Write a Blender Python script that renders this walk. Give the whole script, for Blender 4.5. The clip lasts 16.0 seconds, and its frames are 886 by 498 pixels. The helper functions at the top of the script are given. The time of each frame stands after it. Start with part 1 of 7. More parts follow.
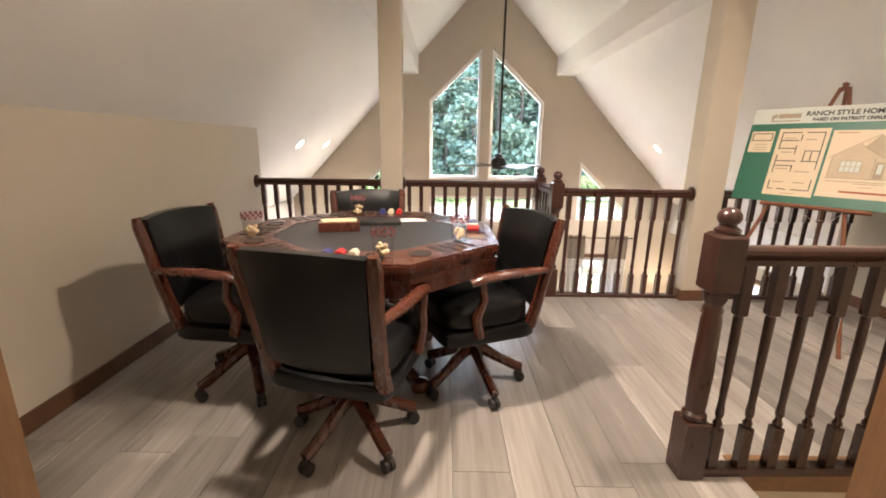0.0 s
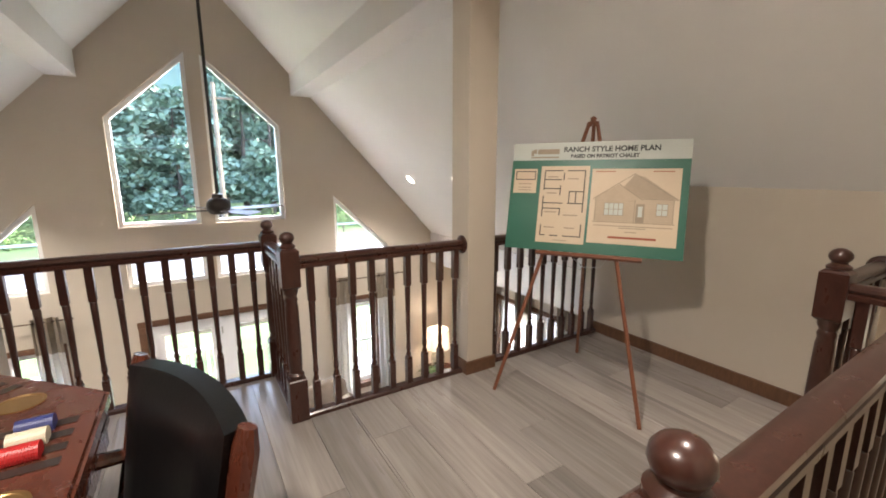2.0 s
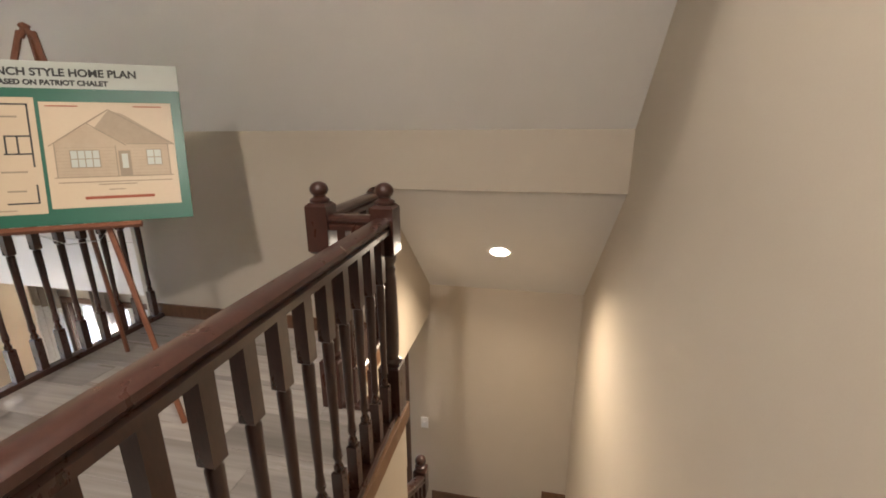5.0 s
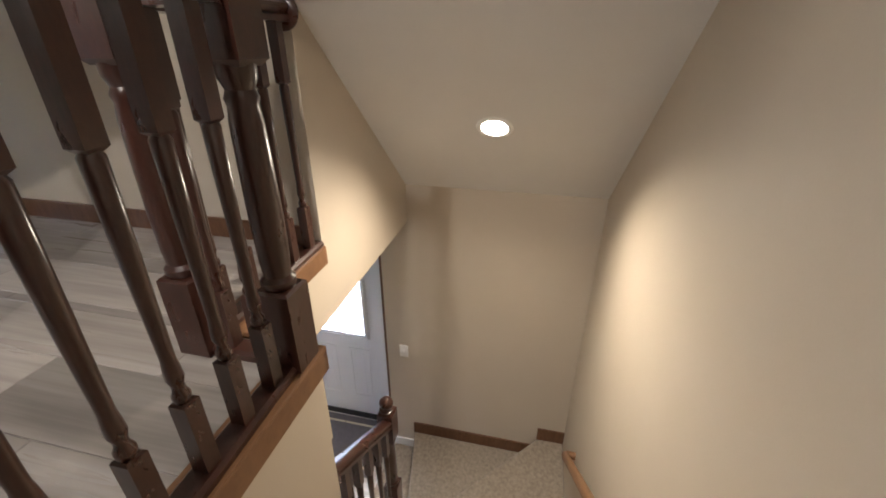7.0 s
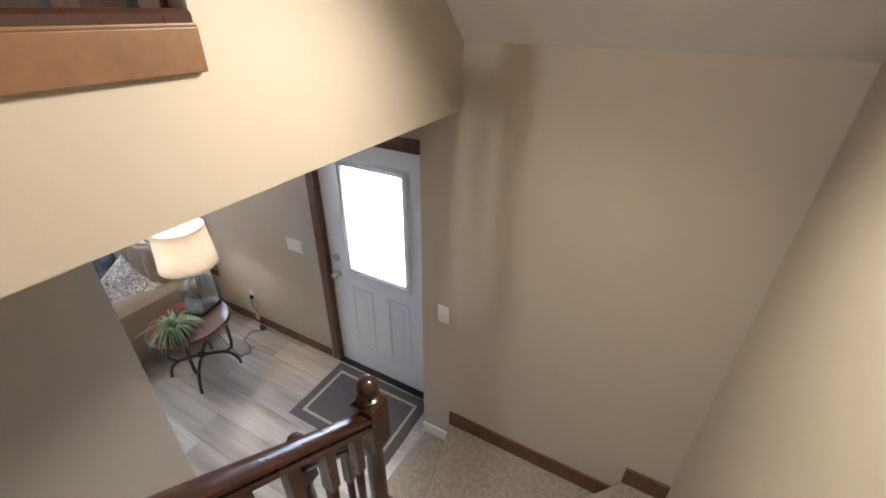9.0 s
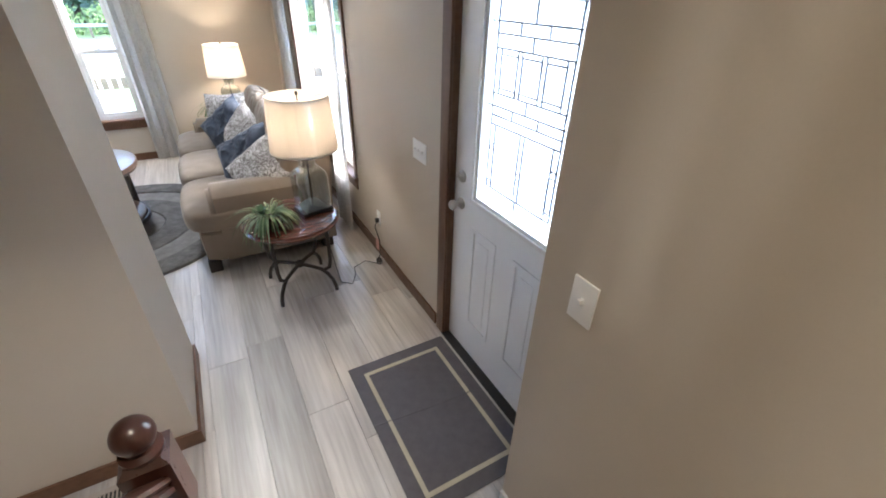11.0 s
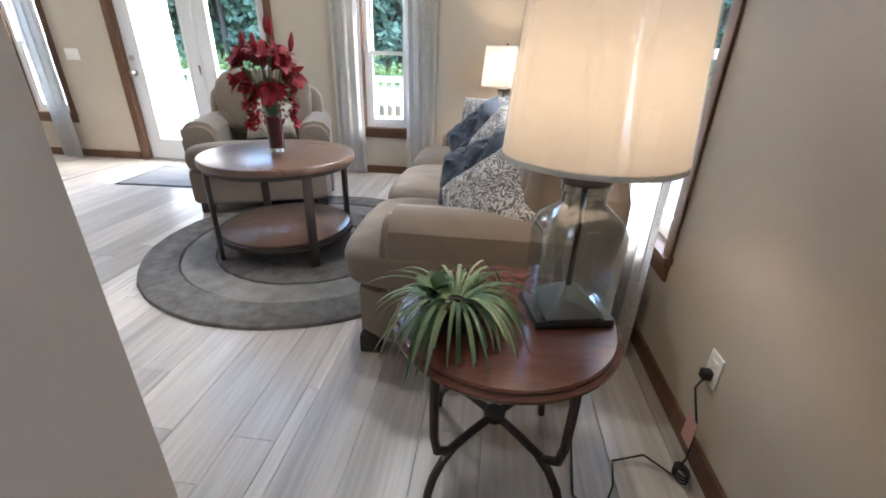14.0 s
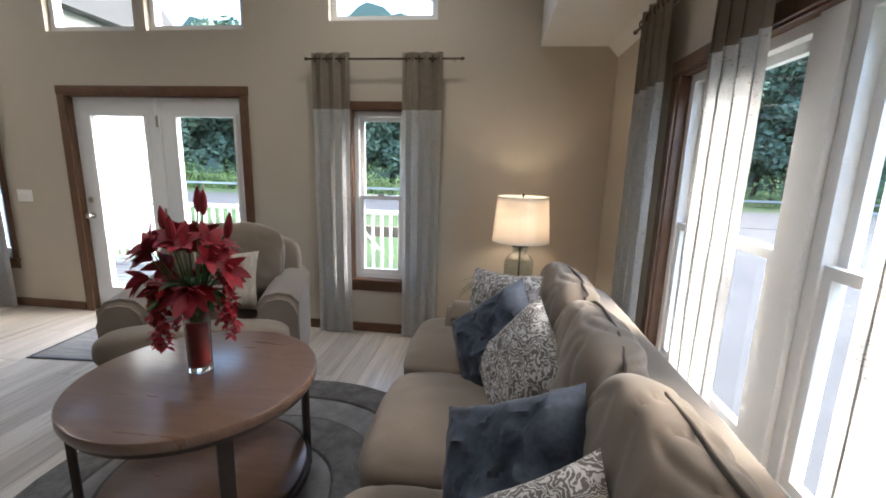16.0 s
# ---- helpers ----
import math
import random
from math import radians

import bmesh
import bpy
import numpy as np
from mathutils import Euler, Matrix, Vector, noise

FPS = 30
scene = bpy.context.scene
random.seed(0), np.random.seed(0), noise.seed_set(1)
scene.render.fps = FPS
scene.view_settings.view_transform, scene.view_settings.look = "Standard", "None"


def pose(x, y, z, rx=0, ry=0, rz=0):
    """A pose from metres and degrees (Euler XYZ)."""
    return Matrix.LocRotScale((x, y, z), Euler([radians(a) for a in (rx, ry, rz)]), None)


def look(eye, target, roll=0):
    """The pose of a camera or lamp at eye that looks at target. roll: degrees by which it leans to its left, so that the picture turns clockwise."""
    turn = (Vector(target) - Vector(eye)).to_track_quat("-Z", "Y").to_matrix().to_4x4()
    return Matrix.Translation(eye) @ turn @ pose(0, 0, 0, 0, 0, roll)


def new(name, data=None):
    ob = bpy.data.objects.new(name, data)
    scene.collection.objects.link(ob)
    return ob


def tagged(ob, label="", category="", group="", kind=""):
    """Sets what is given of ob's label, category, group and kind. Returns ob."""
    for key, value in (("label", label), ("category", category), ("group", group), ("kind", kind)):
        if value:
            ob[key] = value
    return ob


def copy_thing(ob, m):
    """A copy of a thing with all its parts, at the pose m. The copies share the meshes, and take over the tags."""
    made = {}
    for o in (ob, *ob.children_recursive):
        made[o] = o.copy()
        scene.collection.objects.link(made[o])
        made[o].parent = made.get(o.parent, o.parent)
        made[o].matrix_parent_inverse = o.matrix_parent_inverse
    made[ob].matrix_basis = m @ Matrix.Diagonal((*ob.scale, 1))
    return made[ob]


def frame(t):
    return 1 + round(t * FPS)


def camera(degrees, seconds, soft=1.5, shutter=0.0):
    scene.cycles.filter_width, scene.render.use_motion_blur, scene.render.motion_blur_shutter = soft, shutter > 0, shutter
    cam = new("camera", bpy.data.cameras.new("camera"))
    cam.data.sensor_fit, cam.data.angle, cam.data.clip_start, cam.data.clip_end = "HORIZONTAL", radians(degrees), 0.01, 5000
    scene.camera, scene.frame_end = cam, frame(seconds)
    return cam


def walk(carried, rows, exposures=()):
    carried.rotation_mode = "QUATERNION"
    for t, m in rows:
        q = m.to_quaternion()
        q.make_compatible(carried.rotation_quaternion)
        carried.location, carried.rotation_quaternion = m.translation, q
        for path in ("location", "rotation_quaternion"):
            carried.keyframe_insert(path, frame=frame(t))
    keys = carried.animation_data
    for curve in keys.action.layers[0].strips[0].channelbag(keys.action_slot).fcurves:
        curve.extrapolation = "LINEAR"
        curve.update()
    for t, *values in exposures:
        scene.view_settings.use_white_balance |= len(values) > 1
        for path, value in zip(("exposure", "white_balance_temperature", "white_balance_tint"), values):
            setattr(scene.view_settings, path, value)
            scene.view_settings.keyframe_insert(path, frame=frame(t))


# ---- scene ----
EXP = 4.3
cam = camera(93.7, 16.0, soft=1.8)
PATH = [
    (0, (0.855, 0.2, 3.896), (0.851, 2.14, 3.411), 0.8),
    (0.5, (0.988, 0.594, 3.947), (1.214, 2.529, 3.492), 0.5),
    (1, (1.123, 0.89, 3.989), (1.615, 2.782, 3.569), 0.4),
    (1.5, (1.183, 1.153, 3.976), (1.942, 2.961, 3.583), -0.0),
    (2, (1.313, 1.282, 4.003), (2.34, 2.958, 3.634), -0.1),
    (2.5, (1.407, 1.342, 3.993), (2.698, 2.826, 3.63), -0.6),
    (3, (1.462, 1.344, 3.993), (2.985, 2.585, 3.62), -0.8),
    (3.5, (1.525, 1.281, 3.978), (3.223, 2.26, 3.579), -1.0),
    (4, (1.577, 1.245, 3.946), (3.388, 1.972, 3.508), -0.9),
    (4.5, (1.721, 1.15, 3.905), (3.588, 1.679, 3.419), -0.6),
    (5, (1.901, 1.006, 3.899), (3.785, 1.401, 3.356), -0.3),
    (5.2, (1.974, 0.98, 3.871), (3.858, 1.334, 3.301), -0.1),
    (7.3, (2.761, 0.974, 3.384), (4.467, 1.422, 2.442), -0.4),
    (7.5, (2.843, 0.969, 3.314), (4.525, 1.467, 2.353), -0.3),
    (8, (3.024, 0.966, 3.15), (4.648, 1.586, 2.161), -0.3),
    (10.3, (4.168, 1.192, 2.167), (5.373, 2.395, 1.118), 1.7),
    (10.5, (4.263, 1.242, 2.068), (5.373, 2.523, 1.006), 1.3),
    (11, (4.453, 1.381, 1.869), (5.304, 2.853, 0.816), 1.6),
    (11.5, (4.677, 1.569, 1.689), (5.198, 3.202, 0.657), 1.6),
    (12, (4.781, 1.798, 1.593), (4.983, 3.519, 0.594), 1.5),
    (12.5, (4.831, 2.08, 1.512), (4.828, 3.834, 0.553), 1.7),
    (13, (4.85, 2.318, 1.363), (4.746, 4.088, 0.438), 2.3),
    (13.5, (4.84, 2.588, 1.216), (4.663, 4.369, 0.324), 1.5),
    (14, (4.726, 3.047, 1.203), (4.533, 4.852, 0.363), 1.7),
    (14.5, (4.651, 3.488, 1.323), (4.451, 5.331, 0.572), 1.9),
    (15, (4.582, 3.727, 1.425), (4.37, 5.61, 0.785), 1.7),
    (15.5, (4.564, 3.877, 1.457), (4.35, 5.8, 0.948), 1.6),
    (16, (4.588, 4.038, 1.503), (4.359, 5.986, 1.114), 1.6),
]
walk(cam, [(t, look(eye, target, roll)) for t, eye, target, roll in PATH],
     exposures=[(0.0, EXP + 0.95, 6850, 17), (1.5, EXP + 0.60, 6300, 14), (3.0, EXP + 0.30, 6350, 15), (5.0, EXP + 0.52, 6250, 14), (8.0, EXP + 0.42, 5700, 11),
                (10.5, EXP + 0.45, 5550, 9), (12.0, EXP + 0.48, 5700, 9), (13.5, EXP + 0.40, 5700, 9), (14.0, EXP + 0.15, 5650, 9), (15.0, EXP - 0.66, 5600, 8), (16.0, EXP - 0.82, 5900, 9)])

# ---------- world and daylight ----------
world = bpy.data.worlds.new("sky")
scene.world = world
world.use_nodes = True
wn = world.node_tree.nodes
sky = wn.new("ShaderNodeTexSky")
sky.sky_type = "NISHITA"
sky.sun_disc = False
sky.sun_elevation = radians(38)
sky.sun_rotation = radians(70)
sky.air_density, sky.dust_density, sky.ozone_density = 1.0, 4.0, 1.0
wn["Background"].inputs["Strength"].default_value = 0.15
world.node_tree.links.new(sky.outputs["Color"], wn["Background"].inputs["Color"])
sun = new("sun", bpy.data.lights.new("sun", "SUN"))
sun.data.energy, sun.data.angle, sun.data.color = 0.32, radians(40), (1.0, 0.97, 0.93)
sun.matrix_world = look((15.2, 9.3, 10.5), (3.0, 4.9, 0.5))


def portal(name, m, w, h):
    """Guides the sky's light through an opening."""
    la = bpy.data.lights.new(name, "AREA")
    la.shape, la.size, la.size_y = "RECTANGLE", w, h
    la.cycles.is_portal = True
    ob = new(name, la)
    ob.matrix_world = m
    return ob


portal("gable_portal", look((1.54, 7.80, 4.0), (1.54, 0, 4.0)), 6.4, 3.2)
portal("patio_portal", look((1.54, 7.80, 1.3), (1.54, 0, 1.3)), 5.2, 2.2)
portal("side_portal", look((5.80, 5.5, 1.2), (0, 5.5, 1.2)), 1.8, 1.9)
portal("entry_portal", look((5.80, 2.64, 1.45), (0, 2.64, 1.45)), 0.7, 1.0)


def point_lamp(name, place, watts, color, size=0.04):
    la = bpy.data.lights.new(name, "POINT")
    la.energy, la.color, la.shadow_soft_size = watts, color, size
    ob = new(name, la)
    ob.location = place
    return ob


def down_lamp(name, eye, target, watts, color, cone=120, size=0.05):
    la = bpy.data.lights.new(name, "SPOT")
    la.energy, la.color, la.spot_size, la.spot_blend, la.shadow_soft_size = watts, color, radians(cone), 0.9, size
    ob = new(name, la)
    ob.matrix_world = look(eye, target)
    return ob


WARM = (1.0, 0.78, 0.54)

# ---------- materials ----------
def material(name, c1, c2=None, scale=6.0, rough=0.5, metal=0.0, fine=60.0, bump=0.05, stretch=(1, 1, 1), var=0.0, coat=0.0, spec=0.5,
             rough2=None, sheen=0.0, space="Object", island=False):
    """Two tones mixed by broad and fine noise, with fine relief; var: how much each piece differs in value."""
    m = bpy.data.materials.new(name)
    m.use_nodes = True
    n, l = m.node_tree.nodes, m.node_tree.links
    b = n["Principled BSDF"]
    c2 = c2 or tuple(v * 0.85 for v in c1)
    co = n.new("ShaderNodeTexCoord")
    mp = n.new("ShaderNodeMapping")
    mp.inputs["Scale"].default_value = stretch
    l.new(co.outputs[space], mp.inputs["Vector"])
    vec = mp.outputs["Vector"]
    rnd = None
    if var:
        if island:
            rnd = n.new("ShaderNodeNewGeometry").outputs["Random Per Island"]
        else:
            rnd = n.new("ShaderNodeObjectInfo").outputs["Random"]
        add = n.new("ShaderNodeVectorMath")
        add.operation = "ADD"
        mul = n.new("ShaderNodeMath")
        mul.operation = "MULTIPLY"
        mul.inputs[1].default_value = 37.0
        l.new(rnd, mul.inputs[0])
        l.new(vec, add.inputs[0])
        l.new(mul.outputs[0], add.inputs[1])
        vec = add.outputs[0]
    a = n.new("ShaderNodeTexNoise")
    a.inputs["Scale"].default_value, a.inputs["Detail"].default_value, a.inputs["Roughness"].default_value = scale, 6, 0.6
    f = n.new("ShaderNodeTexNoise")
    f.inputs["Scale"].default_value, f.inputs["Detail"].default_value = fine, 3
    l.new(vec, a.inputs["Vector"])
    l.new(vec, f.inputs["Vector"])
    av = n.new("ShaderNodeMath")
    av.operation = "MULTIPLY_ADD"
    av.inputs[1].default_value = 0.35
    l.new(f.outputs["Fac"], av.inputs[0])
    sc = n.new("ShaderNodeMath")
    sc.operation = "MULTIPLY"
    sc.inputs[1].default_value = 0.65
    l.new(a.outputs["Fac"], sc.inputs[0])
    l.new(sc.outputs[0], av.inputs[2])
    ramp = n.new("ShaderNodeMapRange")
    ramp.inputs["From Min"].default_value, ramp.inputs["From Max"].default_value = 0.32, 0.68
    l.new(av.outputs[0], ramp.inputs["Value"])
    mix = n.new("ShaderNodeMix")
    mix.data_type = "RGBA"
    mix.inputs["A"].default_value, mix.inputs["B"].default_value = (*c1, 1), (*c2, 1)
    l.new(ramp.outputs["Result"], mix.inputs["Factor"])
    col = mix.outputs["Result"]
    if var:
        hs = n.new("ShaderNodeHueSaturation")
        mr = n.new("ShaderNodeMapRange")
        mr.inputs["To Min"].default_value, mr.inputs["To Max"].default_value = 1 - var, 1 + var
        l.new(rnd, mr.inputs["Value"])
        l.new(mr.outputs["Result"], hs.inputs["Value"])
        l.new(col, hs.inputs["Color"])
        col = hs.outputs["Color"]
    l.new(col, b.inputs["Base Color"])
    rr = n.new("ShaderNodeMapRange")
    rr.inputs["To Min"].default_value, rr.inputs["To Max"].default_value = rough, rough2 if rough2 is not None else min(1, rough * 1.25)
    l.new(a.outputs["Fac"], rr.inputs["Value"])
    l.new(rr.outputs["Result"], b.inputs["Roughness"])
    b.inputs["Metallic"].default_value = metal
    b.inputs["Coat Weight"].default_value = coat
    b.inputs["Coat Roughness"].default_value = 0.15
    b.inputs["Specular IOR Level"].default_value = spec
    b.inputs["Sheen Weight"].default_value = sheen
    if bump:
        bp = n.new("ShaderNodeBump")
        bp.inputs["Strength"].default_value, bp.inputs["Distance"].default_value = bump, 0.004
        l.new(av.outputs[0], bp.inputs["Height"])
        l.new(bp.outputs["Normal"], b.inputs["Normal"])
    return m


def glass_pane(name, tint=(0.95, 0.98, 0.97), haze=0.0, gloss=0.035, edge=0.45, power=4.0):
    """A thin pane: light passes straight, the gloss follows Fresnel; haze lets frosted glass scatter."""
    m = bpy.data.materials.new(name)
    m.use_nodes = True
    n, l = m.node_tree.nodes, m.node_tree.links
    n.remove(n["Principled BSDF"])
    tr = n.new("ShaderNodeBsdfTransparent")
    tr.inputs["Color"].default_value = (*tint, 1)
    gl = n.new("ShaderNodeBsdfGlossy")
    gl.inputs["Roughness"].default_value = 0.02
    fr = n.new("ShaderNodeLayerWeight")
    pw = n.new("ShaderNodeMath")
    pw.operation = "POWER"
    pw.inputs[1].default_value = power
    l.new(fr.outputs["Facing"], pw.inputs[0])
    ma = n.new("ShaderNodeMath")
    ma.operation = "MULTIPLY_ADD"
    ma.inputs[1].default_value, ma.inputs[2].default_value = edge, gloss
    l.new(pw.outputs[0], ma.inputs[0])
    mx = n.new("ShaderNodeMixShader")
    l.new(ma.outputs[0], mx.inputs[0])
    base = tr.outputs[0]
    if haze:
        tl = n.new("ShaderNodeBsdfTranslucent")
        tl.inputs["Color"].default_value = (0.31, 0.37, 0.43, 1)
        m2 = n.new("ShaderNodeMixShader")
        m2.inputs[0].default_value = haze
        l.new(base, m2.inputs[1])
        l.new(tl.outputs[0], m2.inputs[2])
        base = m2.outputs[0]
    l.new(base, mx.inputs[1])
    l.new(gl.outputs[0], mx.inputs[2])
    l.new(mx.outputs[0], n["Material Output"].inputs["Surface"])
    return m


def glowing(name, color, strength):
    m = bpy.data.materials.new(name)
    m.use_nodes = True
    b = m.node_tree.nodes["Principled BSDF"]
    b.inputs["Base Color"].default_value = (0.9, 0.9, 0.88, 1)
    b.inputs["Emission Color"].default_value = (*color, 1)
    b.inputs["Emission Strength"].default_value = strength
    return m


def cloth_through(name, c1, c2, share=0.4, scale=30, stretch=(1, 1, 1), rough=0.9, var=0.0):
    """Woven cloth that lets some light through."""
    m = material(name, c1, c2, scale=scale, rough=rough, fine=250, bump=0.25, stretch=stretch, spec=0.2, var=var)
    n, l = m.node_tree.nodes, m.node_tree.links
    b = n["Principled BSDF"]
    tl = n.new("ShaderNodeBsdfTranslucent")
    mx = n.new("ShaderNodeMixShader")
    mx.inputs[0].default_value = share
    col = b.inputs["Base Color"].links[0].from_socket
    l.new(col, tl.inputs["Color"])
    l.new(b.outputs[0], mx.inputs[1])
    l.new(tl.outputs[0], mx.inputs[2])
    l.new(mx.outputs[0], n["Material Output"].inputs["Surface"])
    return m


WALL = material("wall_paint", (0.50, 0.440, 0.358), (0.475, 0.416, 0.336), scale=2.0, rough=0.55, fine=180, bump=0.10)
CEIL = material("ceiling_paint", (0.68, 0.665, 0.64), (0.65, 0.635, 0.61), scale=2.0, rough=0.75, fine=160, bump=0.12)
TRIM = material("stained_trim", (0.15, 0.072, 0.036), (0.085, 0.04, 0.02), scale=5, rough=0.38, fine=40, stretch=(1, 6, 1), bump=0.06)
OAK = material("oak_trim", (0.22, 0.115, 0.052), (0.14, 0.068, 0.03), scale=6, rough=0.4, fine=50, stretch=(1, 8, 1), bump=0.08)
RAILWOOD = material("mahogany_rail", (0.055, 0.020, 0.013), (0.026, 0.009, 0.006), scale=7, rough=0.25, fine=60, stretch=(3, 3, 1), bump=0.04, coat=0.3)
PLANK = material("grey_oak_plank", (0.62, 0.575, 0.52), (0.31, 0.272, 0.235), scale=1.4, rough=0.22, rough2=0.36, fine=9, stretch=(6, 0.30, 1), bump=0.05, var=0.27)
# same planks for upstairs, with the loft's dimmer light put into the colour
PLANK_UP_DIM = material("loft_plank_dimmed", (0.37, 0.335, 0.305), (0.17, 0.148, 0.13), scale=1.4, rough=0.22, rough2=0.36, fine=9, stretch=(6, 0.30, 1), bump=0.05, var=0.27)
SUBFLOOR = material("dark_joint", (0.10, 0.085, 0.07), rough=0.9)
CARPET = material("beige_carpet", (0.35, 0.298, 0.243), (0.18, 0.148, 0.113), scale=38, rough=0.95, fine=170, bump=0.9, spec=0.1, sheen=0.3)
WHITE = material("white_paint", (0.78, 0.78, 0.76), (0.74, 0.74, 0.72), scale=3, rough=0.4, fine=120, bump=0.03)
VINYL = material("white_vinyl", (0.80, 0.80, 0.79), (0.76, 0.76, 0.75), scale=3, rough=0.35, fine=90, bump=0.02)
GLASS = glass_pane("clear_glass")
FROST = glass_pane("frosted_glass", haze=0.9)
LEAD = material("lead_came", (0.10, 0.11, 0.13), rough=0.4, metal=0.7)
NICKEL = material("satin_nickel", (0.55, 0.53, 0.50), (0.48, 0.46, 0.43), rough=0.25, metal=1.0, bump=0.01)
PLASTIC = material("white_plastic", (0.80, 0.79, 0.76), (0.77, 0.76, 0.73), rough=0.35, bump=0.0)
BLACK = material("black_metal", (0.022, 0.021, 0.02), (0.035, 0.032, 0.03), rough=0.42, metal=0.4, bump=0.03)

# ---------- mesh helpers ----------
def box(bm, x0, x1, y0, y1, z0, z1, bevel=0.0, m=None):
    v = [bm.verts.new((x, y, z)) for x in (x0, x1) for y in (y0, y1) for z in (z0, z1)]
    fs = [bm.faces.new([v[i] for i in q]) for q in ((0, 1, 3, 2), (4, 6, 7, 5), (0, 4, 5, 1), (2, 3, 7, 6), (0, 2, 6, 4), (1, 5, 7, 3))]
    if bevel:
        es = list({e for f in fs for e in f.edges})
        r = bmesh.ops.bevel(bm, geom=es, offset=bevel, segments=2, affect="EDGES", profile=0.6)
        v = list({q for f in r["faces"] for q in f.verts} | {q for q in v if q.is_valid})
    if m is not None:
        bmesh.ops.transform(bm, matrix=m, verts=[q for q in v if q.is_valid])
    return bm


def prism(bm, pts, axis, a, b):
    """A polygon given in the two other axes (in the order x, y, z), drawn out along axis from a to b."""
    i = "xyz".index(axis)

    def put(p, c):
        p = list(p)
        p.insert(i, c)
        return bm.verts.new(p)
    lo, hi = [put(p, a) for p in pts], [put(p, b) for p in pts]
    bm.faces.new(lo)
    bm.faces.new(hi[::-1])
    k = len(pts)
    for j in range(k):
        bm.faces.new((lo[j], hi[j], hi[(j + 1) % k], lo[(j + 1) % k]))

    return bm


def lathe(bm, profile, cx=0, cy=0, seg=24, cap=True):
    """Turns rows of (radius, z) about the upright axis."""
    rings = []
    for r, z in profile:
        rings.append([bm.verts.new((cx + r * math.cos(2 * math.pi * k / seg), cy + r * math.sin(2 * math.pi * k / seg), z)) for k in range(seg)])
    for a, b in zip(rings, rings[1:]):
        for k in range(seg):
            bm.faces.new((a[k], a[(k + 1) % seg], b[(k + 1) % seg], b[k]))
    if cap:
        bm.faces.new(rings[0][::-1])
        bm.faces.new(rings[-1])
    return bm


def tube(bm, pts, r, seg=10, flat=1.0, taper=None):
    """A round bar along a line of points."""
    pts = [Vector(p) for p in pts]
    rings, side = [], None
    for k, p in enumerate(pts):
        d = (pts[min(k + 1, len(pts) - 1)] - pts[max(k - 1, 0)]).normalized()
        if side is None:
            side = d.cross(Vector((0, 0, 1)) if abs(d.z) < 0.9 else Vector((1, 0, 0))).normalized()
        side = (side - d * side.dot(d)).normalized()
        up = side.cross(d)
        rr = r * (taper[k] if taper else 1)
        rings.append([bm.verts.new(p + side * rr * math.cos(2 * math.pi * j / seg) + up * rr * flat * math.sin(2 * math.pi * j / seg)) for j in range(seg)])
    for a, b in zip(rings, rings[1:]):
        for j in range(seg):
            bm.faces.new((a[j], a[(j + 1) % seg], b[(j + 1) % seg], b[j]))
    bm.faces.new(rings[0][::-1])
    bm.faces.new(rings[-1])
    return bm


def finish(name, bm, mat, smooth=False):
    bmesh.ops.recalc_face_normals(bm, faces=bm.faces)
    me = bpy.data.meshes.new(name)
    bm.to_mesh(me)
    bm.free()
    me.materials.append(mat)
    if smooth:
        me.shade_smooth()
        me.set_sharp_from_angle(angle=radians(38))
    return me


def part(name, bm, mat, parent, label="", smooth=True, at=None):
    ob = new(name, finish(name, bm, mat, smooth) if isinstance(bm, bmesh.types.BMesh) else bm)
    ob.parent = parent
    if at is not None:
        ob.matrix_basis = at
    if label:
        ob["label"] = label
    return ob


def thing(name, m, label, category, group=""):
    ob = new(name)
    ob.empty_display_size = 0.1
    ob.matrix_basis = m
    return tagged(ob, label, category, group)


def struct(name, bm, mat, label, category, smooth=False):
    return tagged(new(name, finish(name, bm, mat, smooth)), label, category, kind="structure")


def boxes(*rows, bevel=0.0):
    bm = bmesh.new()
    for r in rows:
        box(bm, *r, bevel=bevel)
    return bm


def wall_with_holes(name, axis, a, b, outline, holes, mat, label):
    """A wall between a and b on its axis; outline and holes are polygons in the wall's plane; the holes go through."""
    bm = bmesh.new()
    loops = [outline] + holes
    edges = []
    i = "xyz".index(axis)
    for lp in loops:
        vs = []
        for p in lp:
            q = list(p)
            q.insert(i, a)
            vs.append(bm.verts.new(q))
        edges += [bm.edges.new((vs[k], vs[(k + 1) % len(vs)])) for k in range(len(vs))]
    r = bmesh.ops.triangle_fill(bm, use_beauty=True, use_dissolve=False, edges=edges)
    fs = [g for g in r["geom"] if isinstance(g, bmesh.types.BMFace)]
    ex = bmesh.ops.extrude_face_region(bm, geom=fs)
    off = Vector((0, 0, 0))
    off[i] = b - a
    bmesh.ops.translate(bm, vec=off, verts=[g for g in ex["geom"] if isinstance(g, bmesh.types.BMVert)])
    return struct(name, bm, mat, label, "wall")


def rect(x0, x1, z0, z1):
    return [(x0, z0), (x1, z0), (x1, z1), (x0, z1)]

# ---------- the plan, in metres ----------
XC = 1.536                    # the ridge
XE, XW = 5.47, -2.40          # inner faces of the long walls
YG = 7.54                     # inner face of the gable wall
YS = 0.55                     # wall beside the stairs
ZL = 2.74                     # loft floor
ZC = 2.40                     # ceiling below the loft
XK, XKL = 4.00, -0.82         # knee walls of the loft
XF = 4.92                     # fascia over the living room's side


def roof(x):
    return 6.52 - 1.06 * abs(x - XC)


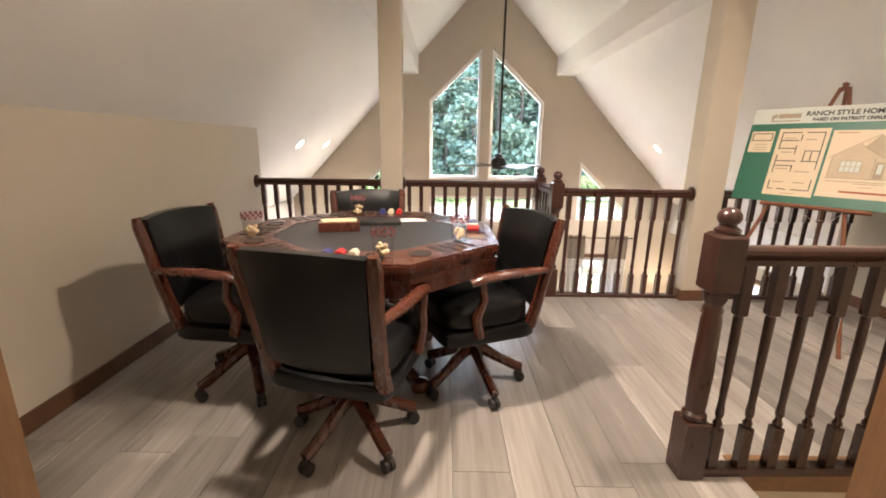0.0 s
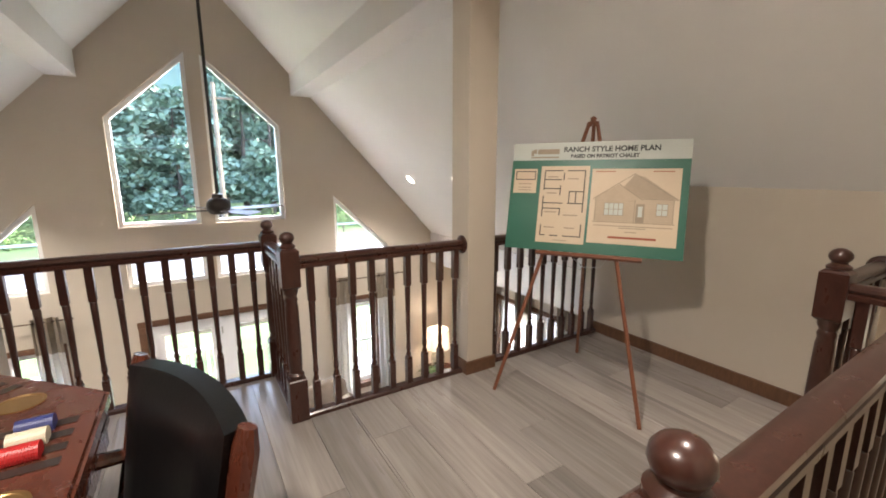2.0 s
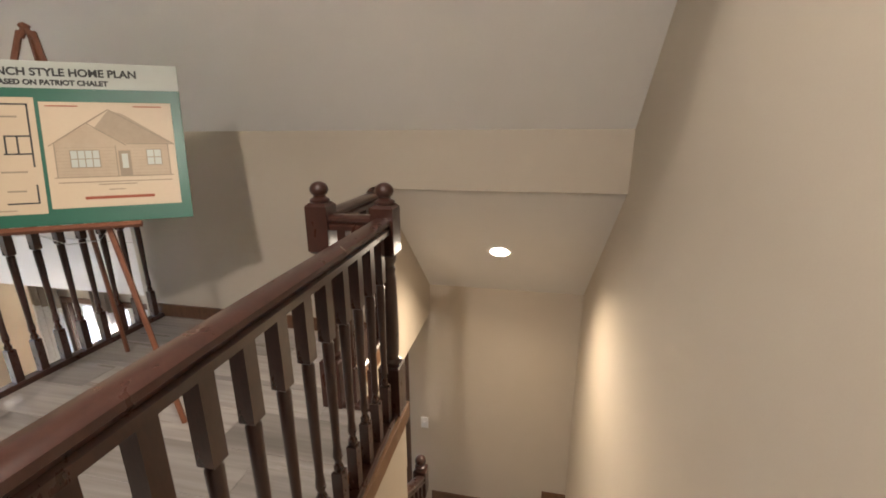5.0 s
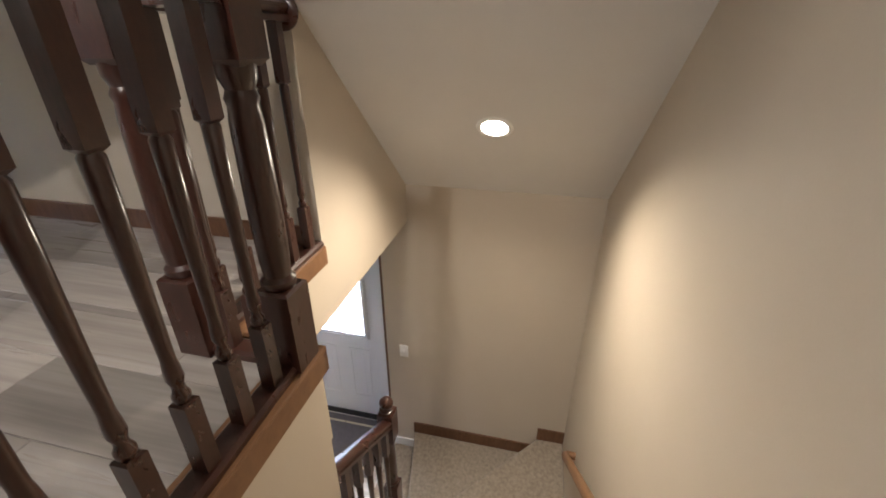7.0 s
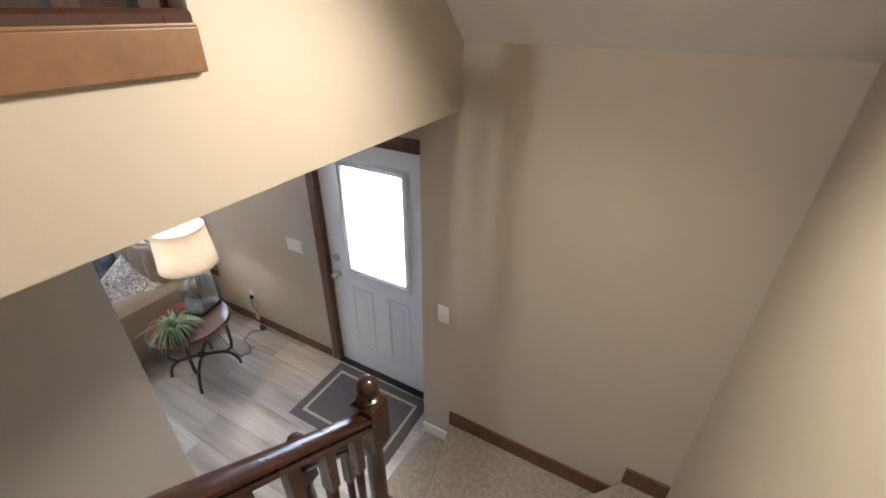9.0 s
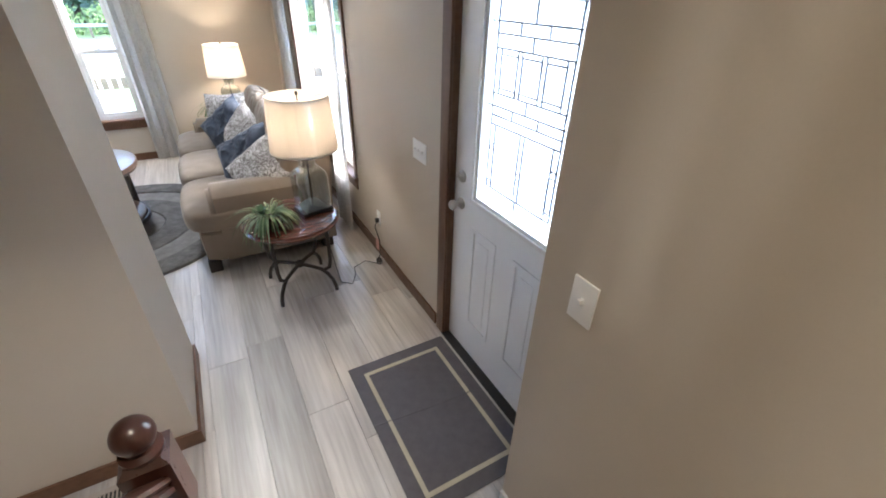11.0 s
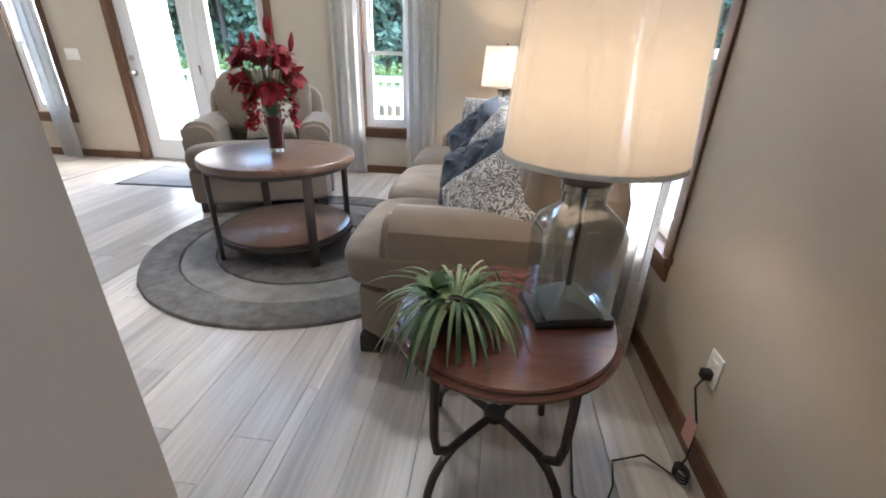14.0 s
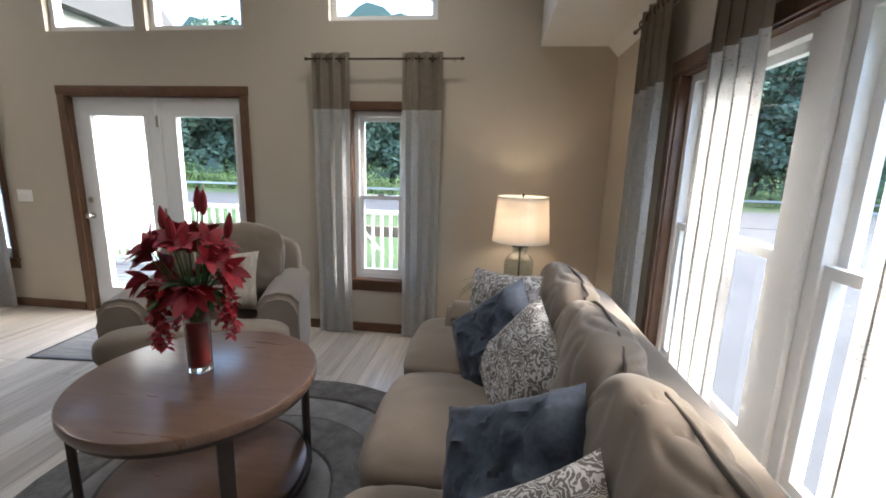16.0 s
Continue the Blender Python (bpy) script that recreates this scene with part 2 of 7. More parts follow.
# lower floor and what lies under the planks
struct("floor", boxes((XW - 0.15, XE + 0.15, -1.6, YG + 0.16, -0.25, -0.012)), SUBFLOOR, "grey oak plank floor of the living room and entry", "floor")

bm = bmesh.new()
for r in ((XKL, 1.75, YS, 3.98), (1.75, 1.95, YS, 3.40), (1.95, 3.42, 1.50, 3.40), (3.42, XK, 1.79, 3.40)):
    box(bm, *r, ZC, ZL - 0.012)
struct("loft_floor", bm, WALL, "loft floor slab with painted edges and ceiling below", "floor")

# gable wall with its windows and the patio doors
wins = {
    "big_l": [(0.577, 3.33), (1.446, 3.33), (1.446, 5.45), (0.577, 4.62)],
    "big_r": [(1.608, 3.33), (2.496, 3.33), (2.496, 4.62), (1.608, 5.45)],
    "low_l": rect(0.597, 1.465, 2.575, 3.03),
    "low_r": rect(1.570, 2.457, 2.575, 3.03),
    "tri_r": [(3.20, 2.63), (4.085, 2.63), (4.085, 2.80), (3.20, 3.655)],
    "tri_l": [(-1.013, 2.63), (-0.128, 2.63), (-0.128, 3.655), (-1.013, 2.80)],
    "narrow": rect(3.37, 3.855, 0.49, 1.95),
    "left": rect(-0.62, -0.13, 0.49, 1.95),
    "patio": rect(0.70, 2.39, 0.0, 2.06),
}
outline = [(XW - 0.15, -0.2), (XE + 0.15, -0.2), (XE + 0.15, roof(XE + 0.15)), (XC, roof(XC)), (XW - 0.15, roof(XW - 0.15))]
wall_with_holes("wall_north", "y", YG, YG + 0.16, outline, list(wins.values()), WALL, "tall tan gable wall with tall windows")
side = [rect(2.14, 3.11, 0.0, 2.05), rect(4.68, 6.33, 0.50, 1.98)]
wall_with_holes("wall_east", "x", XE, XE + 0.15, rect(-1.6, YG, -0.2, 2.7), side, WALL, "tan outside wall with entry door and windows")
struct("wall_west", boxes((XW - 0.15, XW, -1.6, YG, -0.2, 2.7)), WALL, "tan outside wall", "wall")
outline = [(XW - 0.15, 0), (XE + 0.15, 0), (XE + 0.15, roof(XE + 0.15)), (XC, roof(XC)), (XW - 0.15, roof(XW - 0.15))]
wall_with_holes("wall_south", "y", YS - 0.12, YS, outline, [rect(0.41, 1.30, ZL, 4.80)], WALL, "tan wall beside the stairs with a doorway")
# room behind the doorway at the start
struct("back_room_wall", boxes((-0.9, -0.8, -1.6, YS - 0.12, ZL, 5.2), (2.4, 2.5, -1.6, YS - 0.12, ZL, 5.2), (-0.9, 2.5, -1.7, -1.6, -0.2, 5.2)), WALL, "tan walls of the room behind the loft", "wall")
struct("back_room_floor", boxes((-0.9, 2.5, -1.6, YS - 0.12, ZC, ZL)), PLANK_UP_DIM, "plank floor of the room behind the loft", "floor")
struct("back_room_ceiling", boxes((-0.9, 2.5, -1.7, YS - 0.12, 5.2, 5.3)), CEIL, "white ceiling of the room behind the loft", "ceiling")

# knee walls of the loft; the one beside the stairs stops above the stair ceiling
bm = bmesh.new()
prism(bm, [(1.79, ZC), (3.46, ZC), (3.46, roof(XK)), (YS, roof(XK)), (YS, 3.61), (1.79, 3.61)], "x", XK, XK + 0.12)
struct("knee_wall_east", bm, WALL, "low tan knee wall under the sloped ceiling", "wall")
struct("knee_wall_west", boxes((XKL - 0.12, XKL, YS, 4.02, ZC, roof(XKL))), WALL, "low tan knee wall under the sloped ceiling", "wall")

# sloped ceilings, soffits and fascias
bm = bmesh.new()
prism(bm, [(XC, roof(XC)), (XF + 0.8, roof(XF + 0.8)), (XF + 0.8, roof(XF + 0.8) + 0.15), (XC, roof(XC) + 0.15)], "y", YS - 0.12, YG)
struct("ceiling_east", bm, CEIL, "white sloped ceiling", "ceiling")
bm = bmesh.new()
prism(bm, [(XC, roof(XC)), (XC, roof(XC) + 0.15), (2 * XC - XF - 0.8, roof(XF + 0.8) + 0.15), (2 * XC - XF - 0.8, roof(XF + 0.8))], "y", YS - 0.12, YG)
struct("ceiling_west", bm, CEIL, "white sloped ceiling", "ceiling")
struct("soffit_east", boxes((XF - 0.03, XE, 2.0, YG, 2.43, 2.94)), CEIL, "white soffit along the living room wall", "ceiling")
struct("soffit_west", boxes((XW, 2 * XC - XF + 0.03, YS, YG, 2.43, 2.94)), CEIL, "white soffit along the living room wall", "ceiling")
struct("entry_ceiling", boxes((XK + 0.12, XF, 1.91, 3.40, 2.42, 2.5)), CEIL, "white ceiling of the entry", "ceiling")
struct("entry_ceiling_wall", boxes((XK + 0.12, XF, 3.40, 3.46, 2.42, 3.0)), WALL, "tan end of the entry ceiling", "wall")

# stair walls
bm = bmesh.new()
prism(bm, [(XK + 0.12, ZC), (5.15, ZC), (5.15, 2.64), (XK + 0.12, 3.53)], "y", 1.792, 1.91)
struct("stair_header", bm, WALL, "tan wall over the foot of the stairs", "wall")
bm = bmesh.new()
prism(bm, [(XK + 0.004, 3.62), (XE, 2.337), (XE, 2.50), (XK + 0.004, 3.76)], "y", YS, 1.792)
struct("stair_ceiling", bm, CEIL, "sloped ceiling over the stairs", "ceiling")
struct("stair_end_wall", boxes((5.10, XE, YS, 2.0, 0, 2.75)), WALL, "tan wall at the foot of the stairs", "wall")
struct("stair_side_wall", boxes((XW, 3.41, 1.50, 1.62, 0, ZC)), WALL, "tan wall between stairs and hall", "wall")
struct("closet_wall", boxes((1.0, 4.073, 2.99, 3.60, 0, ZC)), WALL, "tan wall block between entry and living room", "wall")

# ridge beams with their posts
for x0, x1, lab in ((2.67, 2.93, "east"), (2 * XC - 2.93, 0.40, "west")):
    bm = bmesh.new()
    prism(bm, [(x0, 5.03), (x1, 5.03), (x1, roof(x1) + 0.05), (x0, roof(x0) + 0.05)], "y", YS, YG)
    struct("beam_" + lab, bm, CEIL, "boxed beam under the sloped ceiling", "beam")


def post(x0, x1, y0, y1, lab):
    struct("post_" + lab, boxes((x0, x1, y0, y1, ZL - 0.3, 5.03), bevel=0.004), WALL, "square painted post carrying the beam", "post")


post(2.715, 2.915, 3.28, 3.46, "east")
post(0.30, 0.487, 3.84, 4.02, "west")

# skirting boards
def skirt(name, *rows):
    struct(name, boxes(*rows, bevel=0.003), TRIM, "brown stained wooden skirting board", "skirting board")


T, H = 0.014, 0.085
skirt("baseboard_loft", (XK - T, XK, 1.84, 3.40, ZL, ZL + H), (XKL, XKL + T, YS, 3.92, ZL, ZL + H), (XKL + T, 0.35, YS, YS + T, ZL, ZL + H))
skirt("baseboard_post", (2.701, 2.715, 3.28, 3.46, ZL, ZL + H), (2.701, 2.929, 3.266, 3.28, ZL, ZL + H), (2.915, 2.929, 3.28, 3.46, ZL, ZL + H))
skirt("baseboard_closet", (1.0, 4.087, 2.976, 2.99, 0, H), (4.073, 4.087, 2.99, 3.60, 0, H), (1.0, 4.087, 3.60, 3.614, 0, H))
skirt("baseboard_east", (XE - T, XE, 3.20, YG, 0, H))
skirt("baseboard_north", (2.47, XE - T, YG - T, YG, 0, H), (XW, 0.61, YG - T, YG, 0, H))
skirt("baseboard_hall", (XW, 3.41, 1.62, 1.634, 0, H), (5.086, 5.10, 0.76, 1.80, 0.391, 0.391 + 0.115), (5.086, 5.10, YS, 0.76, 0.587, 0.705))

# doorway lining at the start
struct("door_lining", boxes((0.41, 0.43, YS - 0.13, YS + 0.012, ZL, 4.80), (1.28, 1.30, YS - 0.13, YS + 0.012, ZL, 4.80), (0.43, 1.28, YS - 0.13, YS + 0.012, 4.78, 4.80),
                            (0.35, 0.415, YS + 0.001, YS + 0.016, ZL, 4.86), (1.295, 1.36, YS + 0.001, YS + 0.016, ZL, 4.86), (0.35, 1.36, YS + 0.001, YS + 0.018, 4.80, 4.86)), OAK, "oak doorway lining and casing", "door frame")

# ---------- windows ----------
def poly_inset(pts, d):
    """The polygon (counter-clockwise) drawn in by d."""
    n, out = len(pts), []
    for i in range(n):
        p0, p1, p2 = Vector(pts[i - 1]), Vector(pts[i]), Vector(pts[(i + 1) % n])
        a, b = (p1 - p0).normalized(), (p2 - p1).normalized()
        na, nb = Vector((-a.y, a.x)), Vector((-b.y, b.x))
        m = (na + nb) / (1 + na.dot(nb))
        out.append(tuple(p1 + m * d))
    return out


def ring(bm, outer, inner, axis, a, b):
    """A frame between two polygons, drawn out along axis."""
    i = "xyz".index(axis)
    n = len(outer)

    def put(p, c):
        p = list(p)
        p.insert(i, c)
        return bm.verts.new(p)
    vs = [[put(p, c) for p in lp] for lp, c in ((outer, a), (inner, a), (outer, b), (inner, b))]
    for k in range(n):
        j = (k + 1) % n
        bm.faces.new((vs[0][k], vs[0][j], vs[1][j], vs[1][k]))
        bm.faces.new((vs[2][k], vs[3][k], vs[3][j], vs[2][j]))
        bm.faces.new((vs[0][k], vs[2][k], vs[2][j], vs[0][j]))
        bm.faces.new((vs[1][k], vs[1][j], vs[3][j], vs[3][k]))
    return bm


def pane(pts, axis, c, parent, mat=None):
    bm = bmesh.new()
    i = "xyz".index(axis)
    vs = []
    for p in pts:
        p = list(p)
        p.insert(i, c)
        vs.append(bm.verts.new(p))
    bm.faces.new(vs)
    ob = part("pane", bm, mat or GLASS, parent, smooth=False)
    ob.visible_shadow = False
    return ob


def window(name, pts, axis, a, depth, label, sash=False, width=0.05):
    """A white window in a hole of the wall; pts counter-clockwise, a: the wall's inner face, outwards is up the axis."""
    ob = tagged(new(name), label, "window", kind="structure")
    bm = bmesh.new()
    ring(bm, poly_inset(pts, 0.002), poly_inset(pts, width), axis, a + 0.05, a + 0.13)
    part("window_frame", bm, VINYL, ob, smooth=False)
    inner = poly_inset(pts, width)
    if sash:
        u0, u1 = inner[0][0], inner[1][0]
        z0, z1 = inner[0][1], inner[2][1]
        zm = (z0 + z1) / 2
        for k, (p, q, off) in enumerate(((z0, zm + 0.018, 0.060), (zm - 0.018, z1, 0.092))):
            r = rect(u0, u1, p, q)
            bm = bmesh.new()
            ring(bm, r, poly_inset(r, 0.036), axis, a + off, a + off + 0.03)
            s = part("sash", bm, VINYL, ob, smooth=False)
            pane(poly_inset(r, 0.034), axis, a + off + 0.015, s)
        bm = bmesh.new()
        um = (u0 + u1) / 2
        c = [um - 0.03, um + 0.03]
        if axis == "y":
            box(bm, c[0], c[1], a + 0.048, a + 0.060, zm + 0.018, zm + 0.032, bevel=0.003)
        else:
            box(bm, a + 0.048, a + 0.060, c[0], c[1], zm + 0.018, zm + 0.032, bevel=0.003)
        part("sash_lock", bm, NICKEL, ob)
    else:
        pane(inner, axis, a + 0.09, ob)
    return ob


labels = {"big": "tall white-framed gable window with sloping head", "low": "wide low white-framed window", "tri": "white-framed window with raked head",
          "nar": "narrow white double-hung window", "lef": "narrow white double-hung window"}
for k, (key, pts) in enumerate(wins.items()):
    if key != "patio":
        window(f"window_{k + 1}", pts, "y", YG, 0.16, labels[key[:3]], sash=key in ("narrow", "left"))
window("window_21", rect(5.47, 6.33, 0.50, 1.98), "x", XE, 0.15, "white double-hung window beside the sofa", sash=True)
window("window_22", rect(4.68, 5.36, 0.50, 1.98), "x", XE, 0.15, "white double-hung window beside the sofa", sash=True)
struct("window_mullion", boxes((XE + 0.03, XE + 0.14, 5.36, 5.47, 0.50, 1.98)), VINYL, "white mullion between two windows", "window")


def window_trim(name, u0, u1, z0, z1, axis, a, label="brown stained window casing with sill"):
    """Stained casing round a window, standing proud of the wall towards the room, with lining and sill."""
    ob = tagged(new(name), label, "window trim", kind="structure")
    w = 0.065

    def bar(nm, p, q, r, s, d0, d1):
        bm = bmesh.new()
        if axis == "y":
            box(bm, p, q, a - d0, a + d1, r, s, bevel=0.003)
        else:
            box(bm, a - d0, a + d1, p, q, r, s, bevel=0.003)
        part(nm, bm, TRIM, ob)
    bar("head_casing", u0 - w, u1 + w, z1, z1 + w, 0.016, -0.001)
    bar("side_casing", u0 - w, u0, z0 - 0.02, z1, 0.014, -0.001)
    bar("side_casing", u1, u1 + w, z0 - 0.02, z1, 0.014, -0.001)
    bar("window_sill", u0 - w - 0.01, u1 + w + 0.01, z0 - 0.024, z0 + 0.006, 0.035, 0.05)
    bar("apron", u0 - w, u1 + w, z0 - 0.10, z0 - 0.025, 0.014, -0.001)
    bar("lining", u0, u0 + 0.010, z0 + 0.006, z1, 0.0, 0.05)
    bar("lining", u1 - 0.010, u1, z0 + 0.006, z1, 0.0, 0.05)
    bar("lining", u0 + 0.010, u1 - 0.010, z1 - 0.010, z1, 0.0, 0.05)


window_trim("trim_1", 3.37, 3.855, 0.49, 1.95, "y", YG)
window_trim("trim_2", -0.62, -0.13, 0.49, 1.95, "y", YG)
window_trim("trim_3", 4.68, 6.33, 0.50, 1.98, "x", XE)

# ---------- stairs ----------
RISE = ZL / 14
X0, RUN = 4.15, 0.22
stair = tagged(new("stairs"), "steep winding staircase with beige carpeted treads", "stairs", kind="structure")


def tread(pts, z, low):
    """One carpeted step with a rounded nosing."""
    bm = bmesh.new()
    prism(bm, pts, "z", low, z)
    top = [e for e in bm.edges if all(abs(v.co.z - z) < 1e-5 for v in e.verts)]
    bmesh.ops.bevel(bm, geom=top, offset=0.018, segments=3, affect="EDGES", profile=0.5)
    part("tread", bm, CARPET, stair)


NW = (4.15, 1.60)
tread([NW, (4.15, 2.05), (5.10, 1.99), (5.10, 1.79)], RISE, 0.0)
tread([NW, (5.10, 1.80), (5.10, 0.74)], 2 * RISE, 0.0)
tread([NW, (5.10, 0.75), (5.10, YS), (4.15, YS)], 3 * RISE, 0.0)
for k in range(1, 11):
    tread([(X0 - RUN * k, YS), (X0 - RUN * (k - 1) + 0.02, YS), (X0 - RUN * (k - 1) + 0.02, 1.498), (X0 - RUN * k, 1.498)], RISE * (3 + k), RISE * (3 + k) - 0.30)
struct("stair_stringer", boxes((3.41, 4.15, 1.50, 1.655, 0, 0.587)), WHITE, "white skirt under the open side of the stairs", "stairs")
bm = bmesh.new()
prism(bm, [(3.42, 1.52), (3.42, 0.5), (4.15, 0.5), (4.15, 0.79)], "y", 1.50, 1.66)
struct("stair_curb", bm, WALL, "tan sloped curb beside the stairs", "stairs")
struct("stair_skirt", boxes((5.088, 5.10, 1.80, 2.0, 0.19, 0.28), (5.10, 5.11, 2.0, 2.012, 0.0, 0.09), (5.088, 5.115, 1.995, 2.012, 0.0, 0.19), bevel=0.002), WHITE, "white skirt board at the foot of the stairs", "skirting board")


# ---------- railings ----------
def square(bm, w, z0, z1, cx=0.0, cy=0.0, chamfer=0.0, ends=(1, 1)):
    rows = [(w / 2 - (chamfer if ends[0] else 0), z0), (w / 2, z0 + chamfer), (w / 2, z1 - chamfer), (w / 2 - (chamfer if ends[1] else 0), z1)]
    rings = []
    for h, z in rows:
        rings.append([bm.verts.new((cx + sx * h, cy + sy * h, z)) for sx, sy in ((-1, -1), (1, -1), (1, 1), (-1, 1))])
    for a, b in zip(rings, rings[1:]):
        for k in range(4):
            bm.faces.new((a[k], a[(k + 1) % 4], b[(k + 1) % 4], b[k]))
    bm.faces.new(rings[0][::-1])
    bm.faces.new(rings[-1])


def baluster_mesh(h, name):
    """Square foot and head, with a turned shaft between."""
    bm = bmesh.new()
    square(bm, 0.034, 0.0, 0.17, chamfer=0.004)
    lathe(bm, [(0.012, 0.168), (0.0155, 0.178), (0.0155, 0.186), (0.0105, 0.196), (0.0105, 0.205), (0.0145, 0.218), (0.0135, 0.24), (0.0115, 0.26),
               (0.0145, h * 0.55), (0.0165, h - 0.205), (0.0125, h - 0.198)], seg=10)
    square(bm, 0.034, h - 0.20, h, chamfer=0.007, ends=(1, 0))
    return finish(name, bm, RAILWOOD, True)


def newel_parts(parent, h, at):
    """Square blocks, turned shaft and a mushroom cap."""
    bm = bmesh.new()
    square(bm, 0.088, 0.0, 0.23, chamfer=0.006)
    part("foot_block", bm, RAILWOOD, parent, smooth=False, at=at)
    bm = bmesh.new()
    t = h - 0.085 - 0.20
    lathe(bm, [(0.030, 0.225), (0.040, 0.240), (0.040, 0.252), (0.031, 0.262), (0.034, 0.30), (0.036, 0.40), (0.033, t - 0.10), (0.029, t - 0.07),
               (0.033, t - 0.055), (0.027, t - 0.04), (0.036, t - 0.02), (0.038, t + 0.01)], seg=16)
    part("shaft", bm, RAILWOOD, parent, at=at)
    bm = bmesh.new()
    square(bm, 0.088, t, t + 0.20, chamfer=0.012)
    part("head_block", bm, RAILWOOD, parent, smooth=False, at=at)
    bm = bmesh.new()
    z = t + 0.20
    lathe(bm, [(0.026, z - 0.004), (0.038, z + 0.003), (0.038, z + 0.012), (0.024, z + 0.022), (0.024, z + 0.028), (0.031, z + 0.034), (0.036, z + 0.047),
               (0.034, z + 0.060), (0.026, z + 0.071), (0.014, z + 0.078), (0.004, z + 0.080)], seg=20)
    part("finial", bm, RAILWOOD, parent, at=at)


def bar_along(bm, p, q, profile):
    """A moulded bar from p to q; the profile is (sideways, up)."""
    p, q = Vector(p), Vector(q)
    d = (q - p).normalized()
    s = d.cross(Vector((0, 0, 1))).normalized()
    up = Vector((0, 0, 1))
    a = [bm.verts.new(p + s * u + up * v) for u, v in profile]
    b = [bm.verts.new(q + s * u + up * v) for u, v in profile]
    n = len(profile)
    for k in range(n):
        bm.faces.new((a[k], a[(k + 1) % n], b[(k + 1) % n], b[k]))
    bm.faces.new(a[::-1])
    bm.faces.new(b)


HANDRAIL = [(-0.030, -0.058), (-0.030, -0.040), (-0.022, -0.034), (-0.033, -0.020), (-0.031, -0.008), (-0.020, 0.0), (0.020, 0.0), (0.031, -0.008), (0.033, -0.020),
            (0.022, -0.034), (0.030, -0.040), (0.030, -0.058)]
SHOE = [(-0.030, 0.0), (-0.030, 0.018), (-0.022, 0.026), (0.022, 0.026), (0.030, 0.018), (0.030, 0.0)]
TOP = 0.855                      # handrail over the floor
BAL = {}


def rail_run(parent, p, q, gap=0.108, top=TOP, shoe=True, lift=0.0):
    """Handrail, shoe and balusters between two points on the floor."""
    p, q = Vector(p), Vector(q)
    bm = bmesh.new()
    bar_along(bm, p + Vector((0, 0, top)), q + Vector((0, 0, top)), HANDRAIL)
    part("handrail", bm, RAILWOOD, parent)
    if shoe:
        bm = bmesh.new()
        bar_along(bm, p, q, SHOE)
        part("bottom_rail", bm, RAILWOOD, parent)
    h = round(top - 0.04 - 0.022 + lift, 3)
    if h not in BAL:
        BAL[h] = baluster_mesh(h, "baluster")
    n = max(1, round((q - p).length / gap))
    for k in range(n):
        c = p.lerp(q, (k + 0.5) / n)
        part("baluster", BAL[h], None, parent, at=Matrix.Translation(c + Vector((0, 0, 0.022))))


def rosette(parent, place, axis, sign):
    bm = bmesh.new()
    lathe(bm, [(0.055, 0.0), (0.055, 0.008), (0.046, 0.016), (0.040, 0.018), (0.020, 0.02)], seg=20)
    turn = Euler((0, radians(90) * sign, 0)) if axis == "x" else Euler((radians(-90) * sign, 0, 0))
    part("rosette", bm, RAILWOOD, parent, at=Matrix.Translation(place) @ turn.to_matrix().to_4x4())


G = "loft railings"
YF, YB = 3.345, 3.92
r = thing("railing", pose(0, 0, ZL), "dark mahogany loft railing with turned balusters over the living room", "railing", G)
newel_parts(r, 0.985, pose(1.70, YF, 0))
newel_parts(r, 0.985, pose(1.70, YB, 0))
rail_run(r, (1.745, YF, 0), (2.715, YF, 0))
rail_run(r, (2.915, YF, 0), (XK - 0.002, YF, 0))
rail_run(r, (1.70, YF + 0.045, 0), (1.70, YB - 0.045, 0), gap=0.10)
rail_run(r, (0.487, YB, 0), (1.655, YB, 0))
rail_run(r, (XKL + 0.002, YB, 0), (0.30, YB, 0))
rosette(r, (2.714, YF, TOP - 0.03), "x", -1)
rosette(r, (2.916, YF, TOP - 0.03), "x", 1)
rosette(r, (XK - 0.001, YF, TOP - 0.03), "x", -1)
rosette(r, (0.488, YB, TOP - 0.03), "x", 1)
rosette(r, (0.299, YB, TOP - 0.03), "x", -1)
rosette(r, (XKL + 0.001, YB, TOP - 0.03), "x", 1)

r = thing("railing", pose(0, 0, ZL), "dark mahogany loft railing with turned balusters beside the stairs", "railing", G)
newel_parts(r, 0.985, pose(1.750, 1.492, 0))
newel_parts(r, 0.985, pose(3.365, 1.535, 0))
newel_parts(r, 0.985, pose(3.365, 1.798, 0))
rail_run(r, (1.79, 1.497, 0), (3.32, 1.532, 0))
rail_run(r, (3.365, 1.58, 0), (3.365, 1.755, 0), gap=0.09)
rail_run(r, (3.41, 1.805, 0), (XK - 0.002, 1.812, 0))
rosette(r, (XK - 0.001, 1.812, TOP - 0.03), "x", -1)
struct("loft_edge_trim", boxes((1.95, 3.43, 1.485, 1.58, ZL - 0.002, ZL + 0.004), (1.95, 3.43, 1.484, 1.50, ZL - 0.075, ZL - 0.002), (3.42, 3.435, 1.484, 1.79, ZL - 0.075, ZL + 0.004),
                               (3.43, XK, 1.774, 1.79, ZL - 0.075, ZL - 0.002), (3.40, XK, 1.775, 1.87, ZL - 0.002, ZL + 0.004), bevel=0.002), OAK, "oak nosing along the stair opening", "trim")

# lower railing round the foot of the stairs, with two ball-topped newels
r = thing("railing", pose(0, 0, 0), "short dark mahogany stair railing with two ball-topped newels", "railing")


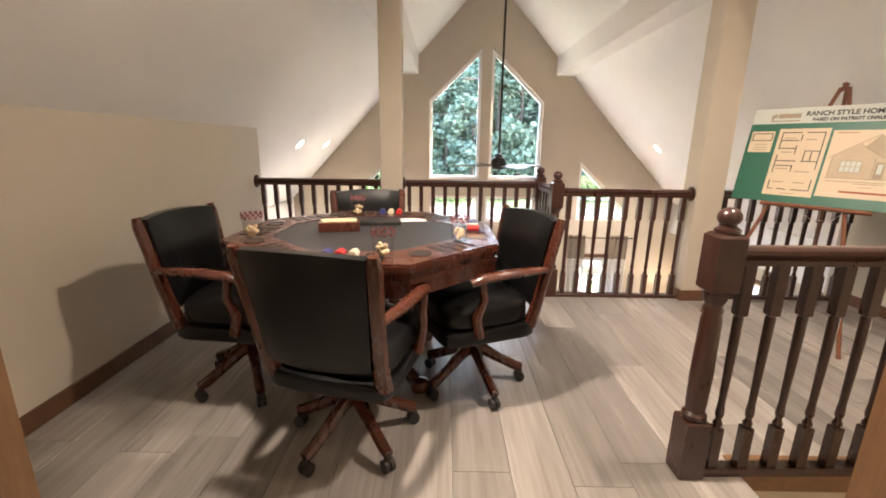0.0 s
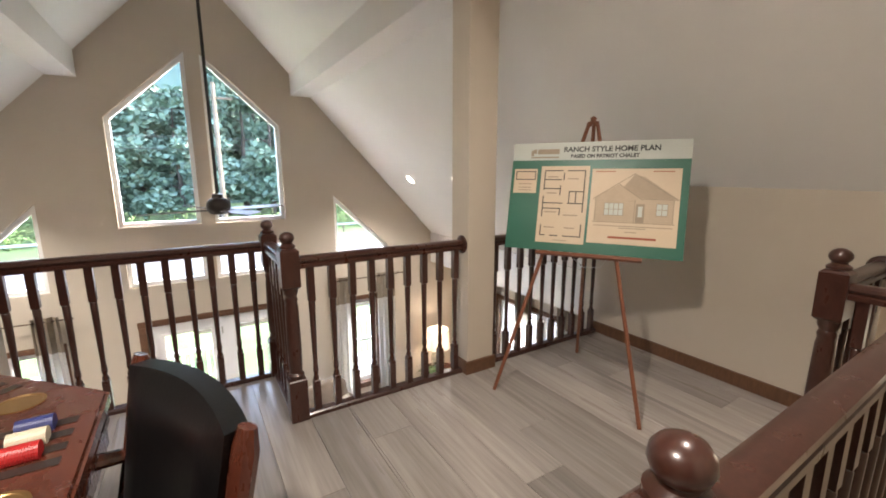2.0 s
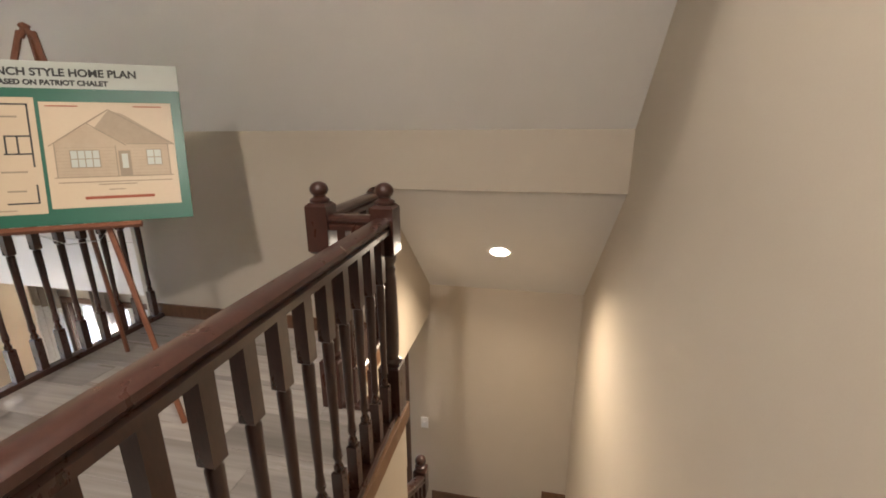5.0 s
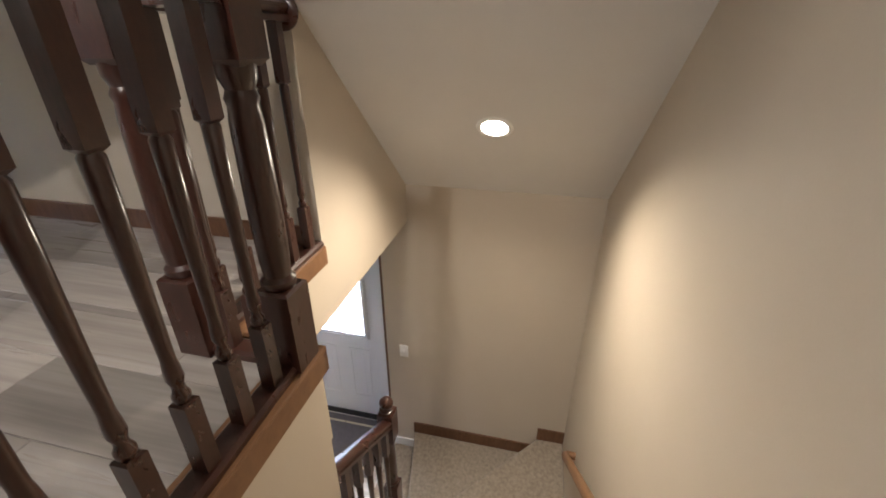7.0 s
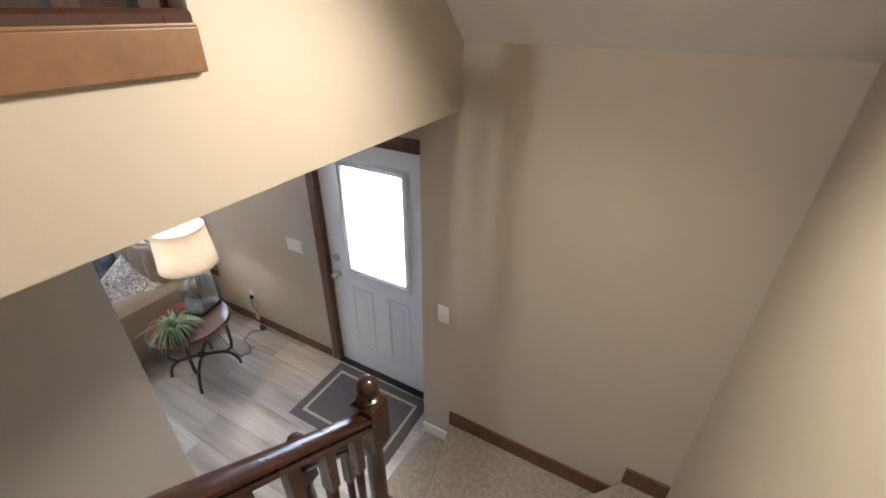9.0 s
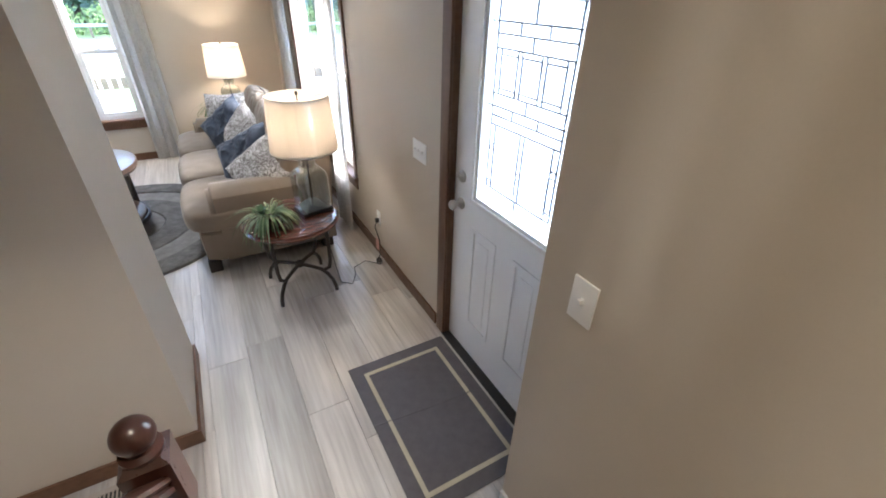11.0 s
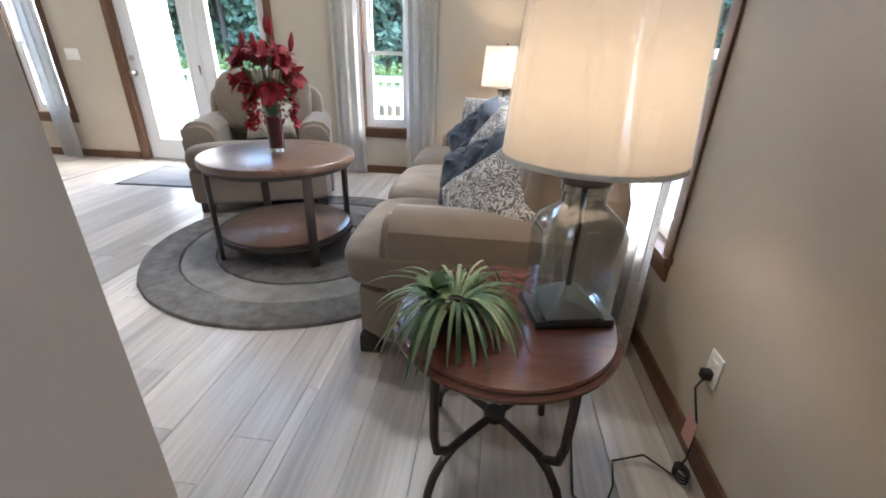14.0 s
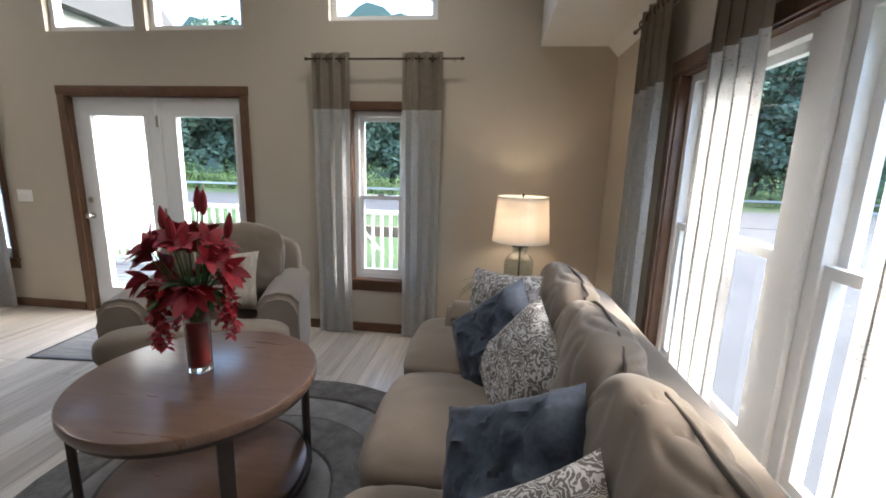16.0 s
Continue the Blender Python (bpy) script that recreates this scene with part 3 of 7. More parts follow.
def ball_newel(x, y, z0, top):
    """Square foot and head blocks, turned shaft, ball finial; top: the ball's crown."""
    h = top - 0.092
    bm = bmesh.new()
    square(bm, 0.088, z0, h - 0.62, x, y, chamfer=0.005)
    part("foot_block", bm, RAILWOOD, r, smooth=False)
    bm = bmesh.new()
    lathe(bm, [(0.032, h - 0.625), (0.040, h - 0.61), (0.040, h - 0.60), (0.031, h - 0.59), (0.035, h - 0.55), (0.034, h - 0.36), (0.029, h - 0.27), (0.036, h - 0.25), (0.036, h - 0.22)], x, y, seg=16)
    part("shaft", bm, RAILWOOD, r)
    bm = bmesh.new()
    square(bm, 0.088, h - 0.23, h, x, y, chamfer=0.012)
    part("head_block", bm, RAILWOOD, r, smooth=False)
    bm = bmesh.new()
    prof = [(0.032, h - 0.004), (0.040, h + 0.003), (0.040, h + 0.010), (0.027, h + 0.016), (0.025, h + 0.021)]
    prof += [(0.039 * math.cos(a), h + 0.053 + 0.039 * math.sin(a)) for a in (radians(-50 + 14 * k) for k in range(11))] + [(0.001, h + 0.092)]
    lathe(bm, prof, x, y, seg=28)
    part("finial", bm, RAILWOOD, r)


ball_newel(4.195, 1.655, 0.0, 1.742)
ball_newel(4.185, 2.095, 0.0, 1.165)
bm = bmesh.new()
bar_along(bm, (3.41, 1.585, 2.19), (4.152, 1.645, 1.615), HANDRAIL)
part("handrail", bm, RAILWOOD, r)
bm = bmesh.new()
bar_along(bm, (4.194, 1.698, 1.44), (4.186, 2.052, 1.03), HANDRAIL)
part("handrail", bm, RAILWOOD, r)
for k in range(6):
    u = (k + 0.5) / 6
    x, y, zr, zf = 3.41 + 0.74 * u, 1.585 + 0.055 * u, 2.19 - 0.575 * u - 0.05, 1.52 - 0.74 * u
    h = round(zr - zf, 2)
    if ("l", h) not in BAL:
        BAL["l", h] = baluster_mesh(h, "baluster")
    part("baluster", BAL["l", h], None, r, at=pose(x, y, zf))
for u in (0.3, 0.7):
    zr, zf = 1.44 - 0.41 * u - 0.05, RISE + 0.002
    part("baluster", baluster_mesh(zr - zf, "baluster"), None, r, at=pose(4.194 - 0.008 * u, 1.698 + 0.354 * u, zf))

# wall handrail
r = thing("wall_handrail", pose(0, 0, 0), "round stained wooden handrail on brackets along the stair wall", "handrail")
bm = bmesh.new()
tube(bm, [(4.52, YS + 0.015, 1.17), (4.52, YS + 0.06, 1.175), (4.50, YS + 0.075, 1.19), (4.45, YS + 0.08, 1.235), (3.4, YS + 0.08, 2.17), (2.2, YS + 0.08, 3.24)], 0.024, seg=12)
part("rail", bm, OAK, r)
for x in (4.3, 3.3, 2.4):
    bm = bmesh.new()
    z = 1.235 + (4.45 - x) * 0.8905
    tube(bm, [(x, YS, z - 0.07), (x, YS + 0.05, z - 0.07), (x, YS + 0.08, z - 0.02)], 0.007)
    part("bracket", bm, NICKEL, r)

# ---------- doors, switches and small fixtures ----------
MAT_GREY = material("door_mat_grey", (0.155, 0.14, 0.145), (0.12, 0.11, 0.115), scale=20, rough=0.95, fine=400, bump=0.5, spec=0.1)
MAT_BEIGE = material("door_mat_border", (0.56, 0.50, 0.36), (0.48, 0.42, 0.30), scale=20, rough=0.95, fine=400, bump=0.5, spec=0.1)
DOORWHITE = material("door_white", (0.84, 0.845, 0.85), (0.81, 0.815, 0.82), scale=2, rough=0.38, fine=90, bump=0.03)

door = tagged(new("door_1"), "white panelled entry door with leaded frosted glass, closed", "door", kind="structure")
DX = XE + 0.035
y0, y1 = 2.178, 3.092
bm = bmesh.new()
gy0, gy1, gz0, gz1 = 2.375, 2.890, 1.028, 1.865
for r in ((DX, DX + 0.045, y0, gy0, 0.012, 2.032), (DX, DX + 0.045, gy1, y1, 0.012, 2.032), (DX, DX + 0.045, gy0, gy1, 0.012, gz0), (DX, DX + 0.045, gy0, gy1, gz1, 2.032)):
    box(bm, *r)
part("slab", bm, DOORWHITE, door, smooth=False)
for a, b in ((2.36, 2.565), (2.70, 2.905)):
    bm = bmesh.new()
    o = rect(a, b, 0.24, 0.86)
    ring(bm, o, poly_inset(o, 0.022), "x", DX - 0.007, DX + 0.004)
    part("panel_moulding", bm, DOORWHITE, door, smooth=False)
    bm = bmesh.new()
    i = poly_inset(o, 0.045)
    prism(bm, i, "x", DX - 0.004, DX + 0.004)
    bmesh.ops.bevel(bm, geom=[e for e in bm.edges if all(v.co.x < DX for v in e.verts)], offset=0.012, segments=2, affect="EDGES")
    part("panel", bm, DOORWHITE, door, smooth=False)
bm = bmesh.new()
o = rect(gy0 - 0.040, gy1 + 0.040, gz0 - 0.040, gz1 + 0.040)
ring(bm, o, poly_inset(o, 0.048), "x", DX - 0.008, DX + 0.01)
ring(bm, poly_inset(o, 0.010), poly_inset(o, 0.028), "x", DX - 0.018, DX - 0.007)
part("glass_frame", bm, VINYL, door, smooth=False)
pane(rect(gy0, gy1, gz0, gz1), "x", DX + 0.02, door, FROST)
# lead cames; u runs from the knob side, v from the top, both over the pane
W_, H_ = gy1 - gy0, gz1 - gz0


def came(u0, v0, u1, v1):
    bm = bmesh.new()
    t = 0.0034
    ya, yb = sorted((gy1 - u0 * W_, gy1 - u1 * W_))
    za, zb = sorted((gz1 - v0 * H_, gz1 - v1 * H_))
    box(bm, DX + 0.013, DX + 0.019, ya - t, yb + t, za - t, zb + t)
    part("came", bm, LEAD, door, smooth=False)


for q in ((0.085, 0, 0.085, 0.90), (0.915, 0, 0.915, 0.90), (0.0, 0.10, 1, 0.10), (0.085, 0.15, 0.915, 0.15), (0.5, 0, 0.5, 0.10), (0.35, 0.10, 0.35, 0.15), (0.65, 0.10, 0.65, 0.15),
          (0.085, 0.21, 0.915, 0.21), (0.5, 0.15, 0.5, 0.21), (0.085, 0.41, 0.915, 0.41), (0.15, 0.21, 0.15, 0.41), (0.35, 0.21, 0.35, 0.41), (0.40, 0.21, 0.40, 0.41),
          (0.61, 0.21, 0.61, 0.41), (0.66, 0.21, 0.66, 0.41), (0.85, 0.21, 0.85, 0.41), (0.15, 0.235, 0.35, 0.235), (0.40, 0.235, 0.61, 0.235), (0.66, 0.235, 0.85, 0.235),
          (0.15, 0.385, 0.35, 0.385), (0.40, 0.385, 0.61, 0.385), (0.66, 0.385, 0.85, 0.385), (0.5, 0.41, 0.5, 0.47), (0.0, 0.47, 1, 0.47), (0.35, 0.47, 0.35, 0.515), (0.65, 0.47, 0.65, 0.515),
          (0.085, 0.515, 0.915, 0.515), (0.085, 0.56, 0.915, 0.56), (0.15, 0.56, 0.15, 0.90), (0.85, 0.56, 0.85, 0.90), (0.475, 0.56, 0.475, 0.90), (0.525, 0.56, 0.525, 0.90),
          (0.085, 0.90, 0.915, 0.90), (0.5, 0.90, 0.5, 1), (0.085, 0.66, 0.15, 0.66), (0.085, 0.69, 0.15, 0.69), (0.85, 0.66, 0.915, 0.66), (0.85, 0.69, 0.915, 0.69), (0.475, 0.75, 0.525, 0.75),
          (0.475, 0.78, 0.525, 0.78), (0.085, 0.86, 0.15, 0.86), (0.85, 0.86, 0.915, 0.86), (0.475, 0.86, 0.525, 0.86)):
    came(*q)


def knob(parent, x, y, z, sign, axis="x"):
    """Rose, neck and round knob that stand out of a door towards -axis."""
    bm = bmesh.new()
    lathe(bm, [(0.031, 0.0), (0.031, 0.006), (0.024, 0.010), (0.012, 0.014), (0.011, 0.030), (0.018, 0.036), (0.026, 0.046), (0.027, 0.056), (0.022, 0.066), (0.008, 0.071)], seg=20)
    turn = Euler((0, radians(-90), 0)) if axis == "x" else Euler((radians(90), 0, 0))
    part("knob", bm, NICKEL, parent, "satin nickel door knob", at=Matrix.Translation((x, y, z)) @ turn.to_matrix().to_4x4())


def deadbolt(parent, x, y, z, axis="x"):
    bm = bmesh.new()
    lathe(bm, [(0.031, 0.0), (0.031, 0.008), (0.025, 0.014), (0.010, 0.016)], seg=20)
    box(bm, -0.005, 0.005, -0.016, 0.016, 0.014, 0.026, bevel=0.002)
    turn = Euler((0, radians(-90), 0)) if axis == "x" else Euler((radians(90), 0, 0))
    part("deadbolt", bm, NICKEL, parent, "satin nickel deadbolt turn", at=Matrix.Translation((x, y, z)) @ turn.to_matrix().to_4x4())


knob(door, DX, 3.022, 0.945, -1)
deadbolt(door, DX, 3.022, 1.092)
frame_1 = tagged(new("door_frame_1"), "brown stained entry door casing and threshold", "door frame", kind="structure")
for nm, r in (("side_casing", (XE - 0.016, XE - 0.001, 3.095, 3.172, 0, 2.13)), ("side_casing", (XE - 0.016, XE - 0.001, 2.075, 2.15, 0, 2.13)), ("head_casing", (XE - 0.017, XE - 0.0, 2.07, 3.176, 2.045, 2.125)),
              ("jamb", (XE, XE + 0.13, 3.094, 3.109, 0, 2.05)), ("jamb", (XE, XE + 0.13, 2.142, 2.176, 0, 2.05)), ("jamb", (XE, XE + 0.13, 2.142, 3.109, 2.034, 2.05)), ("threshold", (XE - 0.02, XE + 0.15, 2.142, 3.109, 0.001, 0.011))):
    bm = bmesh.new()
    box(bm, *r, bevel=0.003)
    part(nm, bm, BLACK if nm == "threshold" else TRIM, frame_1)

# patio doors
pd = tagged(new("door_2"), "white glazed patio double doors, closed", "door", kind="structure")
PY = YG + 0.05
for k, (a, b, ga, gb) in enumerate(((0.715, 1.545, 0.885, 1.420), (1.565, 2.375, 1.735, 2.285))):
    bm = bmesh.new()
    ring(bm, rect(a, b, 0.015, 2.035), rect(ga, gb, 0.245, 1.875), "y", PY, PY + 0.045)
    leaf = part("leaf", bm, DOORWHITE, pd, smooth=False)
    bm = bmesh.new()
    ring(bm, rect(ga - 0.03, gb + 0.03, 0.215, 1.905), rect(ga, gb, 0.245, 1.875), "y", PY - 0.010, PY)
    part("glass_frame", bm, VINYL, leaf, smooth=False)
    pane(rect(ga, gb, 0.245, 1.875), "y", PY + 0.02, leaf)
bm = bmesh.new()
box(bm, 1.53, 1.58, PY - 0.012, PY + 0.002, 0.015, 2.035, bevel=0.003)
part("astragal", bm, DOORWHITE, pd)
for z in (0.35, 1.0, 1.83):
    bm = bmesh.new()
    box(bm, 1.545, 1.565, PY - 0.022, PY - 0.012, z - 0.05, z + 0.05, bevel=0.003)
    part("hinge", bm, NICKEL, pd)
knob(pd, 0.775, PY, 0.95, -1, "y")
deadbolt(pd, 0.775, PY, 1.10, "y")
frame_2 = tagged(new("door_frame_2"), "brown stained patio door casing", "door frame", kind="structure")
for nm, r in (("side_casing", (0.625, 0.702, YG - 0.016, YG - 0.001, 0, 2.045)), ("side_casing", (2.385, 2.462, YG - 0.016, YG - 0.001, 0, 2.045)), ("head_casing", (0.62, 2.467, YG - 0.018, YG, 2.047, 2.125)),
              ("jamb", (0.70, 0.714, YG, YG + 0.14, 0, 2.05)), ("jamb", (2.376, 2.39, YG, YG + 0.14, 0, 2.05)), ("jamb", (0.714, 2.376, YG, YG + 0.14, 2.037, 2.058)), ("threshold", (0.70, 2.39, YG - 0.01, YG + 0.16, 0.0, 0.014))):
    bm = bmesh.new()
    box(bm, *r, bevel=0.003)
    part(nm, bm, TRIM if nm != "threshold" else NICKEL, frame_2)


def plate(name, m, gangs, label, kind="toggle"):
    """A wall plate in its own plane (x sideways, z up, y out of the wall)."""
    w = 0.070 + 0.046 * (gangs - 1)
    ob = thing(name, m, label, "light switch" if kind != "outlet" else "power outlet")
    bm = bmesh.new()
    box(bm, -w / 2, w / 2, 0.0, 0.006, -0.057, 0.057, bevel=0.002)
    part("plate", bm, PLASTIC, ob)
    for k in range(gangs):
        x = (k - (gangs - 1) / 2) * 0.046
        bm = bmesh.new()
        if kind == "toggle":
            box(bm, x - 0.005, x + 0.005, 0.006, 0.018, -0.002, 0.012, bevel=0.002)
            part("toggle", bm, PLASTIC, ob)
        elif kind == "rocker":
            box(bm, x - 0.016, x + 0.016, 0.005, 0.009, -0.033, 0.033, bevel=0.002)
            part("rocker", bm, PLASTIC, ob)
        else:
            for z in (-0.02, 0.02):
                bm2 = bmesh.new()
                box(bm2, x - 0.016, x + 0.016, 0.005, 0.008, z - 0.013, z + 0.013, bevel=0.003)
                part("socket", bm2, PLASTIC, ob)
            bm.free()
    return ob


plate("light_switch", pose(5.10, 1.860, 1.282, 0, 0, 90), 1, "white single toggle switch on the stair wall")
plate("light_switch", pose(XE, 3.43, 1.10, 0, 0, 90), 3, "white triple toggle switch beside the entry door")
plate("light_switch", pose(0.115, YG, 1.12, 0, 0, 180), 3, "white triple switch plate beside the patio doors")
plate("power_outlet", pose(3.40, 2.99, 0.345, 0, 0, 180), 1, "white power outlet low on the tan wall", "rocker")
out = plate("power_outlet", pose(XE, 4.16, 0.34, 0, 0, 90), 1, "white power outlet with plugged-in lamp cord", "outlet")

chime = thing("door_chime", pose(XE, 3.47, 2.10), "white plastic door chime box high on the wall", "door chime")
bm = bmesh.new()
box(bm, -0.05, 0.0, -0.09, 0.09, -0.11, 0.11, bevel=0.008)
part("cover", bm, PLASTIC, chime)

mat_1 = thing("door_mat", pose(5.13, 2.615, 0.0), "grey doormat with a cream border line, creased", "door mat")
bm = bmesh.new()
box(bm, -0.305, 0.305, -0.46, 0.46, 0.0, 0.007, bevel=0.003)
part("mat_body", bm, MAT_GREY, mat_1)
o = rect(-0.235, 0.235, -0.39, 0.39)
bm = bmesh.new()
ring(bm, o, poly_inset(o, 0.022), "z", 0.005, 0.0085)
part("border", bm, MAT_BEIGE, mat_1, "cream woven border line")
bm = bmesh.new()
tube(bm, [(-0.303, 0.05, 0.0055), (0.0, 0.02, 0.0062), (0.303, 0.0, 0.0055)], 0.006, flat=0.6)
part("crease", bm, MAT_GREY, mat_1)

REG = material("register_metal", (0.42, 0.37, 0.31), (0.38, 0.33, 0.28), rough=0.4, metal=0.2)
reg = thing("floor_register", pose(3.785, 2.86, 0.0), "beige metal floor register with dark slots", "floor vent")
bm = bmesh.new()
ring(bm, rect(-0.15, 0.15, -0.07, 0.07), rect(-0.115, 0.115, -0.045, 0.045), "z", 0.0, 0.005)
part("frame", bm, REG, reg, smooth=False)
bm = bmesh.new()
box(bm, -0.118, 0.118, -0.048, 0.048, 0.0004, 0.0012)
part("backing", bm, BLACK, reg, smooth=False)
for k in range(15):
    bm = bmesh.new()
    x = -0.108 + k * 0.0154
    box(bm, x - 0.0032, x + 0.0032, -0.046, 0.046, 0.001, 0.0045)
    part("slat", bm, REG, reg, smooth=False)

# ---------- living room ----------
def soft_box(bm, sx, sy, sz, k=5.0, n=8, m=None, crown=0.0, wrinkle=0.0):
    """A cushion-like box, rounded by a power norm; crown lifts its middle."""
    bmesh.ops.create_cube(bm, size=2.0)
    bmesh.ops.subdivide_edges(bm, edges=list(bm.edges), cuts=n, use_grid_fill=True)
    vs = list(bm.verts)
    for v in vs:
        x, y, z = v.co
        s = max(abs(x), abs(y), abs(z)) / (abs(x) ** k + abs(y) ** k + abs(z) ** k) ** (1 / k)
        x, y, z = x * s, y * s, z * s
        if crown and z > 0:
            z += crown / sz * 2 * (1 - x * x) * (1 - y * y)
        w = noise.noise(Vector((x * 1.7 + sx * 9, y * 1.7 + sy * 5, z * 1.7))) * 0.004
        p = Vector((x * sx / 2, y * sy / 2, z * sz / 2))
        if wrinkle:
            q = p + Vector((sx * 7, sy * 3, 0))
            fold = abs(noise.noise(Vector((q.x * 9 + q.z * 4, q.y * 7, q.z * 5 - q.x * 3))))
            w += wrinkle * (1.3 * noise.noise(q * 4.5) - 1.1 * max(0.0, 0.22 - fold) / 0.22)
        v.co = p + Vector((x, y, z)).normalized() * w
    if m is not None:
        bmesh.ops.transform(bm, matrix=m, verts=vs)
    return bm


def pillow_mesh(s, t, mat, name, n=20, wrinkle=0.012, seed=0.0):
    """A square throw pillow standing in the x-z plane, with pointed corners."""
    bm = bmesh.new()
    sides = []
    for sg in (1, -1):
        g = []
        for i in range(n + 1):
            row = []
            for j in range(n + 1):
                u, v = 2 * i / n - 1, 2 * j / n - 1
                d = max(0.0, (1 - u ** 4) * (1 - v ** 4)) ** 0.62
                x, z = s / 2 * u * (1 - 0.09 * (1 - v * v)), s / 2 * v * (1 - 0.09 * (1 - u * u))
                w = noise.noise(Vector((u * 2.2 + seed, v * 2.2, sg * 3 + seed))) * wrinkle * d
                w -= max(0.0, 0.16 - abs(noise.noise(Vector((u * 2.6 - v + seed, v * 2.6 + u, sg * 5 + seed))))) * wrinkle * 2.4 * d
                row.append(bm.verts.new((x, sg * (t / 2 * d) + w, z)))
            g.append(row)
        sides.append(g)
        for i in range(n):
            for j in range(n):
                bm.faces.new((g[i][j], g[i + 1][j], g[i + 1][j + 1], g[i][j + 1]))
    bmesh.ops.remove_doubles(bm, verts=bm.verts, dist=0.0008)
    return finish(name, bm, mat, True)


SOFA = material("taupe_sofa_cloth", (0.222, 0.179, 0.138), (0.168, 0.133, 0.100), scale=3, rough=0.9, fine=420, bump=0.35, spec=0.15, sheen=0.25)
PIPING = material("dark_piping", (0.075, 0.058, 0.045), rough=0.9, fine=300)
DARKWOOD = material("dark_furniture_foot", (0.025, 0.018, 0.015), rough=0.4)
WALNUT = material("walnut_top", (0.15, 0.092, 0.064), (0.095, 0.056, 0.039), scale=3, rough=0.25, rough2=0.32, fine=25, stretch=(1, 9, 1), bump=0.012, coat=0.15)
SIDEWOOD = material("cherry_top", (0.13, 0.045, 0.028), (0.07, 0.024, 0.016), scale=4, rough=0.16, rough2=0.26, fine=30, stretch=(1, 7, 1), bump=0.03, coat=0.4)
IRON = material("dark_bronze_iron", (0.045, 0.037, 0.032), (0.065, 0.054, 0.046), scale=12, rough=0.42, metal=0.6, bump=0.08)
NAVY = material("navy_velvet", (0.060, 0.075, 0.105), (0.020, 0.025, 0.038), scale=7, rough=0.7, fine=60, bump=0.25, sheen=0.15, spec=0.2)
RUG_A = material("shag_rug_light", (0.31, 0.297, 0.29), (0.18, 0.172, 0.167), scale=10, rough=1.0, fine=220, bump=1.0, spec=0.05)
RUG_B = material("shag_rug_dark", (0.22, 0.21, 0.203), (0.09, 0.085, 0.081), scale=14, rough=1.0, fine=200, bump=1.0, spec=0.05)
KNIT = material("cream_knit", (0.50, 0.45, 0.38), (0.30, 0.26, 0.21), scale=14, rough=0.95, fine=70, stretch=(3, 1, 1), bump=0.8, spec=0.1)


def floral(name):
    """Cream linen printed with a grey-brown feather pattern."""
    m = material(name, (0.58, 0.565, 0.55), (0.50, 0.485, 0.47), scale=8, rough=0.9, fine=300, bump=0.2, spec=0.15)
    n, l = m.node_tree.nodes, m.node_tree.links
    b = n["Principled BSDF"]
    base = b.inputs["Base Color"].links[0].from_socket
    co = n.new("ShaderNodeTexCoord")
    ns = n.new("ShaderNodeTexNoise")
    ns.inputs["Scale"].default_value, ns.inputs["Detail"].default_value = 12.0, 3.0
    l.new(co.outputs["Object"], ns.inputs["Vector"])
    mixv = n.new("ShaderNodeMix")
    mixv.data_type = "VECTOR"
    mixv.inputs["Factor"].default_value = 0.22
    l.new(co.outputs["Object"], mixv.inputs["A"])
    l.new(ns.outputs["Color"], mixv.inputs["B"])
    wv = n.new("ShaderNodeTexWave")
    wv.wave_type, wv.rings_direction = "RINGS", "SPHERICAL"
    wv.inputs["Scale"].default_value, wv.inputs["Distortion"].default_value, wv.inputs["Detail"].default_value = 18.0, 14.0, 4.0
    l.new(mixv.outputs["Result"], wv.inputs["Vector"])
    vo = n.new("ShaderNodeTexVoronoi")
    vo.inputs["Scale"].default_value = 22.0
    l.new(mixv.outputs["Result"], vo.inputs["Vector"])
    ad = n.new("ShaderNodeMath")
    ad.operation = "MULTIPLY"
    l.new(wv.outputs["Fac"], ad.inputs[0])
    l.new(vo.outputs["Distance"], ad.inputs[1])
    mr = n.new("ShaderNodeMapRange")
    mr.inputs["From Min"].default_value, mr.inputs["From Max"].default_value = 0.10, 0.24
    l.new(ad.outputs[0], mr.inputs["Value"])
    mx = n.new("ShaderNodeMix")
    mx.data_type = "RGBA"
    mx.inputs["B"].default_value = (0.15, 0.135, 0.125, 1)
    l.new(mr.outputs["Result"], mx.inputs["Factor"])
    l.new(base, mx.inputs["A"])
    l.new(mx.outputs["Result"], b.inputs["Base Color"])
    return m


FLORAL = floral("feather_print_linen")


def seam_loop(bm, pts, r=0.005):
    tube(bm, pts, r, seg=6)


# sofa along the windows; local x runs along its length, y to its back
L_, D_ = 2.26, 1.10
sofa = thing("sofa", pose(4.14, 6.70, 0, 0, 0, -90), "taupe cloth three-seat sofa with loose back cushions and dark feet", "sofa")
bm = bmesh.new()
soft_box(bm, L_ - 0.02, D_ - 0.08, 0.28, k=14, m=pose(L_ / 2, D_ / 2 + 0.02, 0.22))
part("base", bm, SOFA, sofa)
for k in range(3):
    w = L_ / 3
    bm = bmesh.new()
    soft_box(bm, w + 0.002, 0.80, 0.20, k=5.0, n=20, m=pose(w * (k + 0.5), 0.40, 0.425), crown=0.03, wrinkle=0.004)
    part("seat_cushion", bm, SOFA, sofa)
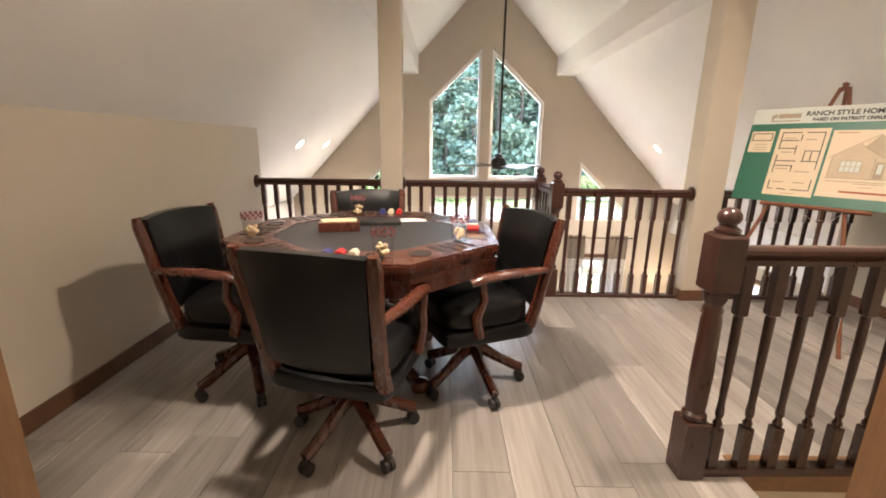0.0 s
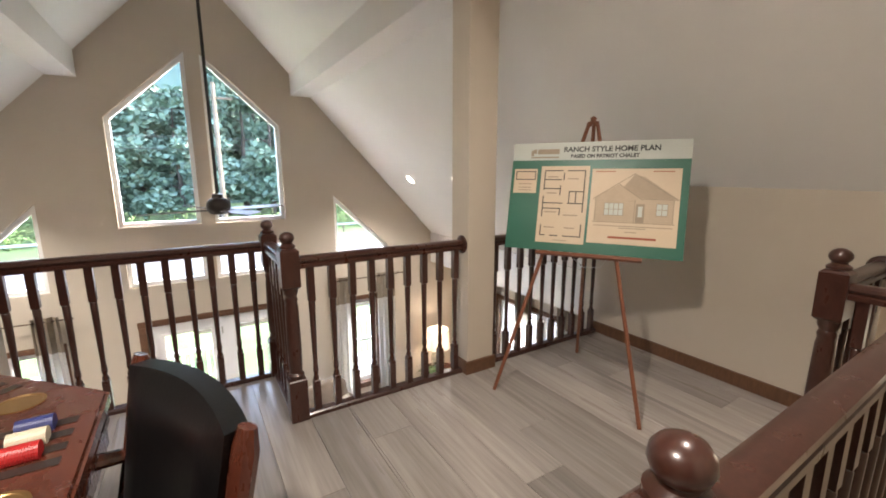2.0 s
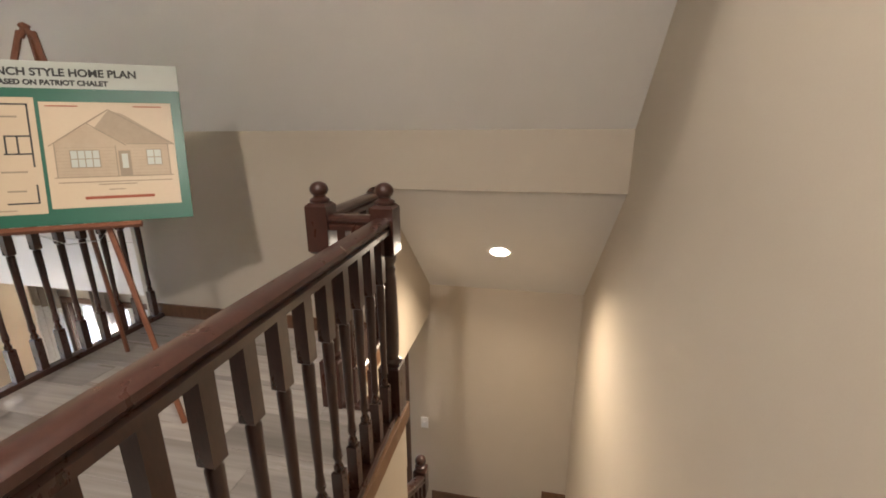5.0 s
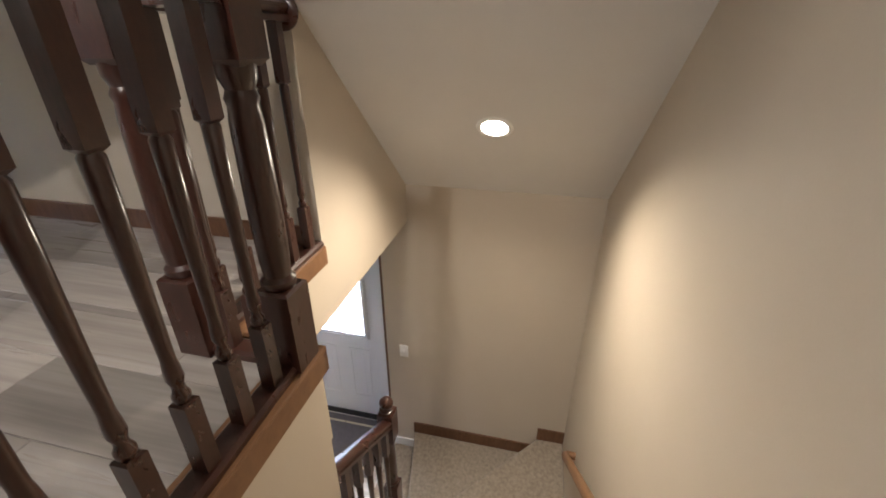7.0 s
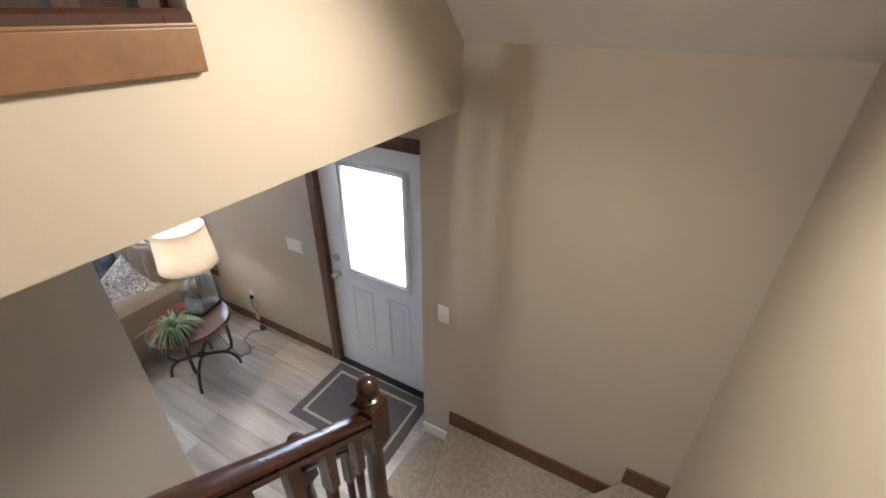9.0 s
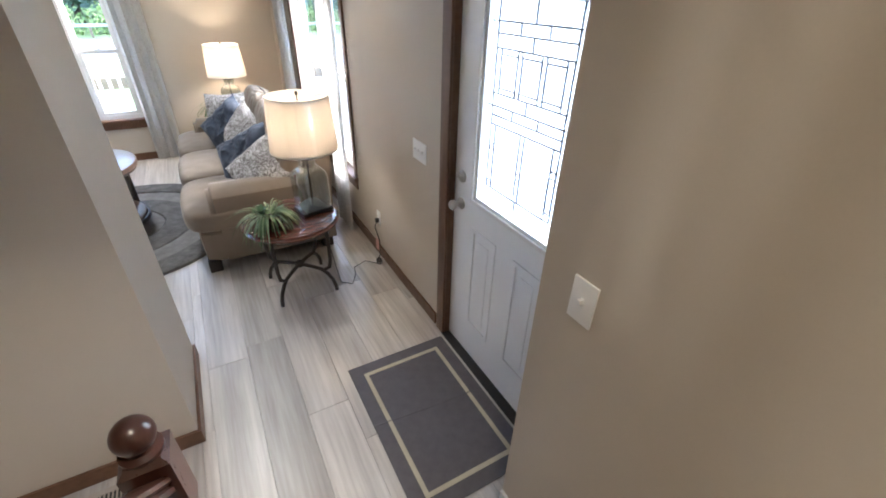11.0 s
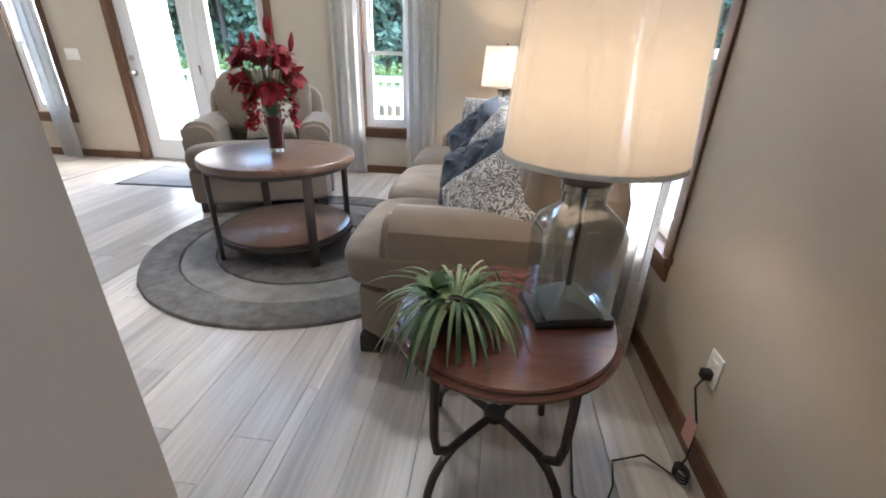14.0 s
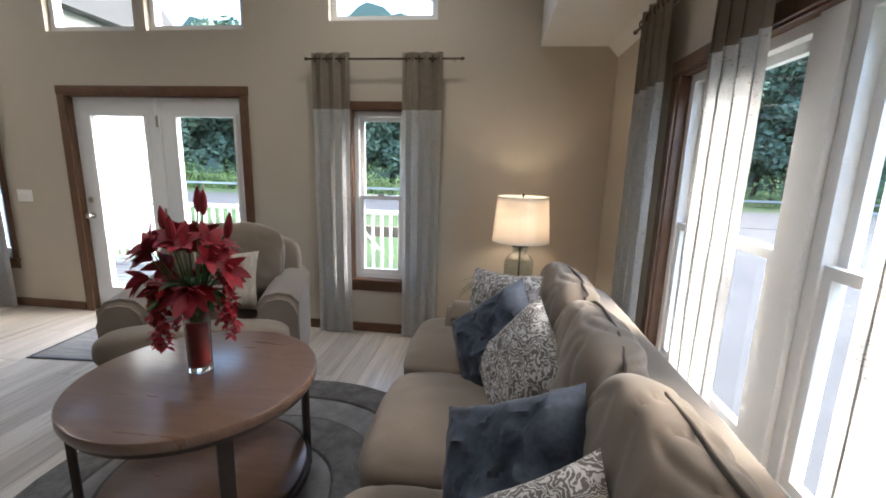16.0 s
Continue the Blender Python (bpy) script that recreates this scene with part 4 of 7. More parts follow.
for x in (0.14, L_ - 0.14):
    bm = bmesh.new()
    prof = [(-0.13, 0.10), (-0.13, 0.52), (-0.125, 0.60), (-0.08, 0.645), (0.0, 0.66), (0.08, 0.645), (0.125, 0.60), (0.13, 0.52), (0.13, 0.10)]
    prism(bm, [(x + u, v) for u, v in prof], "y", 0.19, D_ - 0.05)
    bmesh.ops.bevel(bm, geom=[e for e in bm.edges if abs(e.verts[0].co.y - e.verts[1].co.y) < 1e-4 and e.verts[0].co.y < 0.3], offset=0.035, segments=3, affect="EDGES")
    part("arm", bm, SOFA, sofa)
bm = bmesh.new()
soft_box(bm, L_ - 0.02, 0.24, 0.74, k=7, m=pose(L_ / 2, D_ - 0.13, 0.49, -6, 0, 0))
part("back_frame", bm, SOFA, sofa)
for k in range(3):
    w = (L_ - 0.26) / 3
    cx = 0.13 + w * (k + 0.5)
    bm = bmesh.new()
    soft_box(bm, w + 0.01, 0.27, 0.52, k=3.4, n=30, m=pose(cx, 0.83, 0.72, -14, 0, (3, -2, 2)[k]) @ pose(0.01 * k, 0, 0, 0, (2, -3, 3)[k], 0), wrinkle=0.011)
    cu = part("back_cushion", bm, SOFA, sofa)
    bm = bmesh.new()
    p = []
    for a in (radians(8 + 164 * j / 20) for j in range(21)):
        wob = 0.006 * noise.noise(Vector((a * 4, k, 0)))
        p.append(Vector((math.copysign((w / 2 + 0.006) * abs(math.cos(a)) ** (2 / 3.6), math.cos(a)), wob * 4, 0.262 * math.sin(a) ** (2 / 3.6))))
    seam_loop(bm, [pose(cx, 0.83, 0.72, -14, 0, (3, -2, 2)[k]) @ q for q in p], 0.006)
    part("piping", bm, PIPING, cu)
for x in (0.09, L_ - 0.09):
    for y in (0.12, D_ - 0.12):
        bm = bmesh.new()
        box(bm, x - 0.045, x + 0.045, y - 0.045, y + 0.045, 0.0, 0.09, bevel=0.008)
        part("foot", bm, DARKWOOD, sofa)

pill_f = pillow_mesh(0.46, 0.17, FLORAL, "pillow_print", seed=1.0)
pill_n = pillow_mesh(0.48, 0.20, NAVY, "pillow_navy", n=32, seed=4.0, wrinkle=0.045)


def leaning(corner, normal, tilt, s=0.46):
    """The pose of a pillow whose upper corner lies at corner; normal: the way its face looks, tilt: its turn in its own plane."""
    n = Vector(normal).normalized()
    right = Vector((0, 0, 1)).cross(n).normalized()
    up = n.cross(right)
    c, q = math.cos(radians(tilt)), math.sin(radians(tilt))
    ex, ez = right * c + up * q, up * c - right * q
    m = Matrix((ex, -n, ez)).transposed().to_4x4()
    return Matrix.Translation(Vector(corner) - (ex + ez) * (s / 2) * 0.97) @ m


def throw_pillow(mesh, m, label):
    ob = new("throw_pillow", mesh)
    ob.matrix_basis = m
    return tagged(ob, label, "pillow", "pillows on the sofa")


throw_pillow(pill_f, leaning((4.85, 4.90, 0.886), (-0.62, -0.48, 0.62), 50), "cream linen throw pillow with grey feather print")
throw_pillow(pill_n, leaning((4.86, 5.15, 0.90), (-0.55, -0.52, 0.65), 36), "navy blue velvet throw pillow, slumped")
throw_pillow(pill_f, leaning((4.81, 5.82, 0.956), (-0.74, -0.50, 0.44), 58), "cream linen throw pillow with grey feather print")
throw_pillow(pill_n, leaning((4.74, 6.02, 0.965), (-0.60, -0.62, 0.48), 46), "navy blue velvet throw pillow")
throw_pillow(pill_f, pose(4.66, 6.22, 0.73, -14, -5, -38), "cream linen throw pillow with grey feather print")

# armchair
ac = thing("armchair", pose(2.76, 6.56, 0, 0, 0, 20) @ Matrix.Scale(1.10, 4), "taupe cloth armchair with rolled arms and loose cushions", "armchair")
bm = bmesh.new()
soft_box(bm, 0.96, 0.95, 0.26, k=12, m=pose(0, -0.04, 0.22))
part("base", bm, SOFA, ac)
bm = bmesh.new()
soft_box(bm, 0.56, 0.70, 0.20, k=5, n=10, m=pose(0, -0.06, 0.425), crown=0.03)
soft_box(bm, 0.92, 0.22, 0.19, k=4, n=10, m=pose(0, -0.435, 0.415), crown=0.015)
soft = part("seat_cushion", bm, SOFA, ac)
for s in (-1, 1):
    bm = bmesh.new()
    prof = [(-0.11, 0.10), (-0.11, 0.50), (-0.115, 0.575), (-0.07, 0.625), (0.0, 0.64), (0.07, 0.625), (0.115, 0.575), (0.11, 0.50), (0.11, 0.10)]
    prism(bm, [(s * 0.39 + u, v) for u, v in prof], "y", -0.34, 0.40)
    bmesh.ops.bevel(bm, geom=[e for e in bm.edges if abs(e.verts[0].co.y - e.verts[1].co.y) < 1e-4 and e.verts[0].co.y < 0], offset=0.03, segments=3, affect="EDGES")
    part("arm", bm, SOFA, ac)
bm = bmesh.new()
soft_box(bm, 0.90, 0.22, 0.66, k=6, m=pose(0, 0.37, 0.52, -7, 0, 0))
part("back_frame", bm, SOFA, ac)
bm = bmesh.new()
soft_box(bm, 0.72, 0.24, 0.50, k=3.8, n=22, m=pose(0, 0.21, 0.72, -13, 0, 0), wrinkle=0.009)
part("back_cushion", bm, SOFA, ac)
for x in (-0.41, 0.41):
    for y in (-0.36, 0.36):
        bm = bmesh.new()
        box(bm, x - 0.04, x + 0.04, y - 0.04, y + 0.04, 0.0, 0.10, bevel=0.008)
        part("foot", bm, DARKWOOD, ac)
ob = tagged(new("throw_pillow", pillow_mesh(0.40, 0.15, KNIT, "pillow_knit", seed=7.0)), "cream ribbed knit throw pillow on the armchair", "pillow")
ob.matrix_basis = pose(2.86, 6.50, 0.72, -22, 0, 22)

# round shag rug with rings
rug = thing("round_rug", pose(3.55, 5.57, 0), "round grey shag rug with light and dark rings", "rug")


def rug_ring(name, r0, r1, h, mat, lab=""):
    bm = bmesh.new()
    seg = 72
    prof = [(r0, 0.001), (r0 + 0.008, h * 0.8), (r0 + 0.02, h), (r1 - 0.02, h), (r1 - 0.006, h * 0.75), (r1, 0.001)]
    rings = []
    for r, z in prof:
        rings.append([bm.verts.new(((r + 0.006 * noise.noise(Vector((math.cos(a) * 9, math.sin(a) * 9, r)))) * math.cos(a), (r + 0.006 * noise.noise(Vector((math.cos(a) * 9, math.sin(a) * 9, r)))) * math.sin(a),
                                    z + (0.003 * noise.noise(Vector((math.cos(a) * 14, math.sin(a) * 14, r * 5))) if z > 0.005 else 0))) for a in (2 * math.pi * k / seg for k in range(seg))])
    for a, b in zip(rings, rings[1:]):
        for k in range(seg):
            bm.faces.new((a[k], a[(k + 1) % seg], b[(k + 1) % seg], b[k]))
    if r0 < 0.03:
        bm.faces.new(rings[0])
    part(name, bm, mat, rug, lab)


rug_ring("pile_ring", 0.80, 1.02, 0.026, RUG_B)
rug_ring("pile_ring", 0.60, 0.80, 0.017, RUG_A, "light grey low pile ring")
rug_ring("pile_ring", 0.36, 0.60, 0.024, RUG_B)
rug_ring("centre_ring", 0.012, 0.36, 0.017, RUG_A, "light grey low pile centre")

# coffee table
ct = thing("coffee_table", pose(3.42, 5.50, 0.022) @ Matrix.Diagonal((1.02, 1.02, 0.955, 1)), "round walnut coffee table with dark iron frame and lower shelf", "coffee table")
bm = bmesh.new()
lathe(bm, [(0.425, 0.600), (0.447, 0.602), (0.45, 0.610), (0.45, 0.634), (0.446, 0.642), (0.435, 0.645)], seg=64)
part("tabletop", bm, WALNUT, ct)
bm = bmesh.new()
lathe(bm, [(0.375, 0.135), (0.392, 0.138), (0.392, 0.158), (0.385, 0.162)], seg=56)
part("shelf", bm, WALNUT, ct)
bm = bmesh.new()
for r0, r1, z0, z1 in ((0.393, 0.412, 0.120, 0.150), (0.405, 0.432, 0.575, 0.600)):
    rr = [(r0, z0), (r1, z0), (r1, z1), (r0, z1), (r0, z0)]
    lathe(bm, rr, seg=56, cap=False)
part("iron_ring", bm, IRON, ct)
for k in range(4):
    a = radians(45 + 90 * k + 0)
    bm = bmesh.new()
    box(bm, -0.025, 0.025, -0.012, 0.012, 0.0, 0.60, bevel=0.003)
    part("leg", bm, IRON, ct, at=pose(0.418 * math.cos(a), 0.418 * math.sin(a), 0, 0, 0, 45 + 90 * k + 90))

# vase of red lilies
VGLASS = bpy.data.materials.new("vase_glass")
VGLASS.use_nodes = True
b_ = VGLASS.node_tree.nodes["Principled BSDF"]
b_.inputs["Transmission Weight"].default_value, b_.inputs["Roughness"].default_value, b_.inputs["IOR"].default_value = 1.0, 0.02, 1.35
REDP = material("red_petal", (0.36, 0.006, 0.018), (0.14, 0.003, 0.010), scale=12, rough=0.55, fine=60, bump=0.15, var=0.3, island=True)
REDF = material("red_glass_beads", (0.22, 0.006, 0.012), (0.10, 0.003, 0.006), scale=40, rough=0.25, fine=90, bump=0.2)
LEAF = material("green_leaf", (0.075, 0.15, 0.045), (0.03, 0.075, 0.022), scale=8, rough=0.45, fine=40, bump=0.1, var=0.3, island=True)
LEAFPALE = material("variegated_leaf", (0.30, 0.36, 0.20), (0.09, 0.16, 0.06), scale=6, rough=0.5, fine=30, bump=0.1, var=0.25, island=True)
vase = thing("flower_vase", pose(3.405, 5.52, 0.640), "clear glass vase with red silk lilies and red filling", "vase")
bm = bmesh.new()
lathe(bm, [(0.044, 0.0), (0.047, 0.004), (0.045, 0.02), (0.050, 0.26), (0.054, 0.28), (0.051, 0.28), (0.047, 0.26), (0.041, 0.022), (0.01, 0.018)], seg=32)
part("glass", bm, VGLASS, vase, "clear glass cylinder")
bm = bmesh.new()
lathe(bm, [(0.038, 0.025), (0.040, 0.03), (0.044, 0.20), (0.03, 0.212)], seg=24)
part("filling", bm, REDF, vase, "red filling behind the glass")
rnd = random.Random(5)


def petal(bm, base, d, up, length, width, curl, n=5):
    """A leaf-like strip that bends back as it grows."""
    d, up = Vector(d).normalized(), Vector(up)
    side = d.cross(up)
    side = side.normalized() if side.length > 1e-3 else Vector((1, 0, 0))
    p, rows = Vector(base), []
    for i in range(n + 1):
        u = i / n
        w = width * math.sin(math.pi * min(1, 0.12 + u * 0.88)) ** 0.8
        nrm = side.cross(d).normalized()
        rows.append((bm.verts.new(p - side * w / 2 + nrm * w * 0.14), bm.verts.new(p), bm.verts.new(p + side * w / 2 + nrm * w * 0.14)))
        p = p + d * (length / n)
        d = (d + Vector((0, 0, -curl / n))).normalized()
    for a, b in zip(rows, rows[1:]):
        bm.faces.new((a[0], a[1], b[1], b[0]))
        bm.faces.new((a[1], a[2], b[2], b[1]))


def lily(c, axis, size):
    bm = bmesh.new()
    axis = Vector(axis).normalized()
    t = axis.orthogonal().normalized()
    for k in range(6):
        dirn = Matrix.Rotation(k * math.pi / 3 + rnd.uniform(-.2, .2), 3, axis) @ t
        petal(bm, c, axis * 0.75 + dirn * 0.75, axis, size * rnd.uniform(.85, 1.1), size * 0.42, 0.9)
    return bm


for k in range(36):
    a, el = rnd.uniform(0, 2 * math.pi), rnd.uniform(-0.5, 1.25)
    rr = rnd.uniform(0.08, 0.155)
    c = Vector((rr * math.cos(a) * math.cos(el * 0.6), rr * math.sin(a) * math.cos(el * 0.6), 0.42 + 0.13 * math.sin(el)))
    stem = bmesh.new()
    tube(stem, [(0, 0, 0.1), (c.x * 0.3, c.y * 0.3, 0.32), tuple(c)], 0.0025, seg=5)
    part("stem", stem, LEAF, vase)
    part("lily", lily(c, (c.x, c.y, (c.z - 0.40) * 1.2), rnd.uniform(0.085, 0.115)), REDP, vase)
for k in range(13):
    a = rnd.uniform(0, 2 * math.pi)
    bm = bmesh.new()
    for j in range(16):
        z = 0.40 - j * 0.016
        r0 = 0.135 + 0.015 * math.sin(j)
        c = Vector((r0 * math.cos(a), r0 * math.sin(a), z))
        for q in range(3):
            petal(bm, c, (rnd.uniform(-1, 1), rnd.uniform(-1, 1), rnd.uniform(-.8, .3)), (0, 0, 1), 0.032, 0.022, 0.6, n=3)
    part("flower_spray", bm, REDP, vase, "hanging spray of small red blossoms")
for k, (a, ln) in enumerate(((2.6, 0.62), (1.7, 0.70), (1.2, 0.69), (0.1, 0.61), (4.4, 0.60))):
    bm = bmesh.new()
    top = Vector((0.15 * math.cos(a) * (1.1 if k in (0, 3) else 0.35), 0.15 * math.sin(a) * 0.5, ln))
    stem = bmesh.new()
    tube(stem, [(0, 0, 0.1), (top.x * 0.4, top.y * 0.4, 0.42), tuple(top)], 0.003, seg=5)
    part("stem", stem, LEAF, vase)
    d = Vector((top.x * 0.6, top.y * 0.6, 0.6)).normalized()
    tube(bm, [top + d * s for s in (-0.045, -0.025, 0.0, 0.032, 0.058)], 0.017, seg=8, taper=[0.4, 0.85, 1.0, 0.7, 0.15])
    part("bud", bm, REDP, vase, "closed dark red lily bud")
for k in range(30):
    bm = bmesh.new()
    a = rnd.uniform(0, 2 * math.pi)
    petal(bm, (0.02 * math.cos(a), 0.02 * math.sin(a), rnd.uniform(0.30, 0.38)), (math.cos(a), math.sin(a), rnd.uniform(0.0, 0.6)), (0, 0, 1), rnd.uniform(0.12, 0.21), 0.04, 0.7)
    part("leaf", bm, LEAF, vase)

# end table by the sofa: round top, four curved legs crossing near the floor
def end_table(m, label):
    ob = thing("end_table", m, label, "side table", "end tables")
    bm = bmesh.new()
    lathe(bm, [(0.285, 0.518), (0.303, 0.522), (0.312, 0.532), (0.312, 0.540), (0.300, 0.546), (0.300, 0.552), (0.295, 0.556)], seg=56)
    part("tabletop", bm, SIDEWOOD, ob)
    bm = bmesh.new()
    lathe(bm, [(0.245, 0.488), (0.262, 0.488), (0.262, 0.518), (0.245, 0.518), (0.245, 0.488)], seg=48, cap=False)
    part("apron", bm, IRON, ob)
    for k in range(4):
        a = 45 + 90 * k
        bm = bmesh.new()
        pts = [(0.252, 0, 0.52), (0.252, 0, 0.40), (0.250, 0, 0.26), (0.238, 0, 0.195), (0.19, 0, 0.16), (0.10, 0, 0.172), (0.0, 0, 0.178)]
        tube(bm, pts, 0.013, seg=8)
        pts = [(0.175, 0, 0.158), (0.215, 0, 0.135), (0.25, 0, 0.09), (0.268, 0, 0.04), (0.272, 0, 0.0)]
        tube(bm, pts, 0.013, seg=8)
        part("leg", bm, IRON, ob, at=pose(0, 0, 0, 0, 0, a))
    bm = bmesh.new()
    lathe(bm, [(0.03, 0.163), (0.034, 0.17), (0.034, 0.188), (0.028, 0.194)], seg=20)
    part("hub", bm, IRON, ob)
    return ob


end_table(pose(4.80, 4.04, 0, 0, 0, 2), "round cherry-topped end table on curved dark iron legs")
end_table(pose(4.82, 7.14, 0, 0, 0, 2), "round cherry-topped end table behind the sofa")

# table lamps
SHADE = cloth_through("linen_shade", (0.80, 0.75, 0.69), (0.74, 0.69, 0.63), share=0.5, scale=40)
LAMPGLASS = glass_pane("lamp_bottle_glass", (0.74, 0.79, 0.78), gloss=0.15, edge=0.95, power=1.8)
FILMWRAP = glass_pane("clear_film", (0.97, 0.97, 0.97), gloss=0.10)
STONE = material("grey_stone_base", (0.22, 0.25, 0.25), (0.15, 0.17, 0.17), scale=14, rough=0.3, fine=80, bump=0.1)


def table_lamp(m, k, label, h=0.0):
    ob = thing("table_lamp", m, label, "lamp", "table lamps")
    bm = bmesh.new()
    box(bm, -0.108, 0.108, -0.082, 0.082, 0.0, 0.022, bevel=0.003)
    part("base", bm, BLACK, ob, "dark square base")
    bm = bmesh.new()
    rings = []
    prof = [(0.100, 0.024), (0.107, 0.03), (0.109, 0.20), (0.108, 0.255), (0.096, 0.285), (0.070, 0.312), (0.056, 0.325), (0.053, 0.352), (0.060, 0.360), (0.060, 0.376), (0.052, 0.380)]
    for r, z in prof:
        q = 5.0 if z < 0.29 else 2.4
        rings.append([bm.verts.new((r * math.copysign(abs(math.cos(a)) ** (2 / q), math.cos(a)), r * 0.8 * math.copysign(abs(math.sin(a)) ** (2 / q), math.sin(a)), z)) for a in (2 * math.pi * (j + 0.5) / 32 for j in range(32))])
    for a, b in zip(rings, rings[1:]):
        for j in range(32):
            bm.faces.new((a[j], a[(j + 1) % 32], b[(j + 1) % 32], b[j]))
    bm.faces.new(rings[0][::-1])
    g = part("glass_body", bm, LAMPGLASS, ob, "clear square glass bottle body")
    g.visible_shadow = False
    bm = bmesh.new()
    prof = [(0.080, 0.024), (0.110, 0.024), (0.10, 0.040), (0.03, 0.085), (0.008, 0.088)]
    lathe(bm, prof, seg=4)
    part("inner_block", bm, STONE, ob, at=pose(0, 0, 0, 0, 0, 45))
    bm = bmesh.new()
    tube(bm, [(0, 0, 0.02), (0, 0, 0.46 + h)], 0.0075)
    part("rod", bm, IRON, ob)
    bm = bmesh.new()
    lathe(bm, [(0.056, 0.376), (0.062, 0.382), (0.062, 0.398), (0.050, 0.406), (0.022, 0.412), (0.018, 0.44), (0.012, 0.45)], seg=24)
    part("cap", bm, IRON, ob, "dark bronze cap")
    z0, z1, r0, r1 = 0.448 + h, 0.775 + h, 0.212, 0.186
    bm = bmesh.new()
    prof = [(r0, z0), (r1, z1), (r1 - 0.003, z1), (r0 - 0.003, z0), (r0, z0)]
    lathe(bm, prof, seg=56, cap=False)
    sh = part("shade", bm, SHADE, ob, "cream linen drum shade in clear film")
    for r, z in ((r0, z0 + 0.004), (r1, z1 - 0.004)):
        bm = bmesh.new()
        lathe(bm, [(r - 0.002, z - 0.006), (r + 0.0015, z - 0.006), (r + 0.0015, z + 0.006), (r - 0.002, z + 0.006), (r - 0.002, z - 0.006)], seg=56, cap=False)
        part("shade_rim", bm, PLASTIC, sh)
    # wrinkled film round the shade
    bm = bmesh.new()
    seg, rows = 96, 6
    rr = []
    for i in range(rows + 1):
        u = i / rows
        r = r0 + (r1 - r0) * u
        rr.append([bm.verts.new(((r + 0.003 + 0.003 * noise.noise(Vector((math.cos(a) * 14, math.sin(a) * 14, u * 1.2 + k)))) * math.cos(a), (r + 0.003 + 0.003 * noise.noise(Vector((math.cos(a) * 14, math.sin(a) * 14, u * 1.2 + k)))) * math.sin(a), z0 + (z1 - z0) * u)) for a in (2 * math.pi * j / seg for j in range(seg))])
    for a, b in zip(rr, rr[1:]):
        for j in range(seg):
            bm.faces.new((a[j], a[(j + 1) % seg], b[(j + 1) % seg], b[j]))
    f = part("shade_film", bm, FILMWRAP, sh, "clear wrinkled protective film")
    f.visible_shadow = False
    bm = bmesh.new()
    for j in range(3):
        a = 2 * math.pi * j / 3
        tube(bm, [(0, 0, z1 - 0.03), (r1 * math.cos(a), r1 * math.sin(a), z1 - 0.008)], 0.002, seg=5)
    part("spider", bm, NICKEL, ob)
    bm = bmesh.new()
    lathe(bm, [(0.004, z1 - 0.03), (0.004, z1), (0.008, z1 + 0.004), (0.009, z1 + 0.014), (0.007, z1 + 0.022), (0.003, z1 + 0.026)], seg=14)
    part("finial", bm, IRON, ob)
    bm = bmesh.new()
    lathe(bm, [(0.013, 0.46 + h), (0.015, 0.49 + h), (0.028, 0.53 + h), (0.030, 0.55 + h), (0.022, 0.575 + h), (0.006, 0.585 + h)], seg=16)
    bu = part("bulb", bm, BULB, ob, "glowing bulb")
    bu.visible_shadow = False
    return ob


BULB = glowing("lamp_bulb", WARM, 0.5)
table_lamp(pose(4.966, 4.08, 0.556, 0, 0, 12), 0, "glass bottle table lamp with cream drum shade, lit", h=-0.012)
table_lamp(pose(4.805, 7.16, 0.556, 0, 0, -8), 1, "glass bottle table lamp with cream drum shade behind the sofa, lit", h=-0.03)

# spider plant in a dark pot, and a small fern behind the sofa
def plant(m, blades, size, label, mats, pot_r, pot_h, seed):
    ob = thing("potted_plant", m, label, "plant")
    r = random.Random(seed)
    bm = bmesh.new()
    lathe(bm, [(pot_r * 0.75, 0.0), (pot_r * 0.8, 0.004), (pot_r, pot_h - 0.012), (pot_r * 1.06, pot_h - 0.01), (pot_r * 1.06, pot_h), (pot_r * 0.9, pot_h), (pot_r * 0.85, pot_h - 0.02), (0.01, pot_h - 0.02)], seg=28, cap=False)
    part("pot", bm, POT, ob, "dark glazed pot")
    for k in range(blades):
        bm = bmesh.new()
        a = r.uniform(0, 2 * math.pi)
        el = r.uniform(0.15, 1.15)
        petal(bm, (0.3 * pot_r * math.cos(a), 0.3 * pot_r * math.sin(a), pot_h - 0.015), (math.cos(a), math.sin(a), el), (0, 0, 1), size * r.uniform(0.6, 1.15), size * 0.034 * r.uniform(0.6, 1.4), r.uniform(1.6, 4.2), n=9)
        part("blade", bm, mats[k % len(mats)], ob)
    return ob


POT = material("dark_red_pot", (0.035, 0.016, 0.014), (0.02, 0.01, 0.009), rough=0.35, scale=8)
pl = plant(pose(4.665, 3.98, 0.556), 120, 0.275, "spider plant with variegated drooping blades in a dark pot", (LEAFPALE, LEAF, LEAFPALE), 0.075, 0.085, 3)
for k in range(14):
    bm = bmesh.new()
    a = 2.4 * k
    petal(bm, (-0.05, -0.06, 0.12), (math.cos(a), math.sin(a) - 0.2, 0.5 + 0.08 * k), (0, 0, 1), 0.065, 0.04, 0.8)
    part("rosette_leaf", bm, LEAF, pl)
plant(pose(4.59, 7.10, 0.556), 80, 0.26, "small bushy green plant in a dark pot behind the sofa", (LEAF,), 0.07, 0.09, 8)

